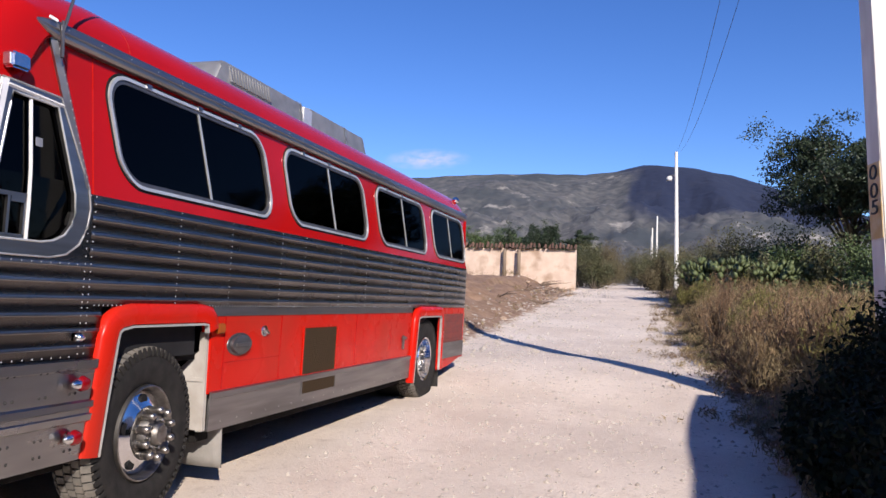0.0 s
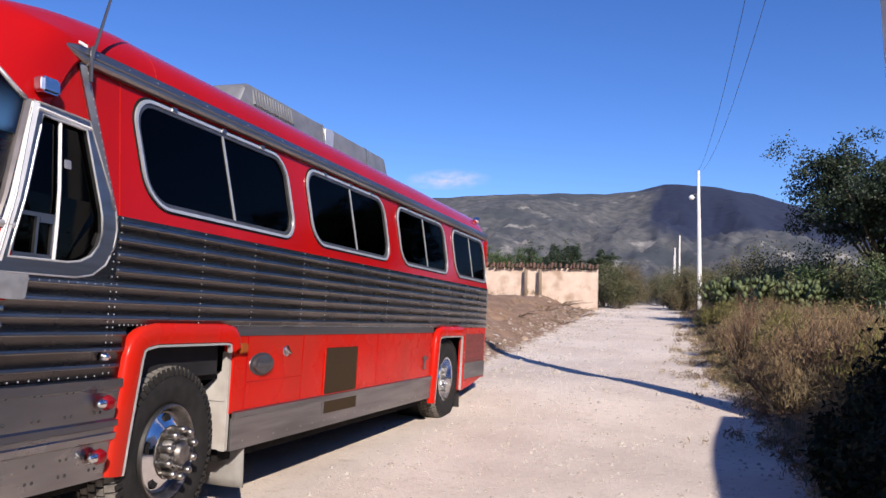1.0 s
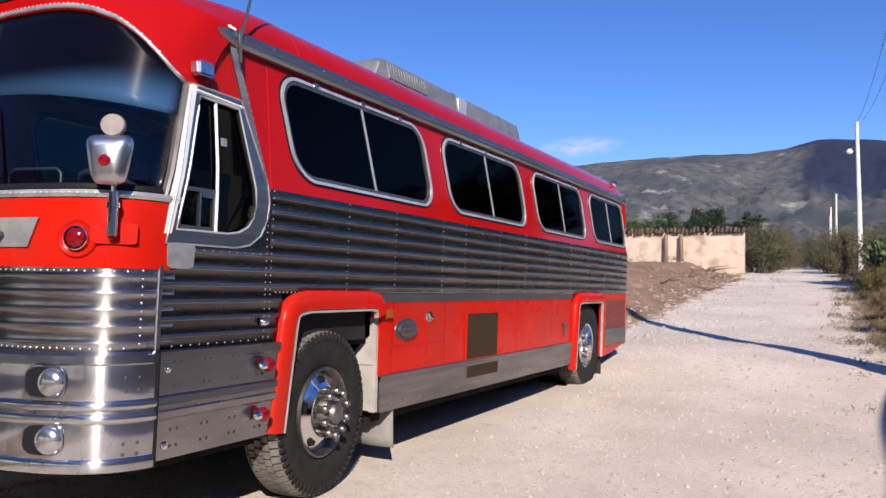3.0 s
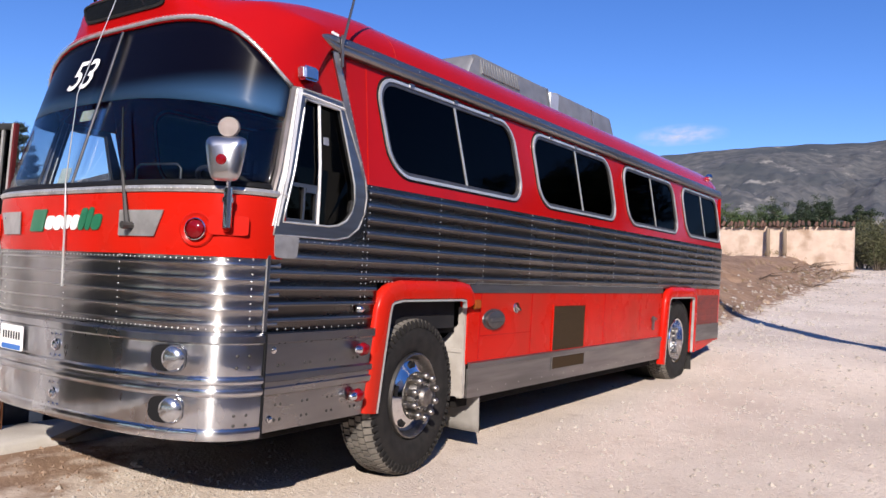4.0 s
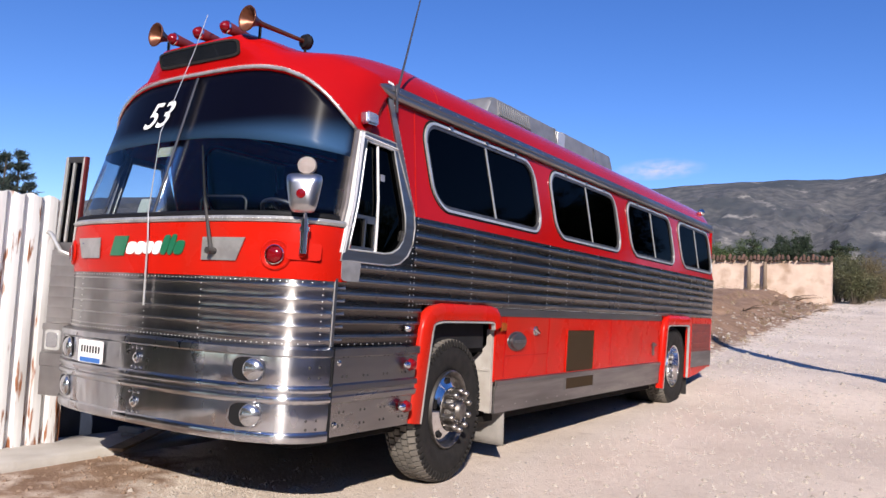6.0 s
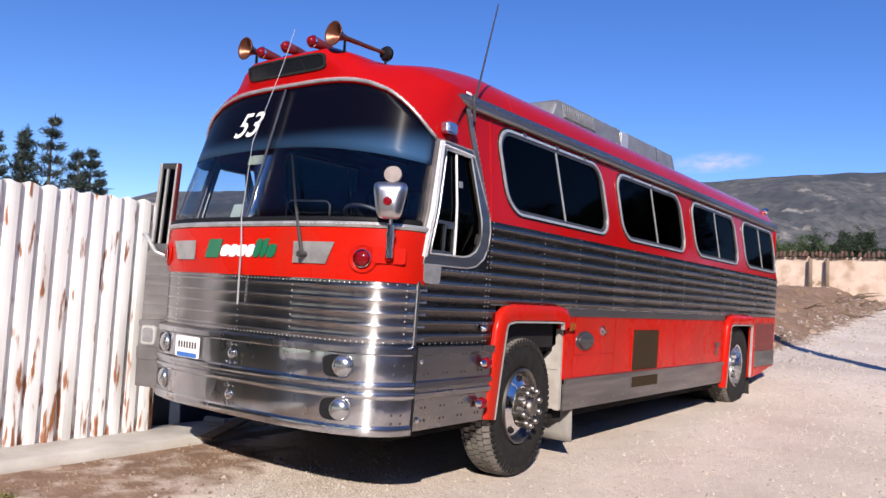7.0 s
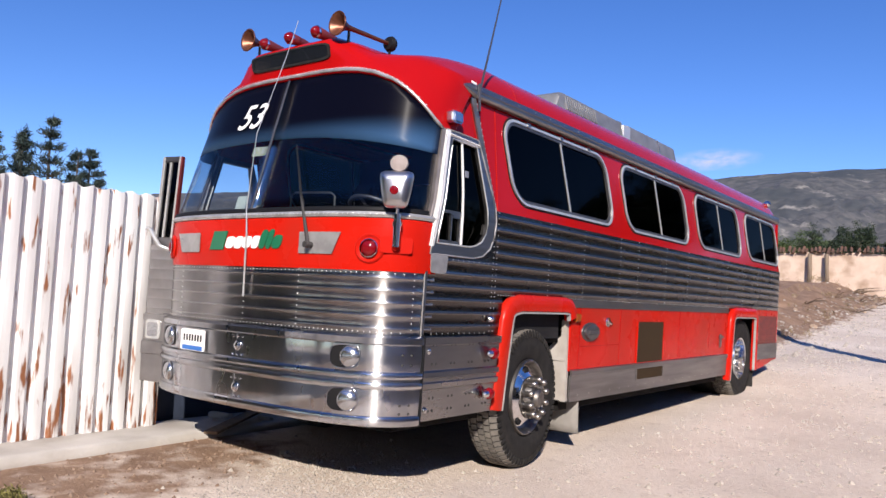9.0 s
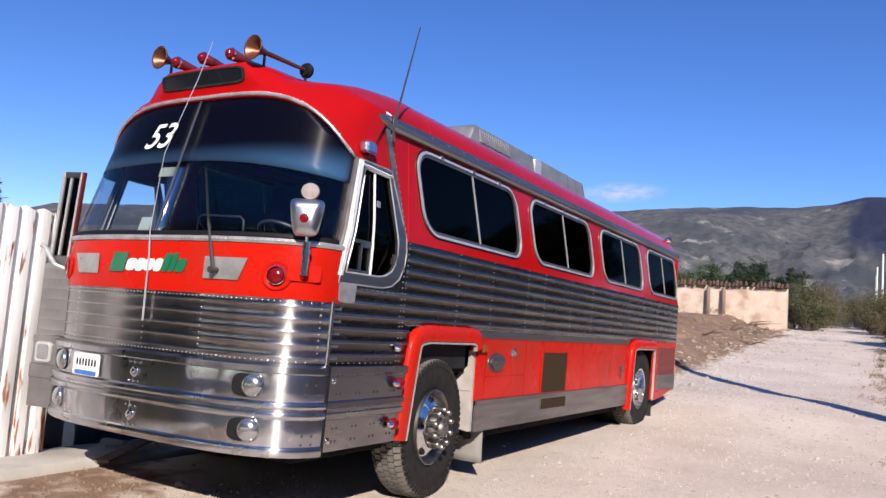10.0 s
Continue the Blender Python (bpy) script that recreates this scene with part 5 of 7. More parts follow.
for y in np.arange(2.6, 6.6, 0.21):
    spots.append(at_side(y, 0.50, 0.015))
for z in (0.55, 0.60, 0.84, 0.90):
    for u in (0.966, 0.984):
        bolts.append(at_front(u, z, 0.044))
for t in np.arange(0.04, 1, 0.055):
    spots.append(at_side(0.942 + 0.225 * t, 2.655 - 0.755 * t, 0.027))
for y in np.arange(1.0, 9.2, 0.24):
    spots.append(at_side(y, 2.690, 0.050))
for name, places, radius, mat in (("rivet", spots, 0.0052, BRIGHT), ("panel_bolt", bolts, 0.0095, WIPER)):
    verts, faces = [], []
    for m in places:
        k = len(verts)
        verts += [m @ Vector((radius * math.cos(j * math.tau / 6), radius * math.sin(j * math.tau / 6), 0)) for j in range(6)] + [m @ Vector((0, 0, 0.9 * radius))]
        faces += [(k + j, k + (j + 1) % 6, k + 6) for j in range(6)]
    tagged(mesh_object(name, verts, faces, mat, bus, smooth=True), kind="stuff")

# cabin
bm = bmesh.new()
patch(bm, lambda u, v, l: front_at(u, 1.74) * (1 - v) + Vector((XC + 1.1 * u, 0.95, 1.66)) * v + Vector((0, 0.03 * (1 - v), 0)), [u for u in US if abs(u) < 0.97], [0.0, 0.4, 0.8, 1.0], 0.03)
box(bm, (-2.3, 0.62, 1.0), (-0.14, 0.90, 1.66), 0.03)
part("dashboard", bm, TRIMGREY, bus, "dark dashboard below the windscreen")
bm = bmesh.new()
c = Vector((-0.74, 0.78, 1.84))
tilt = pose(*c, -28, 0, 0)
tube(bm, [tilt @ Vector((0.20 * math.cos(k * math.tau / 24), 0.20 * math.sin(k * math.tau / 24), 0)) for k in range(24)], 0.015, 6, close=True)
for k in range(3):
    tube(bm, [tilt @ Vector((0, 0, -0.04)), tilt @ Vector((0.20 * math.cos(k * 2.09 + 0.5), 0.20 * math.sin(k * 2.09 + 0.5), 0))], 0.012, 5)
tube(bm, [tilt @ Vector((0, 0, -0.03)), tilt @ Vector((0, 0, -0.4))], 0.03, 8)
part("steering_wheel", bm, DIM, bus, smooth=True)
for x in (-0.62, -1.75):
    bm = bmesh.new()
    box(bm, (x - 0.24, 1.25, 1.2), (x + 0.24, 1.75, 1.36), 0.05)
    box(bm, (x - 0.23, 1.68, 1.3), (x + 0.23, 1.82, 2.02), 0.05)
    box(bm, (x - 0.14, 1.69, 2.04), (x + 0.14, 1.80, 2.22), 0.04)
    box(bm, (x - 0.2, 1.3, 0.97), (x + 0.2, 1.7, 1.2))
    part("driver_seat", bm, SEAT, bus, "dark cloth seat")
bm = bmesh.new()
box(bm, (-2.36, 2.30, 0.97), (-1.7, 2.34, 2.56))
box(bm, (-0.85, 2.30, 0.97), (-0.08, 2.34, 2.56))
box(bm, (-1.7, 2.30, 2.3), (-0.85, 2.34, 2.9))
part("bulkhead", bm, TRIMGREY, bus)
bm = bmesh.new()
patch(bm, lambda x, z, l: Vector((x, 2.36 + 0.02 * math.sin(x * 60) + l, z)), spaced(-1.7, -0.85, 48), [0.97, 2.3], 0.006)
part("curtain", bm, TEAL, bus, "teal curtain behind the driver", smooth=True)
bm = bmesh.new()
tube(bm, [(-1.46, 0.62, 1.72), (-1.46, 0.62, 1.96), (-1.42, 0.62, 1.985), (-1.04, 0.62, 1.97), (-1.0, 0.62, 1.94), (-1.0, 0.62, 1.72)], 0.008, 6)
part("grab_rail", bm, DIM, bus, smooth=True)
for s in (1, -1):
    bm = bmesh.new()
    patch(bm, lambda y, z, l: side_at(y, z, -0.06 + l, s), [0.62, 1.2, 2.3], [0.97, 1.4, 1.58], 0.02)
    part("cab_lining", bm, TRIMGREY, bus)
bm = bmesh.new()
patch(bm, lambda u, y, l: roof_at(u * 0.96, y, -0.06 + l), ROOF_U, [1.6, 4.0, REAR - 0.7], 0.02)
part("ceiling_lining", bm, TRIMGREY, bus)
slab("sticker", at_front(-0.10, 2.215, -0.03), oval(0.085, 0.035, 16, 12), 0.003, STICKER, bus, "yellowed sticker on the windscreen")
slab("paper_card", at_front(-0.13, 1.83, -0.03), oval(0.055, 0.06, 16, 12), 0.003, PAPER, bus, "pale card on the windscreen")
bm = bmesh.new()
turned(bm, [(-0.09, 0.0), (-0.09, 0.035), (0.09, 0.035), (0.09, 0.0)], pose(-1.02, 0.42, 1.80, 0, 0, 12), 14)
part("paper_roll", bm, WHITE, bus, smooth=False)

# kerb-side door, swung open beside the front corner
door = new("open_door")
door.parent = bus
tagged(door, "open passenger door with dark glass over fluted metal")
DM = pose(-2.66, 0.25, 0.0, 0, 0, 14)
DW = 0.25
DOOR_LEAN = Matrix(((0.88, 0, 0.055, -0.055), (0, 1, 0, 0), (0, 0, 1, 0), (0, 0, 0, 1)))


def door_rows(name, rows, mat, label=""):
    bm = bmesh.new()
    patch(bm, lambda a, k, l: DM @ Vector((a, -0.012 - rows[k][1] - l, rows[k][0])), spaced(0, DW, 4), list(range(len(rows))), 0.02)
    return part(name, bm, mat, door, label, angle=40)


# The pale fence's reflection is put into the lighter metal of these panels.
door_rows("lower_panel", [(0.475, 0.0), (0.48, 0.02), (0.69, 0.024), (0.70, 0.034), (0.79, 0.034), (0.80, 0.02), (0.955, 0.02), (0.965, 0.03), (1.008, 0.03), (1.012, 0.0)], FRONT_CREST, "polished steel foot of the door")
door_rows("fluted_panel", flutes(1.016, 1.56, 0.076, 0.0, 0.85), FRONT_CREST)
for x0, x1, z0, z1, mat, nm in ((0.0, 0.028, 1.56, 2.27, BRIGHT, "stile"), (DW - 0.045, DW - 0.025, 1.56, 2.27, MAUVE, "stile"), (DW - 0.065, DW - 0.045, 1.56, 2.27, BRIGHT, "inner_stile"), (0.028, DW - 0.05, 2.225, 2.27, ALLOY, "rail"), (0.0, DW - 0.025, 1.56, 1.62, ALLOY, "rail"), (0.085, 0.105, 1.62, 2.225, BRIGHT, "bar")):
    bm = bmesh.new()
    box(bm, (x0, -0.025, z0), (x1, 0.015, z1), 0.005)
    bm.transform(DM @ DOOR_LEAN)
    part(nm, bm, mat, door)
bm = bmesh.new()
box(bm, (0.028, -0.004, 1.62), (DW - 0.05, 0.004, 2.225))
bm.transform(DM @ DOOR_LEAN)
part("pane", bm, GLASS_DARK, door)
DL = DM @ pose(0.105, -0.032, 0.89, 90, 0, 0)
lamp = slab("square_lamp", DL, oval(0.072, 0.075, 28, 6), 0.012, BRIGHT, door, "square bright lamp frame")
slab("lens", DL @ pose(0, 0, 0.012), oval(0.052, 0.055, 28, 6), 0.006, LENS_CLEAR, lamp)
bm = bmesh.new()
tube(bm, [front_at(-0.955, 1.50, 0.0), DM @ Vector((0.12, -0.05, 1.55)), DM @ Vector((0.015, -0.05, 1.68)), DM @ Vector((-0.02, -0.05, 1.69))], 0.017, 6)
part("door_arm", bm, BRIGHT, bus, "bright metal arm holding the door", smooth=True)


# ---- surroundings ----
CONCRETE = material("weathered_concrete", (0.50, 0.47, 0.43), 0.9, second=(0.40, 0.37, 0.33), scale=3, third=(0.33, 0.29, 0.25), third_scale=1.2, bump=0.3, bump_scale=45)
POLE_PAINT = material("whitewashed_concrete_pole", (0.70, 0.68, 0.64), 0.85, second=(0.58, 0.55, 0.51), scale=5, stretch=(1, 1, 0.3), bump=0.15, bump_scale=50)
OCHRE = material("faded_ochre_paint", (0.55, 0.36, 0.14), 0.8, second=(0.60, 0.46, 0.27), scale=9)
INK = material("black_paint", (0.02, 0.02, 0.02), 0.7)
PLASTER = material("crumbling_plaster", (0.58, 0.455, 0.36), 0.95, second=(0.48, 0.36, 0.28), scale=1.6, third=(0.33, 0.23, 0.16), third_scale=1.1, bump=0.6, bump_scale=14)
CLAY = material("old_clay_tile", (0.13, 0.065, 0.042), 0.9, second=(0.08, 0.045, 0.032), scale=8, vary=0.3, bump=0.3)
TIMBER = material("grey_timber", (0.22, 0.16, 0.11), 0.9, second=(0.14, 0.10, 0.07), scale=10, stretch=(1, 1, 0.15), bump=0.3)
STONE = material("field_stone", (0.48, 0.425, 0.365), 0.95, second=(0.32, 0.275, 0.235), scale=9, vary=0.25, bump=0.4, bump_scale=30)
RUBBLE = material("dusty_rubble", (0.36, 0.275, 0.20), 0.95, second=(0.24, 0.17, 0.12), scale=9, vary=0.35, bump=0.4, bump_scale=30)
CLOD = material("brown_clod", (0.27, 0.19, 0.135), 0.98, second=(0.17, 0.11, 0.075), scale=25, bump=0.4, bump_scale=60)
BARK = material("bark", (0.11, 0.085, 0.065), 0.95, second=(0.07, 0.055, 0.04), scale=12, stretch=(1, 1, 0.3), bump=0.5)
# Distance haze is put into the bluish tone of these scrub colours.
MOUNTAIN = material("scrub_covered_hillside", (0.041, 0.047, 0.054), 0.95, second=(0.104, 0.101, 0.100), scale=0.07, detail=14, third=(0.036, 0.044, 0.052), third_scale=0.006)


def bare_rock(m):
    """Pale outcrops on the hillside, and a dark blue patch that paints shade."""
    nt = m.node_tree
    p = nt.nodes["Principled BSDF"]
    old = p.inputs["Base Color"].links[0].from_socket
    c = nt.nodes.new("ShaderNodeTexCoord")
    mp = nt.nodes.new("ShaderNodeMapping")
    mp.inputs["Scale"].default_value = (1, 0.6, 1.8)
    nt.links.new(c.outputs["Object"], mp.inputs["Vector"])
    n = nt.nodes.new("ShaderNodeTexNoise")
    n.inputs["Scale"].default_value, n.inputs["Detail"].default_value, n.inputs["Roughness"].default_value = 0.018, 12, 0.66
    nt.links.new(mp.outputs[0], n.inputs["Vector"])
    r = nt.nodes.new("ShaderNodeMapRange")
    r.inputs["From Min"].default_value, r.inputs["From Max"].default_value = 0.585, 0.65
    nt.links.new(n.outputs["Fac"], r.inputs["Value"])
    x = nt.nodes.new("ShaderNodeMix")
    x.data_type = "RGBA"
    nt.links.new(r.outputs[0], x.inputs["Factor"])
    nt.links.new(old, x.inputs["A"])
    x.inputs["B"].default_value = (0.24, 0.225, 0.205, 1)
    # Shade on the ridge is painted here as a near-black blue.
    hill_shade = nt.nodes.new("ShaderNodeAttribute")
    hill_shade.attribute_name = "hill_shade"
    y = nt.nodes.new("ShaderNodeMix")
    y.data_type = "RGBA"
    nt.links.new(hill_shade.outputs["Fac"], y.inputs["Factor"])
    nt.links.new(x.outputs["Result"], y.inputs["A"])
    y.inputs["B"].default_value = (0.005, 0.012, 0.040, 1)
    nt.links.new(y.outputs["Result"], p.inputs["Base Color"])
    gully = nt.nodes.new("ShaderNodeTexNoise")
    gully.noise_type = "RIDGED_MULTIFRACTAL"
    gully.inputs["Scale"].default_value, gully.inputs["Detail"].default_value = 0.05, 10
    nt.links.new(mp.outputs[0], gully.inputs["Vector"])
    b = nt.nodes.new("ShaderNodeBump")
    b.inputs["Strength"].default_value, b.inputs["Distance"].default_value = 0.5, 4.0
    nt.links.new(gully.outputs["Fac"], b.inputs["Height"])
    nt.links.new(b.outputs[0], p.inputs["Normal"])


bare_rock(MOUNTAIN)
WALL_PAINT = material("rough_rendered_wall", (0.72, 0.68, 0.62), 0.95, second=(0.62, 0.58, 0.52), scale=1.5, bump=0.3, bump_scale=30)


def leaf_material(name, a, b, rough=0.6):
    m = material(name, a, rough, second=b, scale=1.4, spec=0.3)
    nt = m.node_tree
    p = nt.nodes["Principled BSDF"]
    geo = nt.nodes.new("ShaderNodeNewGeometry")
    hsv = nt.nodes.new("ShaderNodeHueSaturation")
    r = nt.nodes.new("ShaderNodeMapRange")
    r.inputs["To Min"].default_value, r.inputs["To Max"].default_value = 0.55, 1.5
    nt.links.new(geo.outputs["Random Per Island"], r.inputs["Value"])
    nt.links.new(r.outputs[0], hsv.inputs["Value"])
    old = p.inputs["Base Color"].links[0].from_socket
    nt.links.new(old, hsv.inputs["Color"])
    nt.links.new(hsv.outputs[0], p.inputs["Base Color"])
    return m


LEAF = leaf_material("tree_leaves", (0.040, 0.062, 0.024), (0.062, 0.090, 0.030))
DARK_LEAF = leaf_material("dark_glossy_leaves", (0.017, 0.028, 0.015), (0.028, 0.042, 0.020), 0.5)
# Leaf colour taken down near black to paint the house's shade.
SHADE_LEAF = leaf_material("shade_darkened_leaves", (0.011, 0.016, 0.007), (0.017, 0.024, 0.010), 0.9)
PINE = leaf_material("pine_needles", (0.026, 0.042, 0.036), (0.046, 0.062, 0.050))
SHRUB = leaf_material("dusty_shrub_leaves", (0.060, 0.066, 0.030), (0.092, 0.088, 0.044))
CACTUS = leaf_material("cactus_pads", (0.060, 0.082, 0.034), (0.100, 0.118, 0.050), 0.5)
STRAW = leaf_material("dry_weeds", (0.110, 0.068, 0.036), (0.265, 0.205, 0.110), 0.8)
HERB = leaf_material("green_weeds", (0.052, 0.056, 0.020), (0.085, 0.082, 0.030), 0.7)


SCRUB = leaf_material("brown_scrub", (0.085, 0.070, 0.038), (0.120, 0.095, 0.050), 0.8)


def quads(name, centres, ways, ups, half_long, half_wide, mat, parent=None, label=""):
    """Many small pointed leaves in one mesh, from arrays of centres and directions."""
    n = len(centres)
    c, w = np.asarray(centres), np.asarray(ways)
    w = w / np.maximum(np.linalg.norm(w, axis=1, keepdims=True), 1e-6)
    side = np.cross(w, np.asarray(ups))
    side = side / np.maximum(np.linalg.norm(side, axis=1, keepdims=True), 1e-6)
    hl, hw = np.asarray(half_long)[:, None], np.asarray(half_wide)[:, None]
    v = np.stack([c - w * hl, c + side * hw, c + w * hl, c - side * hw], 1).reshape(-1, 3)
    me = bpy.data.meshes.new(name)
    me.vertices.add(4 * n)
    me.vertices.foreach_set("co", v.ravel())
    me.loops.add(4 * n)
    me.loops.foreach_set("vertex_index", np.arange(4 * n))
    me.polygons.add(n)
    me.polygons.foreach_set("loop_start", np.arange(0, 4 * n, 4))
    me.update(calc_edges=True)
    me.materials.append(mat)
    ob = new(name, me)
    if parent is not None:
        ob.parent = parent
    return tagged(ob, label)


def tree(label, place, height, spread, seed, mat=None, leaves=5200, bare=0.25, leaf=0.11, name="tree", category="tree", group="", crowns=12):
    """A tapered trunk with forking limbs and a crown of leaf clumps round the limb ends."""
    mat = mat or LEAF
    rng = np.random.default_rng(seed)
    root = thing(name, label, category, group, place)
    bm = bmesh.new()
    tips = []
    top = Vector((rng.normal(0, 0.05) * height, rng.normal(0, 0.05) * height, height * 0.55))
    r0 = 0.022 * height + 0.03
    tube(bm, [(0, 0, -0.3), top * 0.33 + Vector((rng.normal(0, 0.04) * height, 0, 0)), top * 0.66, top], [r0, r0 * 0.8, r0 * 0.6, r0 * 0.4], 7)
    for k in range(crowns):
        a = k * 2.4 + rng.normal(0, 0.3)
        f = bare + (0.55 - bare) * rng.random()
        start = top * min(1.0, f / 0.55)
        r = spread * (0.45 + 0.55 * rng.random()) * (1.0 if k > 2 else 0.35)
        z = height * (f + (1 - f) * (0.25 + 0.7 * rng.random()))
        end = Vector((math.cos(a) * r, math.sin(a) * r, min(z, height * (1.0 - 0.28 * (r / spread) ** 2))))
        mid = start.lerp(end, 0.5) + Vector((0, 0, 0.06 * height))
        tube(bm, [start, mid, end], [r0 * 0.4, r0 * 0.25, r0 * 0.08], 5)
        tips += [(end, 1.0), (mid.lerp(end, 0.5), 0.8)]
    part("trunk", bm, BARK, root, smooth=True)
    per = leaves // len(tips)
    cs = []
    for p, w in tips:
        size = spread * (0.24 + 0.14 * rng.random()) * w
        sub = rng.normal(0, 1, (9, 3)).clip(-1.6, 1.6) * size * 0.58
        pick = sub[rng.integers(0, 9, per)]
        cs.append(np.array(p) + pick + rng.normal(0, 1, (per, 3)) * size * (0.19, 0.19, 0.13))
    cs = np.concatenate(cs)
    cs[:, 2] = np.maximum(cs[:, 2], 0.12 * height)
    n = len(cs)
    quads("crown", cs, rng.normal(0, 1, (n, 3)) + (0, 0, -0.2), rng.normal(0, 1, (n, 3)), leaf * (0.7 + 0.8 * rng.random(n)), leaf * 0.55 * (0.7 + 0.6 * rng.random(n)), mat, root)
    return root


def shrub(label, place, height, spread, seed, mat, leaves=8000, leaf=0.05, name="shrub", group="", upright=0.5, slim=0.45):
    """A bush of many stems from the ground, with leaves through an uneven dome."""
    rng = np.random.default_rng(seed)
    root = thing(name, label, name, group, place)
    bm = bmesh.new()
    ends = []
    for k in range(16):
        a, r = rng.uniform(0, math.tau), spread * rng.random() ** 0.6
        end = Vector((math.cos(a) * r, math.sin(a) * r, height * (0.55 + 0.45 * rng.random()) * (1 - 0.45 * (r / spread) ** 2)))
        tube(bm, [(end.x * 0.15, end.y * 0.15, -0.2), Vector((end.x * 0.6, end.y * 0.6, end.z * 0.5)), end], [0.03, 0.018, 0.006], 4)
        ends.append(end)
    tagged(part("stem", bm, BARK, root), kind="stuff")
    cs = []
    per = leaves // len(ends)
    for end in ends:
        t = 0.25 + 0.8 * rng.random(per)[:, None] ** 0.7
        c = np.array(end) * np.concatenate([0.35 + 0.65 * t, 0.35 + 0.65 * t, t], 1)
        cs.append(c + rng.normal(0, 1, (per, 3)) * spread * 0.15)
    cs = np.concatenate(cs)
    cs[:, 2] = np.abs(cs[:, 2])
    n = len(cs)
    quads("foliage", cs, rng.normal(0, 1, (n, 3)) + (0, 0, upright), rng.normal(0, 1, (n, 3)), leaf * (0.6 + 0.9 * rng.random(n)), leaf * slim * (0.6 + 0.8 * rng.random(n)), mat, root)
    return root


def conifer(label, place, height, seed):
    """A young pine: straight stem, tiers of drooping limbs with tufts."""
    rng = np.random.default_rng(seed)
    root = thing("pine_tree", label, "tree", "pines behind the metal fence", place)
    bm = bmesh.new()
    tube(bm, [(0, 0, -0.2), (0, 0, height * 0.5), (rng.normal(0, 0.1), 0, height)], [0.11, 0.07, 0.015], 7)
    cs, ws = [], []
    for k in range(13):
        z = height * (0.16 + 0.82 * k / 12)
        reach = (0.10 + 0.27 * height * (1 - (z / height) ** 1.1)) * (0.7 + 0.5 * rng.random())
        for j in range(6):
            a = j * 1.05 + k * 0.7 + rng.normal(0, 0.2)
            r = reach * (0.55 + 0.55 * rng.random())
            tip = Vector((math.cos(a) * r, math.sin(a) * r, z + 0.34 * r + rng.normal(0, 0.05)))
            tube(bm, [(0, 0, z), Vector((0, 0, z)).lerp(tip, 0.6) - Vector((0, 0, 0.05)), tip], [0.02, 0.014, 0.006], 4)
            for q in (0.55, 0.8, 1.0):
                b = np.array(Vector((0, 0, z)).lerp(tip, q))
                m = 13
                cs.append(b + rng.normal(0, 0.055, (m, 3)))
                ws.append(rng.normal(0, 1, (m, 3)) + np.array((math.cos(a), math.sin(a), 0.7)))
    part("trunk", bm, BARK, root)
    cs, ws = np.concatenate(cs), np.concatenate(ws)
    n = len(cs)
    quads("crown", cs, ws, rng.normal(0, 1, (n, 3)), 0.11 + 0.06 * rng.random(n), 0.009 + 0.010 * rng.random(n), PINE, root)
    return root


def pad_mesh():
    """One oval cactus pad of unit size, rising along z from its foot."""
    ring = 14
    verts = []
    for k in range(ring):
        t = k * math.tau / ring
        verts.append((0.5 * 0.72 * math.sin(t) * (1 - 0.18 * math.cos(t)), 0, 0.5 - 0.5 * math.cos(t)))
    verts += [(0, 0.075, 0.55), (0, -0.075, 0.55)]
    faces = []
    for k in range(ring):
        faces += [(k, (k + 1) % ring, ring + 1), ((k + 1) % ring, k, ring)]
    me = bpy.data.meshes.new("pad")
    me.from_pydata(verts, [], faces)
    me.update()
    me.shade_smooth()
    me.materials.append(CACTUS)
    return me


PAD = pad_mesh()


def nopal(label, place, size, seed):
    """A prickly-pear bush of stacked pads."""
    rng = random.Random(seed)
    root = thing("prickly_pear", label, "cactus", "prickly pears on the bank", place)
    todo = [(Vector((rng.uniform(-0.7, 0.7) * size, rng.uniform(-0.5, 0.5) * size, 0)), Vector((rng.uniform(-0.3, 0.3), rng.uniform(-0.3, 0.3), 1)), 0) for _ in range(12)]
    while todo:
        base, way, level = todo.pop()
        way = way.normalized()
        ln = size * rng.uniform(0.12, 0.175)
        a = rng.uniform(0, math.tau)
        flat = Vector((math.cos(a), math.sin(a), rng.uniform(-0.2, 0.2)))
        side = way.cross(flat).normalized()
        nrm = way.cross(side).normalized()
        pad = new("pad", PAD)
        pad.parent = root
        turn = Matrix((side, nrm, way)).transposed().to_4x4()
        pad.matrix_local = Matrix.Translation(base) @ turn @ Matrix.Diagonal((ln * rng.uniform(0.85, 1.1), ln, ln, 1))
        if level < 5:
            for _ in range(rng.choice((1, 1, 2)) if level else 2):
                t = rng.uniform(-0.9, 0.9)
                p = base + way * ln * (0.55 + 0.42 * math.cos(t)) + side * ln * 0.33 * math.sin(t)
                todo.append((p, way + side * t * 0.8 + nrm * rng.uniform(-0.5, 0.5) + Vector((0, 0, 0.25)), level + 1))
    return root


def on_land(x, y, dz=0.0):
    return (x, y, land(x, y) + dz)


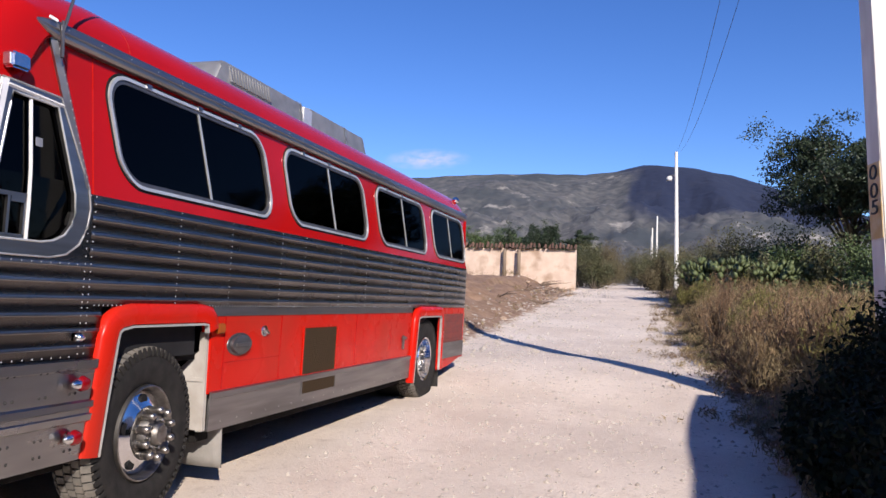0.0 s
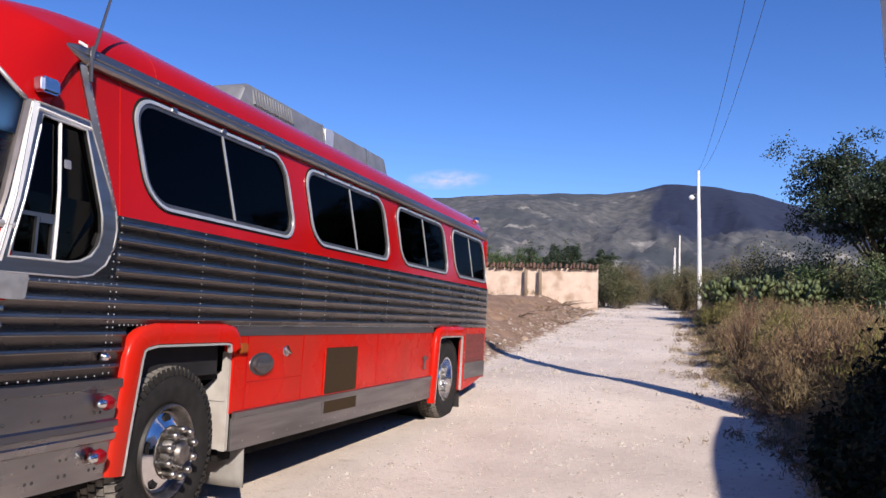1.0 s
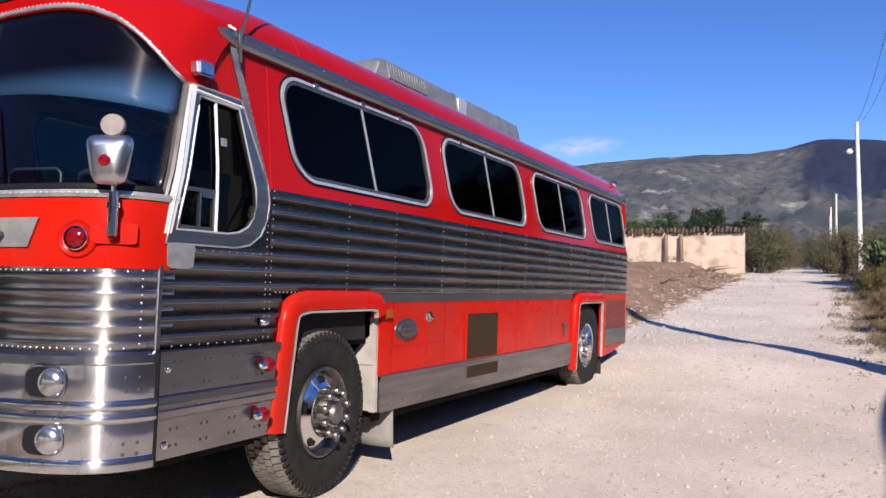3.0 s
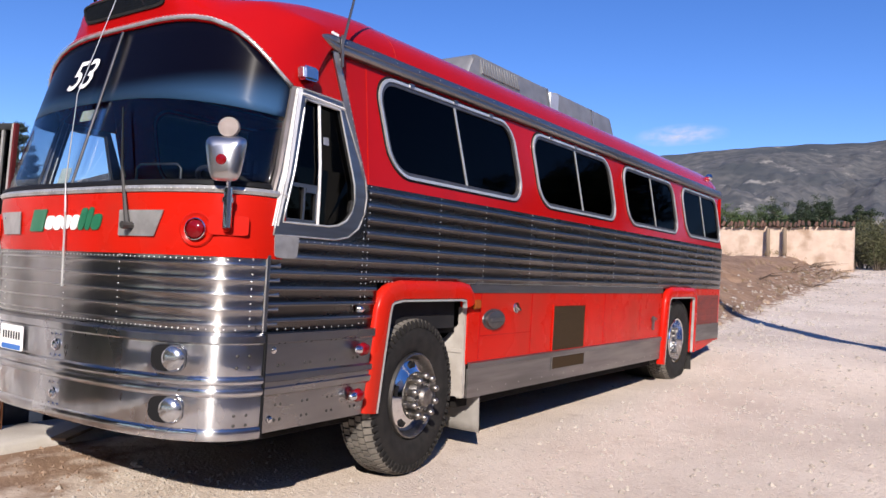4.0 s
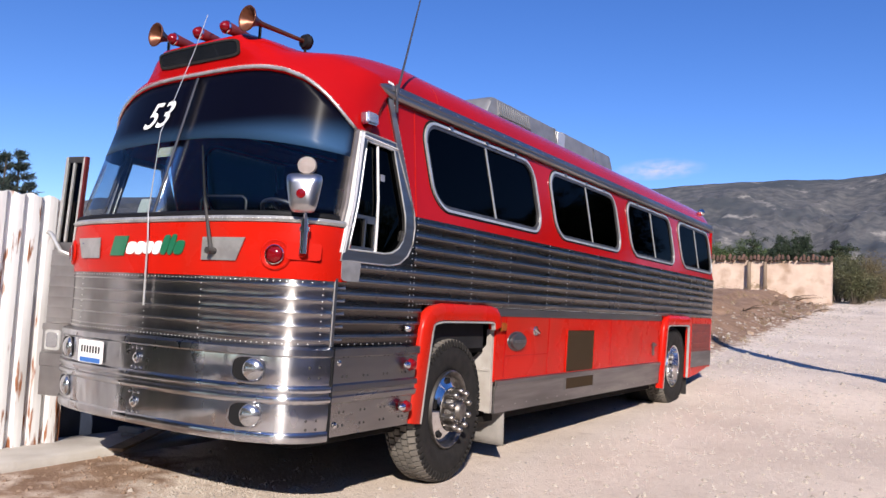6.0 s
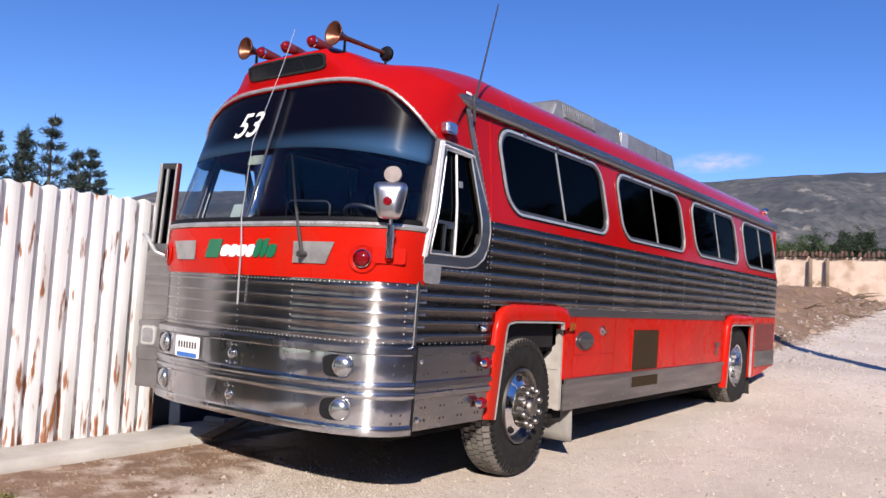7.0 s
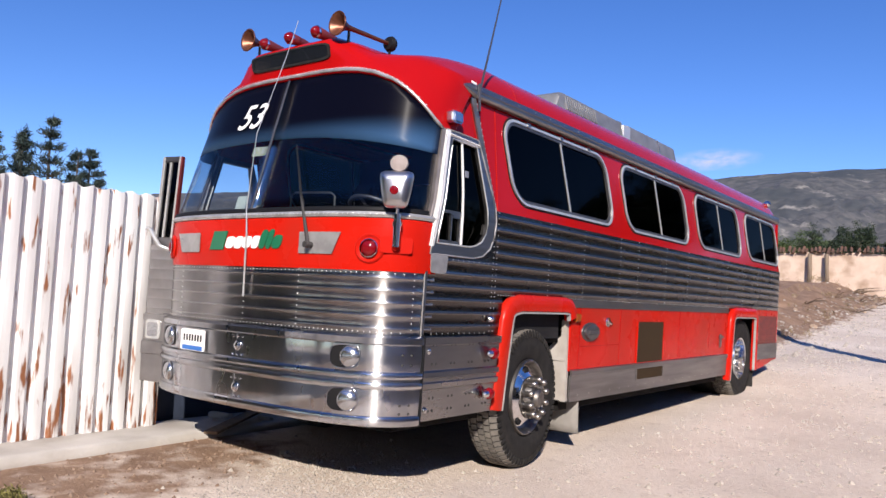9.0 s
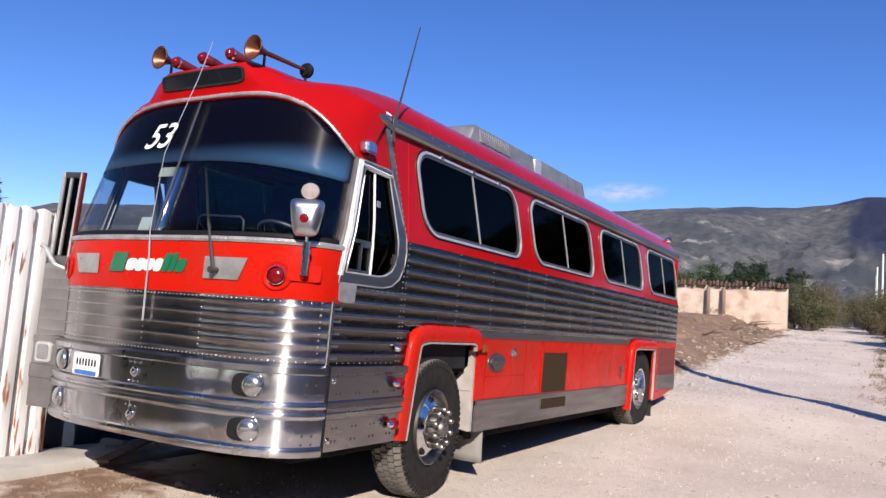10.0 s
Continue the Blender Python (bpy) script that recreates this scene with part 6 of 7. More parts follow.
def scatter_weeds(name, label, n, seed, mat, spot, height, width, lean):
    """Blades and stalks standing on the bank in one mesh."""
    rng = np.random.default_rng(seed)
    cs, ws, hl, hw = [], [], [], []
    while len(cs) < n:
        x, y, h = spot(rng)
        if h <= 0:
            continue
        b = np.array(on_land(x, y))
        for _ in range(int(rng.integers(4, 9))):
            w = np.array((rng.normal(0, lean), rng.normal(0, lean), 1.0))
            hh = h * height * (0.5 + 0.7 * rng.random())
            p = b + np.array((rng.normal(0, 0.06), rng.normal(0, 0.06), 0))
            u = w / np.linalg.norm(w)
            cs.append(p + u * hh * 0.5)
            ws.append(u)
            hl.append(hh * 0.5)
            hw.append(width * (0.6 + 0.8 * rng.random()))
            if rng.random() < 0.75:
                for _ in range(3):
                    q = p + u * hh * (0.35 + 0.65 * rng.random())
                    cs.append(q + rng.normal(0, 0.03, 3))
                    ws.append(rng.normal(0, 1, 3) + (0, 0, 0.6))
                    hl.append(0.02 + 0.03 * rng.random())
                    hw.append(0.004 + 0.005 * rng.random())
    n = len(cs)
    ups = rng.normal(0, 1, (n, 3))
    ob = quads(name, cs, ws, ups, hl, hw, mat)
    return tagged(ob, label, "weeds", kind="stuff")


def bank_spot(rng):
    y = 1.0 + 40 * rng.random() ** 1.7
    x = verge(y) - 0.15 + abs(rng.normal(0, 1)) * (1.1 + 0.10 * y)
    edge = x - verge(y)
    patchy = noise.noise(Vector((x * 0.6, y * 0.6, 7))) * 0.5 + 0.75
    return x, y, max(0.12, smooth01(-0.2, 1.6, edge)) * patchy


def green_spot(rng):
    x, y, h = bank_spot(rng)
    return x + 0.2, y, h if noise.noise(Vector((x * 0.4, y * 0.4, 21))) > 0.0 else 0


def far_left_spot(rng):
    y = 11 + 32 * rng.random()
    x = shoulder(y) - 0.3 - 9 * rng.random()
    return x, y, 0.5 if noise.noise(Vector((x * 0.5, y * 0.5, 3))) > 0.12 else 0


def track_spot(rng):
    y = 6 + 34 * rng.random()
    x = verge(y) - 0.1 - abs(rng.normal(0, 0.35))
    return x, y, 0.25 if noise.noise(Vector((x * 0.9, y * 0.9, 5))) > 0.05 else 0


scatter_weeds("dry_weeds", "tall dry brown weeds covering the bank", 110000, 3, STRAW, bank_spot, 1.05, 0.0035, 0.18)
scatter_weeds("green_weeds", "green leafy weeds growing among the dry ones", 50000, 4, HERB, green_spot, 0.95, 0.005, 0.22)
scatter_weeds("mound_weeds", "sparse dry grass on the dirt mound", 7000, 5, STRAW, far_left_spot, 0.45, 0.004, 0.35)
scatter_weeds("track_edge_weeds", "low weeds along the track's edge", 5000, 6, STRAW, track_spot, 0.45, 0.004, 0.5)

# trees and shrubs
tree("tall leafy green tree on the weedy bank", on_land(9.2, 27.0), 6.3, 3.1, 11, DARK_LEAF, leaves=52000, crowns=26, leaf=0.052)
tree("dark green tree beside the tall one", on_land(11.4, 26.0), 6.2, 2.7, 12, DARK_LEAF, leaves=36000, crowns=18, leaf=0.052)
# The last three stand unseen, added for the coach's side to reflect.
for i, (x, y, h, w) in enumerate(((6.2, 33, 2.6, 2.0), (7.4, 29, 2.6, 1.8), (4.6, 38, 2.2, 1.6), (9.5, 23, 2.8, 1.8), (8.2, 25, 2.4, 1.6), (7.0, 26.3, 1.9, 1.3), (6.3, 26.0, 1.6, 1.0), (9.0, 22, 2.0, 1.2), (12.5, 20, 4.0, 2.4), (11.0, 15, 3.0, 2.0), (12.5, 10, 3.2, 2.2))):
    shrub("dense dusty green shrub on the bank", on_land(x, y), h, w, 30 + i, LEAF if i % 2 else SHRUB, 9000, 0.055, "shrub", "shrubs on the bank")
STALK = leaf_material("reddish_dry_stalks", (0.150, 0.092, 0.052), (0.215, 0.145, 0.085), 0.85)
GOLD = leaf_material("yellow_green_weeds", (0.115, 0.105, 0.030), (0.160, 0.140, 0.045), 0.8)
rng = np.random.default_rng(77)
for i in range(34):
    y = 7.5 + 24 * rng.random()
    x = verge(y) + 0.35 + (0.6 + 0.14 * y) * rng.random()
    shrub(("reddish dry weed clump on the bank", "yellow-green weed clump on the bank", "brown dry weed clump on the bank")[i % 3], on_land(x, y), 0.75 + 0.6 * rng.random(), 0.4 + 0.35 * rng.random(), 200 + i, (STALK, GOLD, STRAW)[i % 3], 3400, 0.05, "weed_clump", "weed clumps on the bank", 1.6, 0.10)
# Shrubs in the shaded strip, with that shade painted into their leaves.
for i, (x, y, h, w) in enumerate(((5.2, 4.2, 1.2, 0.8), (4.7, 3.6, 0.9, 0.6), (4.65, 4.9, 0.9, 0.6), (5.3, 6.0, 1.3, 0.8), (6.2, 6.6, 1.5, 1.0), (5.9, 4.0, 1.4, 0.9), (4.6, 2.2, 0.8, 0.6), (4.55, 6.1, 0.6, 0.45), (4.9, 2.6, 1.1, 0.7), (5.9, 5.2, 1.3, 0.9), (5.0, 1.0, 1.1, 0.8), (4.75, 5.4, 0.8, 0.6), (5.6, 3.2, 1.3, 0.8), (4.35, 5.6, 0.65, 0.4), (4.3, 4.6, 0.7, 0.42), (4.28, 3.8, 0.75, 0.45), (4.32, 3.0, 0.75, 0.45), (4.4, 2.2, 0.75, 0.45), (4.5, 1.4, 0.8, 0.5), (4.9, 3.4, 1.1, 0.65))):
    shrub("low leafy shrub, its leaves coloured dark for the house's shade", on_land(x, y), h, w, 140 + i, SHADE_LEAF, 7500, 0.036, "shrub", "shrubs in the shade")
for i, (x, y, s) in enumerate(((4.7, 28, 1.9), (5.5, 27, 1.9), (6.2, 25.6, 1.8), (9.3, 20.0, 1.5), (8.6, 18.8, 1.4), (7.3, 24.6, 1.7))):
    nopal("pale green prickly pear cactus among the weeds", on_land(x, y), s, 50 + i)
for i, (x, y, h, w) in enumerate(((-1.2, 45.5, 2.6, 1.3), (-1.3, 48.5, 2.4, 1.2), (-2.4, 50, 3.0, 1.6), (2.6, 44.5, 1.9, 1.1), (2.5, 48, 2.4, 1.2), (3.4, 48, 2.4, 1.6), (0.6, 64, 3.2, 2.2), (-1.6, 58, 3.4, 2.2), (3.4, 60, 3.0, 2.4), (6.0, 58, 3.2, 2.4), (-3.5, 66, 3.6, 2.6), (1.2, 80, 3.2, 3.0), (6.0, 84, 3.6, 3.4), (-3.0, 86, 3.4, 3.4), (9.5, 66, 3.6, 3.0), (13, 72, 3.8, 3.4))):
    shrub("scrubby bush near the end of the track", on_land(x, y), h, w, 70 + i, (SHRUB, SCRUB)[i % 2], 14000, 0.045, "bush", "bushes past the end of the track")
for i, (x, y, h, w) in enumerate(((-7.2, 58, 4.4, 2.6), (-10.5, 60, 3.8, 2.8), (-4.6, 60, 4.6, 2.2), (-14.5, 62, 3.6, 2.8), (-19.5, 64, 3.8, 3.2), (-25, 66, 4.2, 3.4))):
    tree("green tree behind the old wall", on_land(x, y, -0.3), h, w, 90 + i, LEAF if i % 2 else DARK_LEAF, 22000, 0.10, 0.055, "tree", "tree", "trees behind the old wall", 14)
for i, (x, y, h) in enumerate(((-21.0, 6.45, 5.3), (-21.2, 7.35, 5.55), (-21.0, 8.1, 6.1), (-21.0, 8.9, 5.15), (-21.1, 9.45, 5.35), (-20.8, 5.6, 5.0), (-22.0, 7.75, 5.4), (-22.6, 10.6, 4.6))):
    conifer("young dark green pine standing behind the fence", (x, y, 0.0), h, 110 + i)

for i, (x, y, h, w) in enumerate(((-6.2, -6.0, 5.5, 2.2), (-9.5, -4.5, 5.5, 2.3), (-4.6, -9.5, 6.0, 2.6), (-9.0, -9.0, 7.0, 3.0), (-0.8, -11.0, 6.0, 2.6), (-8, -16, 6.5, 3.4), (-2.5, -15, 6.5, 3.4), (2.0, -14.5, 6.0, 3.0), (-14, -15, 6.5, 3.4), (4.5, -13.5, 5.5, 2.8), (-5, -18, 8.5, 3.6), (0.0, -19, 8.5, 3.6))):
    tree("leafy tree by the track behind the walker", on_land(x, y, -0.2), h, w, 130 + i, LEAF, 6500 if i > 4 else 11000, 0.10, 0.15, "tree", "tree", "trees behind the walker", 12)

# Unseen shrubs added so the coach's front has something dark to reflect.
for i, (x, y, h, w) in enumerate(((-3.9, -1.9, 2.0, 0.7), (-4.3, -2.8, 2.1, 0.9), (-4.7, -3.6, 2.1, 0.9), (-5.3, -2.3, 2.2, 1.0), (-5.8, -3.4, 2.2, 1.1), (-4.9, -1.4, 2.0, 0.9), (-6.4, -4.6, 2.3, 1.1))):
    shrub("unseen dark shrub added past the fence for the coach's reflections", on_land(x, y, -0.05), h, w, 460 + i, DARK_LEAF, 9000, 0.06, "shrub", "hedge past the fence", 0.3, 0.6)

# loose stones
rng = np.random.default_rng(9)
verts, faces = [], []
SHAPE = [(1, 0, 0), (0.3, 0.9, 0), (-0.8, 0.55, 0), (-0.7, -0.6, 0), (0.4, -0.85, 0), (0.1, 0.1, 0.75)]
for k in range(19000):
    near = k < 15000
    if near:
        x, y = rng.uniform(-4.2, 4.4), rng.uniform(-2.0, 14)
    else:
        y = rng.uniform(9, 42)
        x = shoulder(y) + rng.normal(-0.4, 0.9) if k % 2 else rng.uniform(shoulder(y), verge(y))
    r = 0.005 + 0.026 * rng.random() ** 3.8 + (0.03 * rng.random() ** 4 if not near else 0)
    if not near and k % 2:
        r *= 1.8
    if near and (earth_at(x, y) > 0.25 or (-2.5 < x < 0 and 0.2 < y < 9.4)) and k % 12:
        continue
    z = land(x, y)
    a = rng.uniform(0, 6.28)
    i0 = len(verts)
    for sx, sy, sz in SHAPE:
        q = r * (0.8 + 0.5 * rng.random())
        verts.append((x + q * (sx * math.cos(a) - sy * math.sin(a)), y + q * (sx * math.sin(a) + sy * math.cos(a)), z + q * sz - 0.002))
    faces += [(i0 + j, i0 + (j + 1) % 5, i0 + 5) for j in range(5)]
tagged(mesh_object("loose_stones", verts, faces, STONE), "pale loose stones scattered over the track", "stones", kind="stuff")

# finer gravel thickest along the edge of the bare dirt
rng = np.random.default_rng(83)
verts, faces = [], []
for k in range(19000):
    x, y = rng.uniform(-1.6, 1.4), rng.uniform(-1.6, 1.7)
    u = x + 1.28 + 0.32 * min(y, 0.9)
    if rng.random() > smooth01(-0.05, 0.35, u) * (1 - smooth01(0.7, 2.0, u)) * (1 - 0.9 * smooth01(0.7, 1.05, y)):
        continue
    r = 0.004 + 0.017 * rng.random() ** 3.2
    i0 = len(verts)
    a = rng.uniform(0, 6.28)
    z = land(x, y)
    for sx, sy, sz in SHAPE:
        q = r * (0.7 + 0.6 * rng.random())
        verts.append((x + q * (sx * math.cos(a) - sy * math.sin(a)), y + q * (sx * math.sin(a) + sy * math.cos(a)), z + q * sz - 0.001))
    faces += [(i0 + j, i0 + (j + 1) % 5, i0 + 5) for j in range(5)]
tagged(mesh_object("gravel", verts, faces, STONE), "fine pale gravel along the edge of the dirt", "gravel", kind="stuff")

# clods of earth on the dirt beside the concrete strip
rng = np.random.default_rng(19)
verts, faces = [], []
for k in range(2600):
    x, y = rng.uniform(-3.0, -0.6), rng.uniform(-2.4, 0.9)
    if earth_at(x, y) < 0.2:
        continue
    r = 0.004 + 0.020 * rng.random() ** 3
    i0 = len(verts)
    a = rng.uniform(0, 6.28)
    for sx, sy, sz in SHAPE:
        q = r * (0.7 + 0.6 * rng.random())
        verts.append((x + q * (sx * math.cos(a) - sy * math.sin(a)), y + q * (sx * math.sin(a) + sy * math.cos(a)), land(x, y) + q * sz - 0.002))
    faces += [(i0 + j, i0 + (j + 1) % 5, i0 + 5) for j in range(5)]
tagged(mesh_object("earth_clods", verts, faces, CLOD), "small brown clods lying on the bare dirt", "earth", kind="stuff")

# stones at the edge of the dirt in front of the bumper
rng = np.random.default_rng(57)
for x, y, r in ((-1.565, 0.81, 0.040), (-1.50, 0.78, 0.030), (-1.62, 0.87, 0.026)):
    bm = bmesh.new()
    bmesh.ops.create_icosphere(bm, subdivisions=2, radius=r)
    for v in bm.verts:
        v.co *= 0.82 + 0.3 * rng.random()
        v.co.z *= 0.6
    rock = part("stone", bm, STONE, None)
    rock.location = on_land(x, y, 0.25 * r)
    tagged(rock, "small rough stone on the dirt before the bumper", "stone", "stones before the bumper")

# a torn scrap of orange stuff trodden into the gravel
bm = bmesh.new()
ring = [(0.050, 0.0), (0.036, 0.020), (0.010, 0.014), (-0.014, 0.027), (-0.045, 0.016), (-0.052, -0.010), (-0.020, -0.024), (0.018, -0.018), (0.040, -0.024)]
low = [bm.verts.new((a, b, -0.004)) for a, b in ring]
high = [bm.verts.new((0.86 * a, 0.86 * b, 0.006 + 0.006 * rng.random())) for a, b in ring]
crown = bm.verts.new((0.004, 0.002, 0.016))
for i in range(len(ring)):
    j = (i + 1) % len(ring)
    bm.faces.new((low[i], low[j], high[j], high[i]))
    bm.faces.new((high[i], high[j], crown))
bm.faces.new(low[::-1])
scrap = part("scrap", bm, material("faded_orange_scrap", (0.72, 0.20, 0.08), 0.7, second=(0.60, 0.34, 0.22), scale=40), None)
scrap.matrix_world = Matrix.Translation(on_land(-0.221, -0.071, 0.002)) @ pose(0, 0, 0, rz=20) @ Matrix.Diagonal((1.15, 1.5, 1.9, 1))
tagged(scrap, "torn faded orange scrap trodden into the gravel", "litter")

# rubble and dead branches on the dirt mound
rng = np.random.default_rng(31)
for k in range(90):
    y = 10.5 + 28.5 * rng.random() ** 0.45
    x = shoulder(y) - 0.1 - abs(rng.normal(0, 1.3))
    r = 0.035 + 0.085 * rng.random() ** 2
    bm = bmesh.new()
    bmesh.ops.create_icosphere(bm, subdivisions=1, radius=r)
    for v in bm.verts:
        v.co *= 0.75 + 0.5 * rng.random()
        v.co.z *= 0.7
    rock = part("rubble_stone", bm, RUBBLE, None)
    rock.location = on_land(x, y, 0.2 * r)
    tagged(rock, "rough pale rubble stone lying on the mound", "stone", "rubble on the mound")
for k in range(18):
    y = 13 + 25 * rng.random() ** 0.4
    x = shoulder(y) - 0.4 - 1.8 * rng.random()
    a = rng.uniform(0, math.tau)
    limb = thing("dead_branch", "dry dark dead branch lying on the mound", "branch", "dead branches on the mound", on_land(x, y))
    for j in range(6):
        w = Vector((math.cos(a + rng.normal(0, 0.7)), math.sin(a + rng.normal(0, 0.7)), 0.04 + 0.16 * rng.random()))
        ln = 0.6 + 0.8 * rng.random()
        bm = bmesh.new()
        tube(bm, [(0, 0, -0.03), w * ln * 0.5 + Vector((0, 0, 0.06)), w * ln], [0.016, 0.011, 0.005], 5)
        part("twig", bm, TIMBER, limb)

# ruined wall with clay tiles
wall = thing("old_wall", "crumbling plastered wall topped with old clay tiles", "wall", place=(0, 40, 0))
tagged(wall, kind="structure")
WX0, WX1, WZ0, WZ1 = -26.0, -1.75, 2.2, 4.42
n = 60
top = [WZ1 + 0.10 * noise.noise(Vector((i * 0.35, 2, 0))) - (0.30 if 0.55 > i / n > 0.48 else 0) for i in range(n + 1)]
verts = []
for i in range(n + 1):
    x = WX0 + (WX1 - WX0) * i / n
    for dy in (0.0, 0.45):
        verts += [(x, dy + 0.03 * noise.noise(Vector((i, dy, 0))), WZ0 - 0.8), (x, dy + 0.04 * noise.noise(Vector((i, dy, 5))), top[i])]
faces = []
for i in range(n):
    a, b = 4 * i, 4 * (i + 1)
    faces += [(a, b, b + 1, a + 1), (a + 2, a + 3, b + 3, b + 2), (a + 1, b + 1, b + 3, a + 3)]
faces += [(0, 1, 3, 2), (4 * n, 4 * n + 2, 4 * n + 3, 4 * n + 1)]
mesh_object("masonry", verts, faces, PLASTER, wall)
rng = random.Random(8)
bm = bmesh.new()
for k in range(10):
    a0, a1 = math.pi * k / 10, math.pi * (k + 1) / 10
    vs = [bm.verts.new((0.085 * math.cos(a), y, 0.085 * math.sin(a) * s)) for a in (a0, a1) for y, s in ((-0.12, 1.0), (0.55, 1.0))]
    bm.faces.new((vs[0], vs[1], vs[3], vs[2]))
    vs = [bm.verts.new((0.07 * math.cos(a), y, 0.07 * math.sin(a))) for a in (a0, a1) for y in (-0.12, 0.55)]
    bm.faces.new((vs[2], vs[3], vs[1], vs[0]))
tile_mesh = bpy.data.meshes.new("tile")
bm.to_mesh(tile_mesh)
bm.free()
tile_mesh.materials.append(CLAY)
x = -8.2
while x < WX1 - 0.05:
    t = new("tile", tile_mesh)
    t.parent = wall
    t.matrix_local = pose(x, -0.12, WZ1 - 0.02 + rng.uniform(-0.03, 0.06), rng.uniform(24, 44), rng.uniform(-12, 12), rng.uniform(-8, 8)) @ Matrix.Diagonal((0.95, 0.72, rng.uniform(1.1, 1.8), 1))
    x += rng.choice((0.17, 0.19, 0.22, 0.28))
for x in (-5.65, -4.85):
    bm = bmesh.new()
    tube(bm, [(0, -0.12, -0.6), (0.02, -0.14, 1.0), (0.0, -0.1, 2.05)], [0.11, 0.10, 0.09], 8)
    p = part("timber_post", bm, TIMBER, None, smooth=True)
    p.location = (x, 39.8, 2.3)
    tagged(p, "weathered timber post leaning on the old wall", "post", "posts against the old wall")

# utility poles and wires
def utility_pole(label, place, height, r0, r1, lean=(0, 0)):
    root = thing("utility_pole", label, "pole", "utility poles along the track", place)
    bm = bmesh.new()
    sides = 4 if r0 > 0.16 else 8
    tube(bm, [(0, 0, -0.5), (lean[0] * 0.5, lean[1] * 0.5, height * 0.5), (lean[0], lean[1], height)], [r0, (r0 + r1) / 2, r1], sides)
    if sides == 4:
        bm.transform(pose(0, 0, 0, 0, 0, -35))
        bmesh.ops.bevel(bm, geom=[g for g in bm.edges if abs((g.verts[0].co - g.verts[1].co).normalized().z) > 0.9], offset=0.025, segments=2, affect="EDGES")
    part("shaft", bm, POLE_PAINT, root, angle=30)
    return root


near_pole = utility_pole("concrete utility pole with a painted number, standing in weeds", on_land(5.275, 6.6), 8.6, 0.235, 0.165, (-0.46, -0.19))
FACE = Vector((math.cos(radians(190)), math.sin(radians(190)), 0))
bm = bmesh.new()
patch(bm, lambda a, z, l: Vector((-0.052 * (z + 0.5), 0.0, z)) + FACE * ((0.235 - 0.0073 * (z + 0.5)) * 0.7071 + 0.010 + l) + Vector((0.174, -0.985, 0)) * a, [-0.135, 0.135], [1.80, 2.2, 2.58], 0.006)
part("painted_band", bm, OCHRE, near_pole, "faded ochre painted band")
for k, digit in enumerate("005"):
    text = bpy.data.curves.new("digit", "FONT")
    text.body, text.size, text.extrude, text.align_x = digit, 0.22, 0.003, "CENTER"
    carrier = bpy.data.objects.new("digit", text)
    me = bpy.data.meshes.new_from_object(carrier)
    bpy.data.objects.remove(carrier)
    me.materials.append(INK)
    d = new("digit", me)
    d.parent = near_pole
    z = (2.41, 2.22, 2.05)[k]
    d.matrix_local = Matrix.Translation(Vector((-0.052 * (z + 0.57), 0.0, z)) + FACE * ((0.235 - 0.0073 * (z + 0.5)) * 0.7071 + 0.016)) @ pose(0, 0, 0, 90, 0, -80) @ Matrix.Diagonal((1.75, 1, 1, 1))
far_pole = utility_pole("slender white utility pole with a lamp near its top", on_land(3.60, 43.0), 7.9, 0.135, 0.08, (-0.15, 0.0))
bm = bmesh.new()
tube(bm, [(-0.1, 0, 6.5), (-0.35, 0, 6.55), (-0.5, 0, 6.5)], 0.03, 6)
lamp_arm = part("lamp_arm", bm, ALLOY, far_pole)
bm = bmesh.new()
turned(bm, [(-0.15, 0.0), (-0.13, 0.10), (0.0, 0.17), (0.12, 0.13), (0.15, 0.0)], pose(-0.5, 0, 6.36, 0, 90, 0), 12)
part("lamp_globe", bm, POLE_PAINT, far_pole, "pale lamp head", smooth=True)
for x, y, h in ((2.0, 92, 8.0), (1.2, 110, 8.0), (0.8, 128, 8.0)):
    utility_pole("distant white utility pole by the track", on_land(x, y), h, 0.13, 0.09)
WIRE = material("wire", (0.05, 0.05, 0.055), 0.6)
for dx, dx2, dz in ((-0.75, -0.35, 0.0), (-0.25, -0.05, 0.15)):
    a, b = Vector((5.0 + dx, 6.6, land(5.16, 6.6) + 8.6 + dz)), Vector((3.7 + dx2, 43, land(3.75, 43) + 7.7 + dz))
    pts = [a.lerp(b, k / 16) - Vector((0, 0, 1.1 * 4 * (k / 16) * (1 - k / 16))) for k in range(17)]
    bm = bmesh.new()
    tube(bm, pts, 0.007, 5)
    w = part("overhead_wire", bm, WIRE, None)
    tagged(w, "thin dark overhead wire between the utility poles", "wire", "overhead wires")

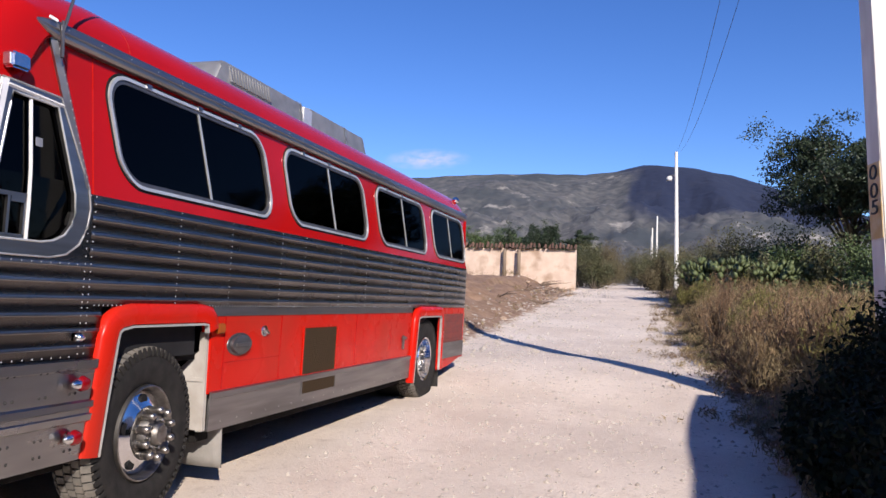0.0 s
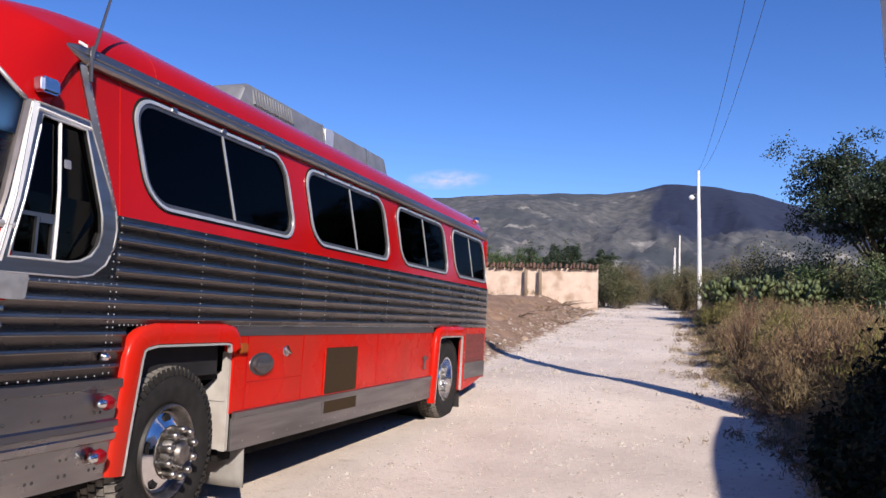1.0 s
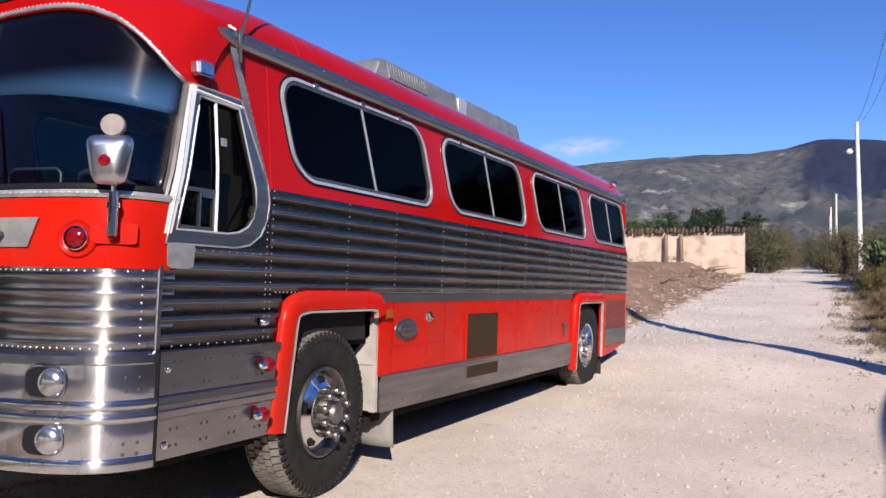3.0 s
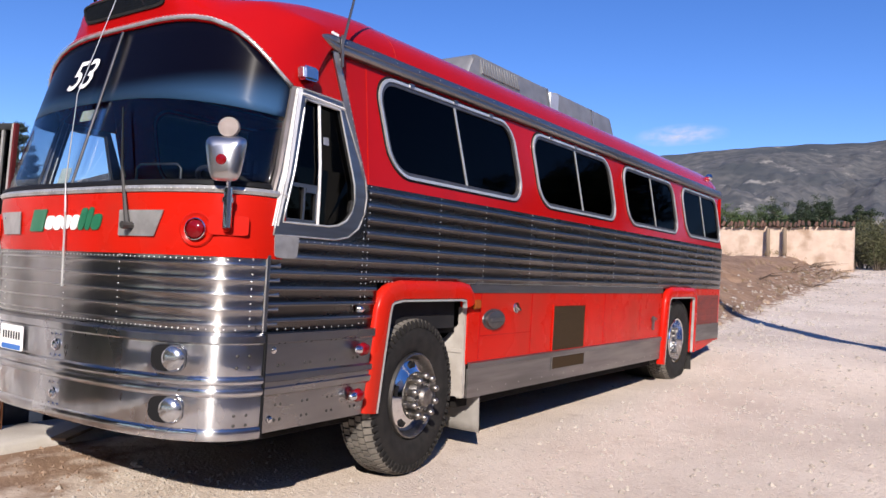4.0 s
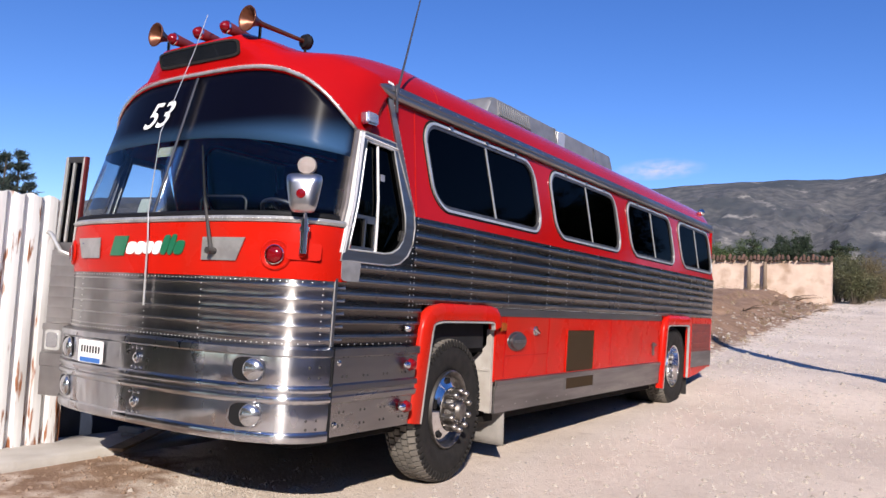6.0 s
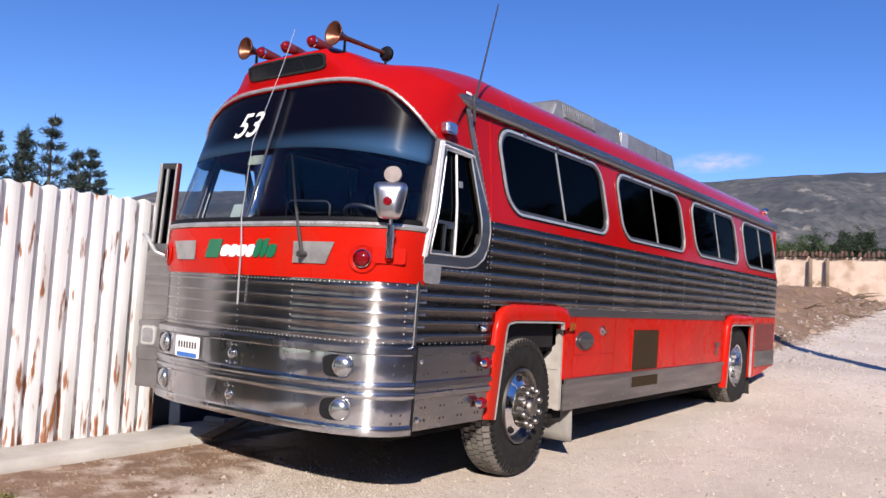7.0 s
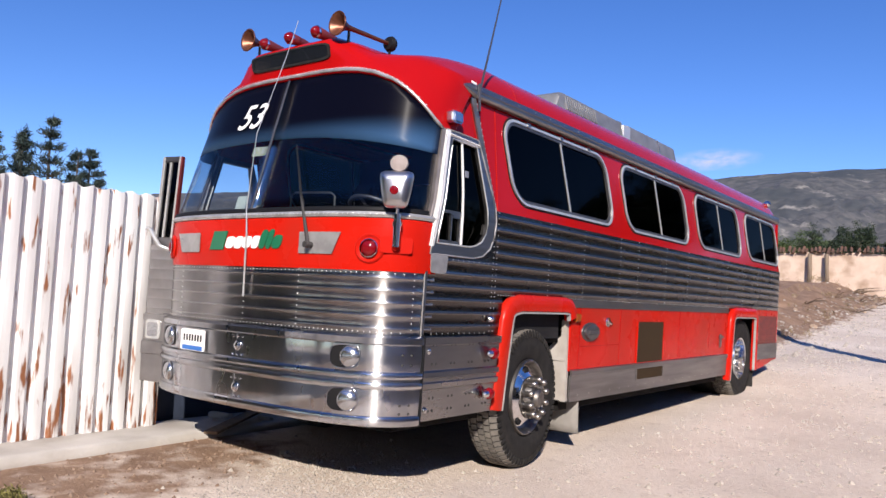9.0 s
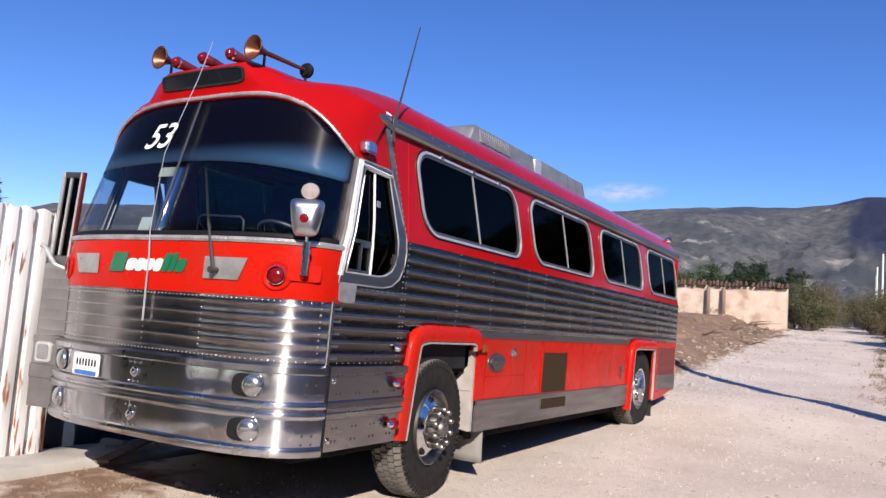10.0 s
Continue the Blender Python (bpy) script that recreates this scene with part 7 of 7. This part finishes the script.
# corrugated fence, concrete strip and gate
def fence_material():
    m = material("white_rusty_sheet", (0.82, 0.82, 0.81), 0.5, second=(0.68, 0.67, 0.66), scale=4, stretch=(1, 1, 0.25), third=(0.52, 0.50, 0.48), third_scale=2.6, bump=0.05)
    nt = m.node_tree
    p = nt.nodes["Principled BSDF"]
    old = p.inputs["Base Color"].links[0].from_socket
    geo = nt.nodes.new("ShaderNodeNewGeometry")
    sep = nt.nodes.new("ShaderNodeSeparateXYZ")
    nt.links.new(geo.outputs["Position"], sep.inputs[0])
    mp = nt.nodes.new("ShaderNodeMapping")
    mp.inputs["Scale"].default_value = (17, 17, 2.8)
    nt.links.new(geo.outputs["Position"], mp.inputs["Vector"])
    nz = nt.nodes.new("ShaderNodeTexNoise")
    nz.inputs["Scale"].default_value, nz.inputs["Detail"].default_value = 1.0, 7
    nt.links.new(mp.outputs[0], nz.inputs["Vector"])
    low = nt.nodes.new("ShaderNodeMapRange")
    low.inputs["From Min"].default_value, low.inputs["From Max"].default_value = 0.9, 0.0
    low.inputs["To Min"].default_value, low.inputs["To Max"].default_value = 0.0, 0.10
    nt.links.new(sep.outputs["Z"], low.inputs["Value"])
    add = nt.nodes.new("ShaderNodeMath")
    nt.links.new(nz.outputs["Fac"], add.inputs[0])
    nt.links.new(low.outputs[0], add.inputs[1])
    ramp = nt.nodes.new("ShaderNodeMapRange")
    ramp.inputs["From Min"].default_value, ramp.inputs["From Max"].default_value = 0.60, 0.67
    nt.links.new(add.outputs[0], ramp.inputs["Value"])
    mix = nt.nodes.new("ShaderNodeMix")
    mix.data_type = "RGBA"
    nt.links.new(ramp.outputs[0], mix.inputs["Factor"])
    nt.links.new(old, mix.inputs["A"])
    mix.inputs["B"].default_value = (0.25, 0.095, 0.040, 1)
    nt.links.new(mix.outputs["Result"], p.inputs["Base Color"])
    return m


SHEET = fence_material()
fence = thing("metal_fence", "white corrugated metal fence streaked with rust", "fence", place=(-2.97, 0, 0))
PITCH = 0.134
PROFILE = [(0.0, 0.0), (0.010, 0.026), (0.017, 0.031), (0.050, 0.033), (0.083, 0.031), (0.090, 0.026), (0.102, 0.0)]
y = 0.60
rng = random.Random(4)
while y > -1.0:
    ribs = 6
    pts = [(y - (i + 1) * PITCH + a, b) for i in reversed(range(ribs)) for a, b in PROFILE]
    pts.append((y, 0.0))
    h = 2.0 + rng.uniform(-0.02, 0.02)
    bow = rng.uniform(-0.01, 0.01)
    bm = bmesh.new()
    cols = [[bm.verts.new((d + bow * math.sin(z * 1.5) + o, a, z + (0.012 * math.sin(a * 40) if z > 1.5 else 0))) for o in (0.0, -0.003) for z in (0.03, 0.5, 1.0, 1.5, h)] for a, d in pts]
    for c0, c1 in zip(cols, cols[1:]):
        for k in range(4):
            bm.faces.new((c0[k], c1[k], c1[k + 1], c0[k + 1]))
            bm.faces.new((c0[5 + k + 1], c1[5 + k + 1], c1[5 + k], c0[5 + k]))
        bm.faces.new((c0[4], c1[4], c1[9], c0[9]))
    part("sheet", bm, SHEET, fence)
    y -= ribs * PITCH
bm = bmesh.new()
for z in (0.4, 1.7):
    box(bm, (-0.06, -1.0, z), (-0.01, 0.58, z + 0.05))
part("rail", bm, TIMBER, fence)
GATE_BLUE = material("dark_blue_gate_paint", (0.045, 0.06, 0.10), 0.6, second=(0.03, 0.04, 0.065), scale=4, bump=0.1)
bm = bmesh.new()
box(bm, (-3.25, 0.66, 0.0), (-3.17, 9.0, 1.75), 0.01)
gate = part("metal_gate", bm, GATE_BLUE, None)
tagged(gate, "dark blue sheet metal gate behind the coach", "gate")
bm = bmesh.new()
patch(bm, lambda x, y, l: Vector((x + 0.05 * noise.noise(Vector((y, 0, 4))), y, 0.045 + 0.01 * noise.noise(Vector((x * 2, y * 2, 1))) + l)), spaced(-3.1, -2.42, 4), spaced(-9, 3.2, 40), 0.12)
tagged(part("concrete_strip", bm, CONCRETE, None, smooth=True), "worn concrete strip along the foot of the fence", "pavement", kind="structure")

# a board and broken concrete by the strip
bm = bmesh.new()
box(bm, (-0.06, 0.0, 0.0), (0.06, 1.0, 0.022), 0.003)
bm.transform(pose(-2.32, 0.68, 0.05, 5, 0, 24))
tagged(part("board", bm, TIMBER, None), "grey weathered board lying on the concrete strip", "board")
for x, y, r in ((-2.95, 1.25, 0.10), (-2.80, 1.12, 0.06), (-2.62, 1.5, 0.07)):
    bm = bmesh.new()
    box(bm, (-r, -0.6 * r, 0.0), (r, 0.6 * r, 0.5 * r), 0.01)
    bm.transform(pose(x, y, 0.04, 6, -5, 40 * x * y))
    tagged(part("concrete_lump", bm, CONCRETE, None), "broken lump of pale concrete", "rubble", "concrete lumps under the coach")

# a tuft of grass on the dirt and one growing at the fence's foot
for i, (x, y) in enumerate(((-1.62, -1.22), (-1.42, -1.30))):
    shrub("low yellow-green grass tuft on the bare dirt", on_land(x, y), 0.10, 0.13, 430 + i, GOLD, 900, 0.018, "grass_tuft", "grass tufts on the dirt", 1.2, 0.2)

# white-flowered weeds in the shade
FLOWER = leaf_material("white_petals", (0.55, 0.55, 0.50), (0.62, 0.62, 0.56), 0.7)
for i, (x, y) in enumerate(((3.62, 2.9), (3.78, 2.3))):
    shrub("small white-flowered weed at the track's edge", on_land(x, y), 0.38, 0.11, 400 + i, FLOWER, 70, 0.012, "flower_clump", "flowering weeds at the edge")

# house whose wall shades the verge
bm = bmesh.new()
box(bm, (6.6, -14.0, -0.5), (14.0, 3.6, 3.65))
house = thing("house", "plain rendered house standing beside the track", "house")
part("wall", bm, WALL_PAINT, house)

# mountain
def ridge(a):
    return float(np.interp(a, [-3.0, -1.6, -1.1, -0.8, -0.55, -0.331, -0.25, -0.15, -0.10, -0.06, -0.027, 0.02, 0.08, 0.124, 0.2, 0.35, 0.7, 1.5, 3.0], [0.05, 0.20, 0.185, 0.17, 0.165, 0.168, 0.1715, 0.172, 0.170, 0.174, 0.182, 0.1795, 0.168, 0.154, 0.125, 0.09, 0.05, 0.03, 0.02]))


def build_mountain():
    az = [math.tan(radians(d)) for d in np.arange(-70, -26, 0.6)] + [math.tan(radians(d)) for d in np.arange(-26, 16, 0.2)] + [math.tan(radians(d)) for d in np.arange(16, 66, 0.6)]
    shade_amounts = []
    vs = spaced(0, 1.25, 70)
    verts = []
    for a in az:
        for v in vs:
            y = (420 + 1000 * v) / math.sqrt(1 + 0.4 * a * a)
            x = a * y
            top = 1.4 + ridge(a) * 1420 / math.sqrt(1 + 0.4 * a * a)
            base = 10
            s = min(v, 1.0)
            z = base + (top - base) * (s ** 1.5)
            if v > 1:
                z -= (v - 1) * 260
            q = Vector((x * 0.006, y * 0.004, 0))
            z += (noise.noise(q) * 40 + (0.35 - abs(noise.noise(Vector((x * 0.013, y * 0.0035, 1))))) * 30 + (0.35 - abs(noise.noise(Vector((x * 0.036 + y * 0.01, y * 0.011, 2))))) * 11 + noise.noise(q * 19) * 6) * math.sin(math.pi * min(1, max(0, s))) ** 0.8
            if v > 0.9:
                z += noise.noise(Vector((a * 40, 0, 9))) * 1.6
            verts.append((x, y, z))
            # Mask of the shaded shoulder, painted into the hillside's colour.
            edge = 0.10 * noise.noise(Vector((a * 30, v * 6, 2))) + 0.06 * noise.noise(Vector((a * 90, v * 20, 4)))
            shade_amounts.append(0.97 * smooth01(-0.062, -0.03, a + 0.2 * edge) * smooth01(0.42, 0.56, v + edge - 1.3 * max(0.0, a - 0.03)))
    w = len(vs)
    faces = [(i * w + j, (i + 1) * w + j, (i + 1) * w + j + 1, i * w + j + 1) for i in range(len(az) - 1) for j in range(w - 1)]
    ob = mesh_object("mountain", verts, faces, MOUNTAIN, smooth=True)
    ob.data.attributes.new("hill_shade", "FLOAT", "POINT").data.foreach_set("value", shade_amounts)
    return tagged(ob, "long dry mountain ridge covered in scrub", "mountain", kind="structure")


build_mountain()


def cloud_material():
    """Thin vapour: patchy, fading out towards its rim."""
    m = bpy.data.materials.new("thin_cloud")
    m.use_nodes = True
    nt = m.node_tree
    nt.nodes.clear()
    out = nt.nodes.new("ShaderNodeOutputMaterial")
    t = nt.nodes.new("ShaderNodeBsdfTransparent")
    d = nt.nodes.new("ShaderNodeEmission")
    d.inputs["Color"].default_value, d.inputs["Strength"].default_value = (0.80, 0.85, 1.0, 1), 0.62
    c = nt.nodes.new("ShaderNodeTexCoord")
    grade = nt.nodes.new("ShaderNodeTexGradient")
    grade.gradient_type = "SPHERICAL"
    nt.links.new(c.outputs["Object"], grade.inputs["Vector"])
    mp = nt.nodes.new("ShaderNodeMapping")
    mp.inputs["Scale"].default_value = (2.2, 1, 1.3)
    nt.links.new(c.outputs["Object"], mp.inputs["Vector"])
    n = nt.nodes.new("ShaderNodeTexNoise")
    n.inputs["Scale"].default_value, n.inputs["Detail"].default_value = 1.6, 8
    nt.links.new(mp.outputs[0], n.inputs["Vector"])
    r = nt.nodes.new("ShaderNodeMapRange")
    r.inputs["From Min"].default_value, r.inputs["From Max"].default_value = 0.28, 0.62
    nt.links.new(n.outputs["Fac"], r.inputs["Value"])
    k = nt.nodes.new("ShaderNodeMath")
    k.operation = "MULTIPLY"
    nt.links.new(grade.outputs["Fac"], k.inputs[0])
    nt.links.new(r.outputs[0], k.inputs[1])
    x = nt.nodes.new("ShaderNodeMixShader")
    nt.links.new(k.outputs[0], x.inputs["Fac"])
    nt.links.new(t.outputs[0], x.inputs[1])
    nt.links.new(d.outputs[0], x.inputs[2])
    nt.links.new(x.outputs[0], out.inputs["Surface"])
    return m


verts = [(a, 0.1 * a * a, b + 0.1 * (1 - a * a)) for b in spaced(-1, 1, 8) for a in spaced(-1, 1, 16)]
faces = [(j * 17 + i, j * 17 + i + 1, (j + 1) * 17 + i + 1, (j + 1) * 17 + i) for j in range(8) for i in range(16)]
cloud = mesh_object("cloud", verts, faces, cloud_material(), smooth=True)
cloud.matrix_world = pose(-830, 2600, 505) @ Matrix.Diagonal((175, 60, 42, 1))
cloud.visible_shadow = False
tagged(cloud, "small thin white cloud low over the ridge", "cloud", kind="structure")
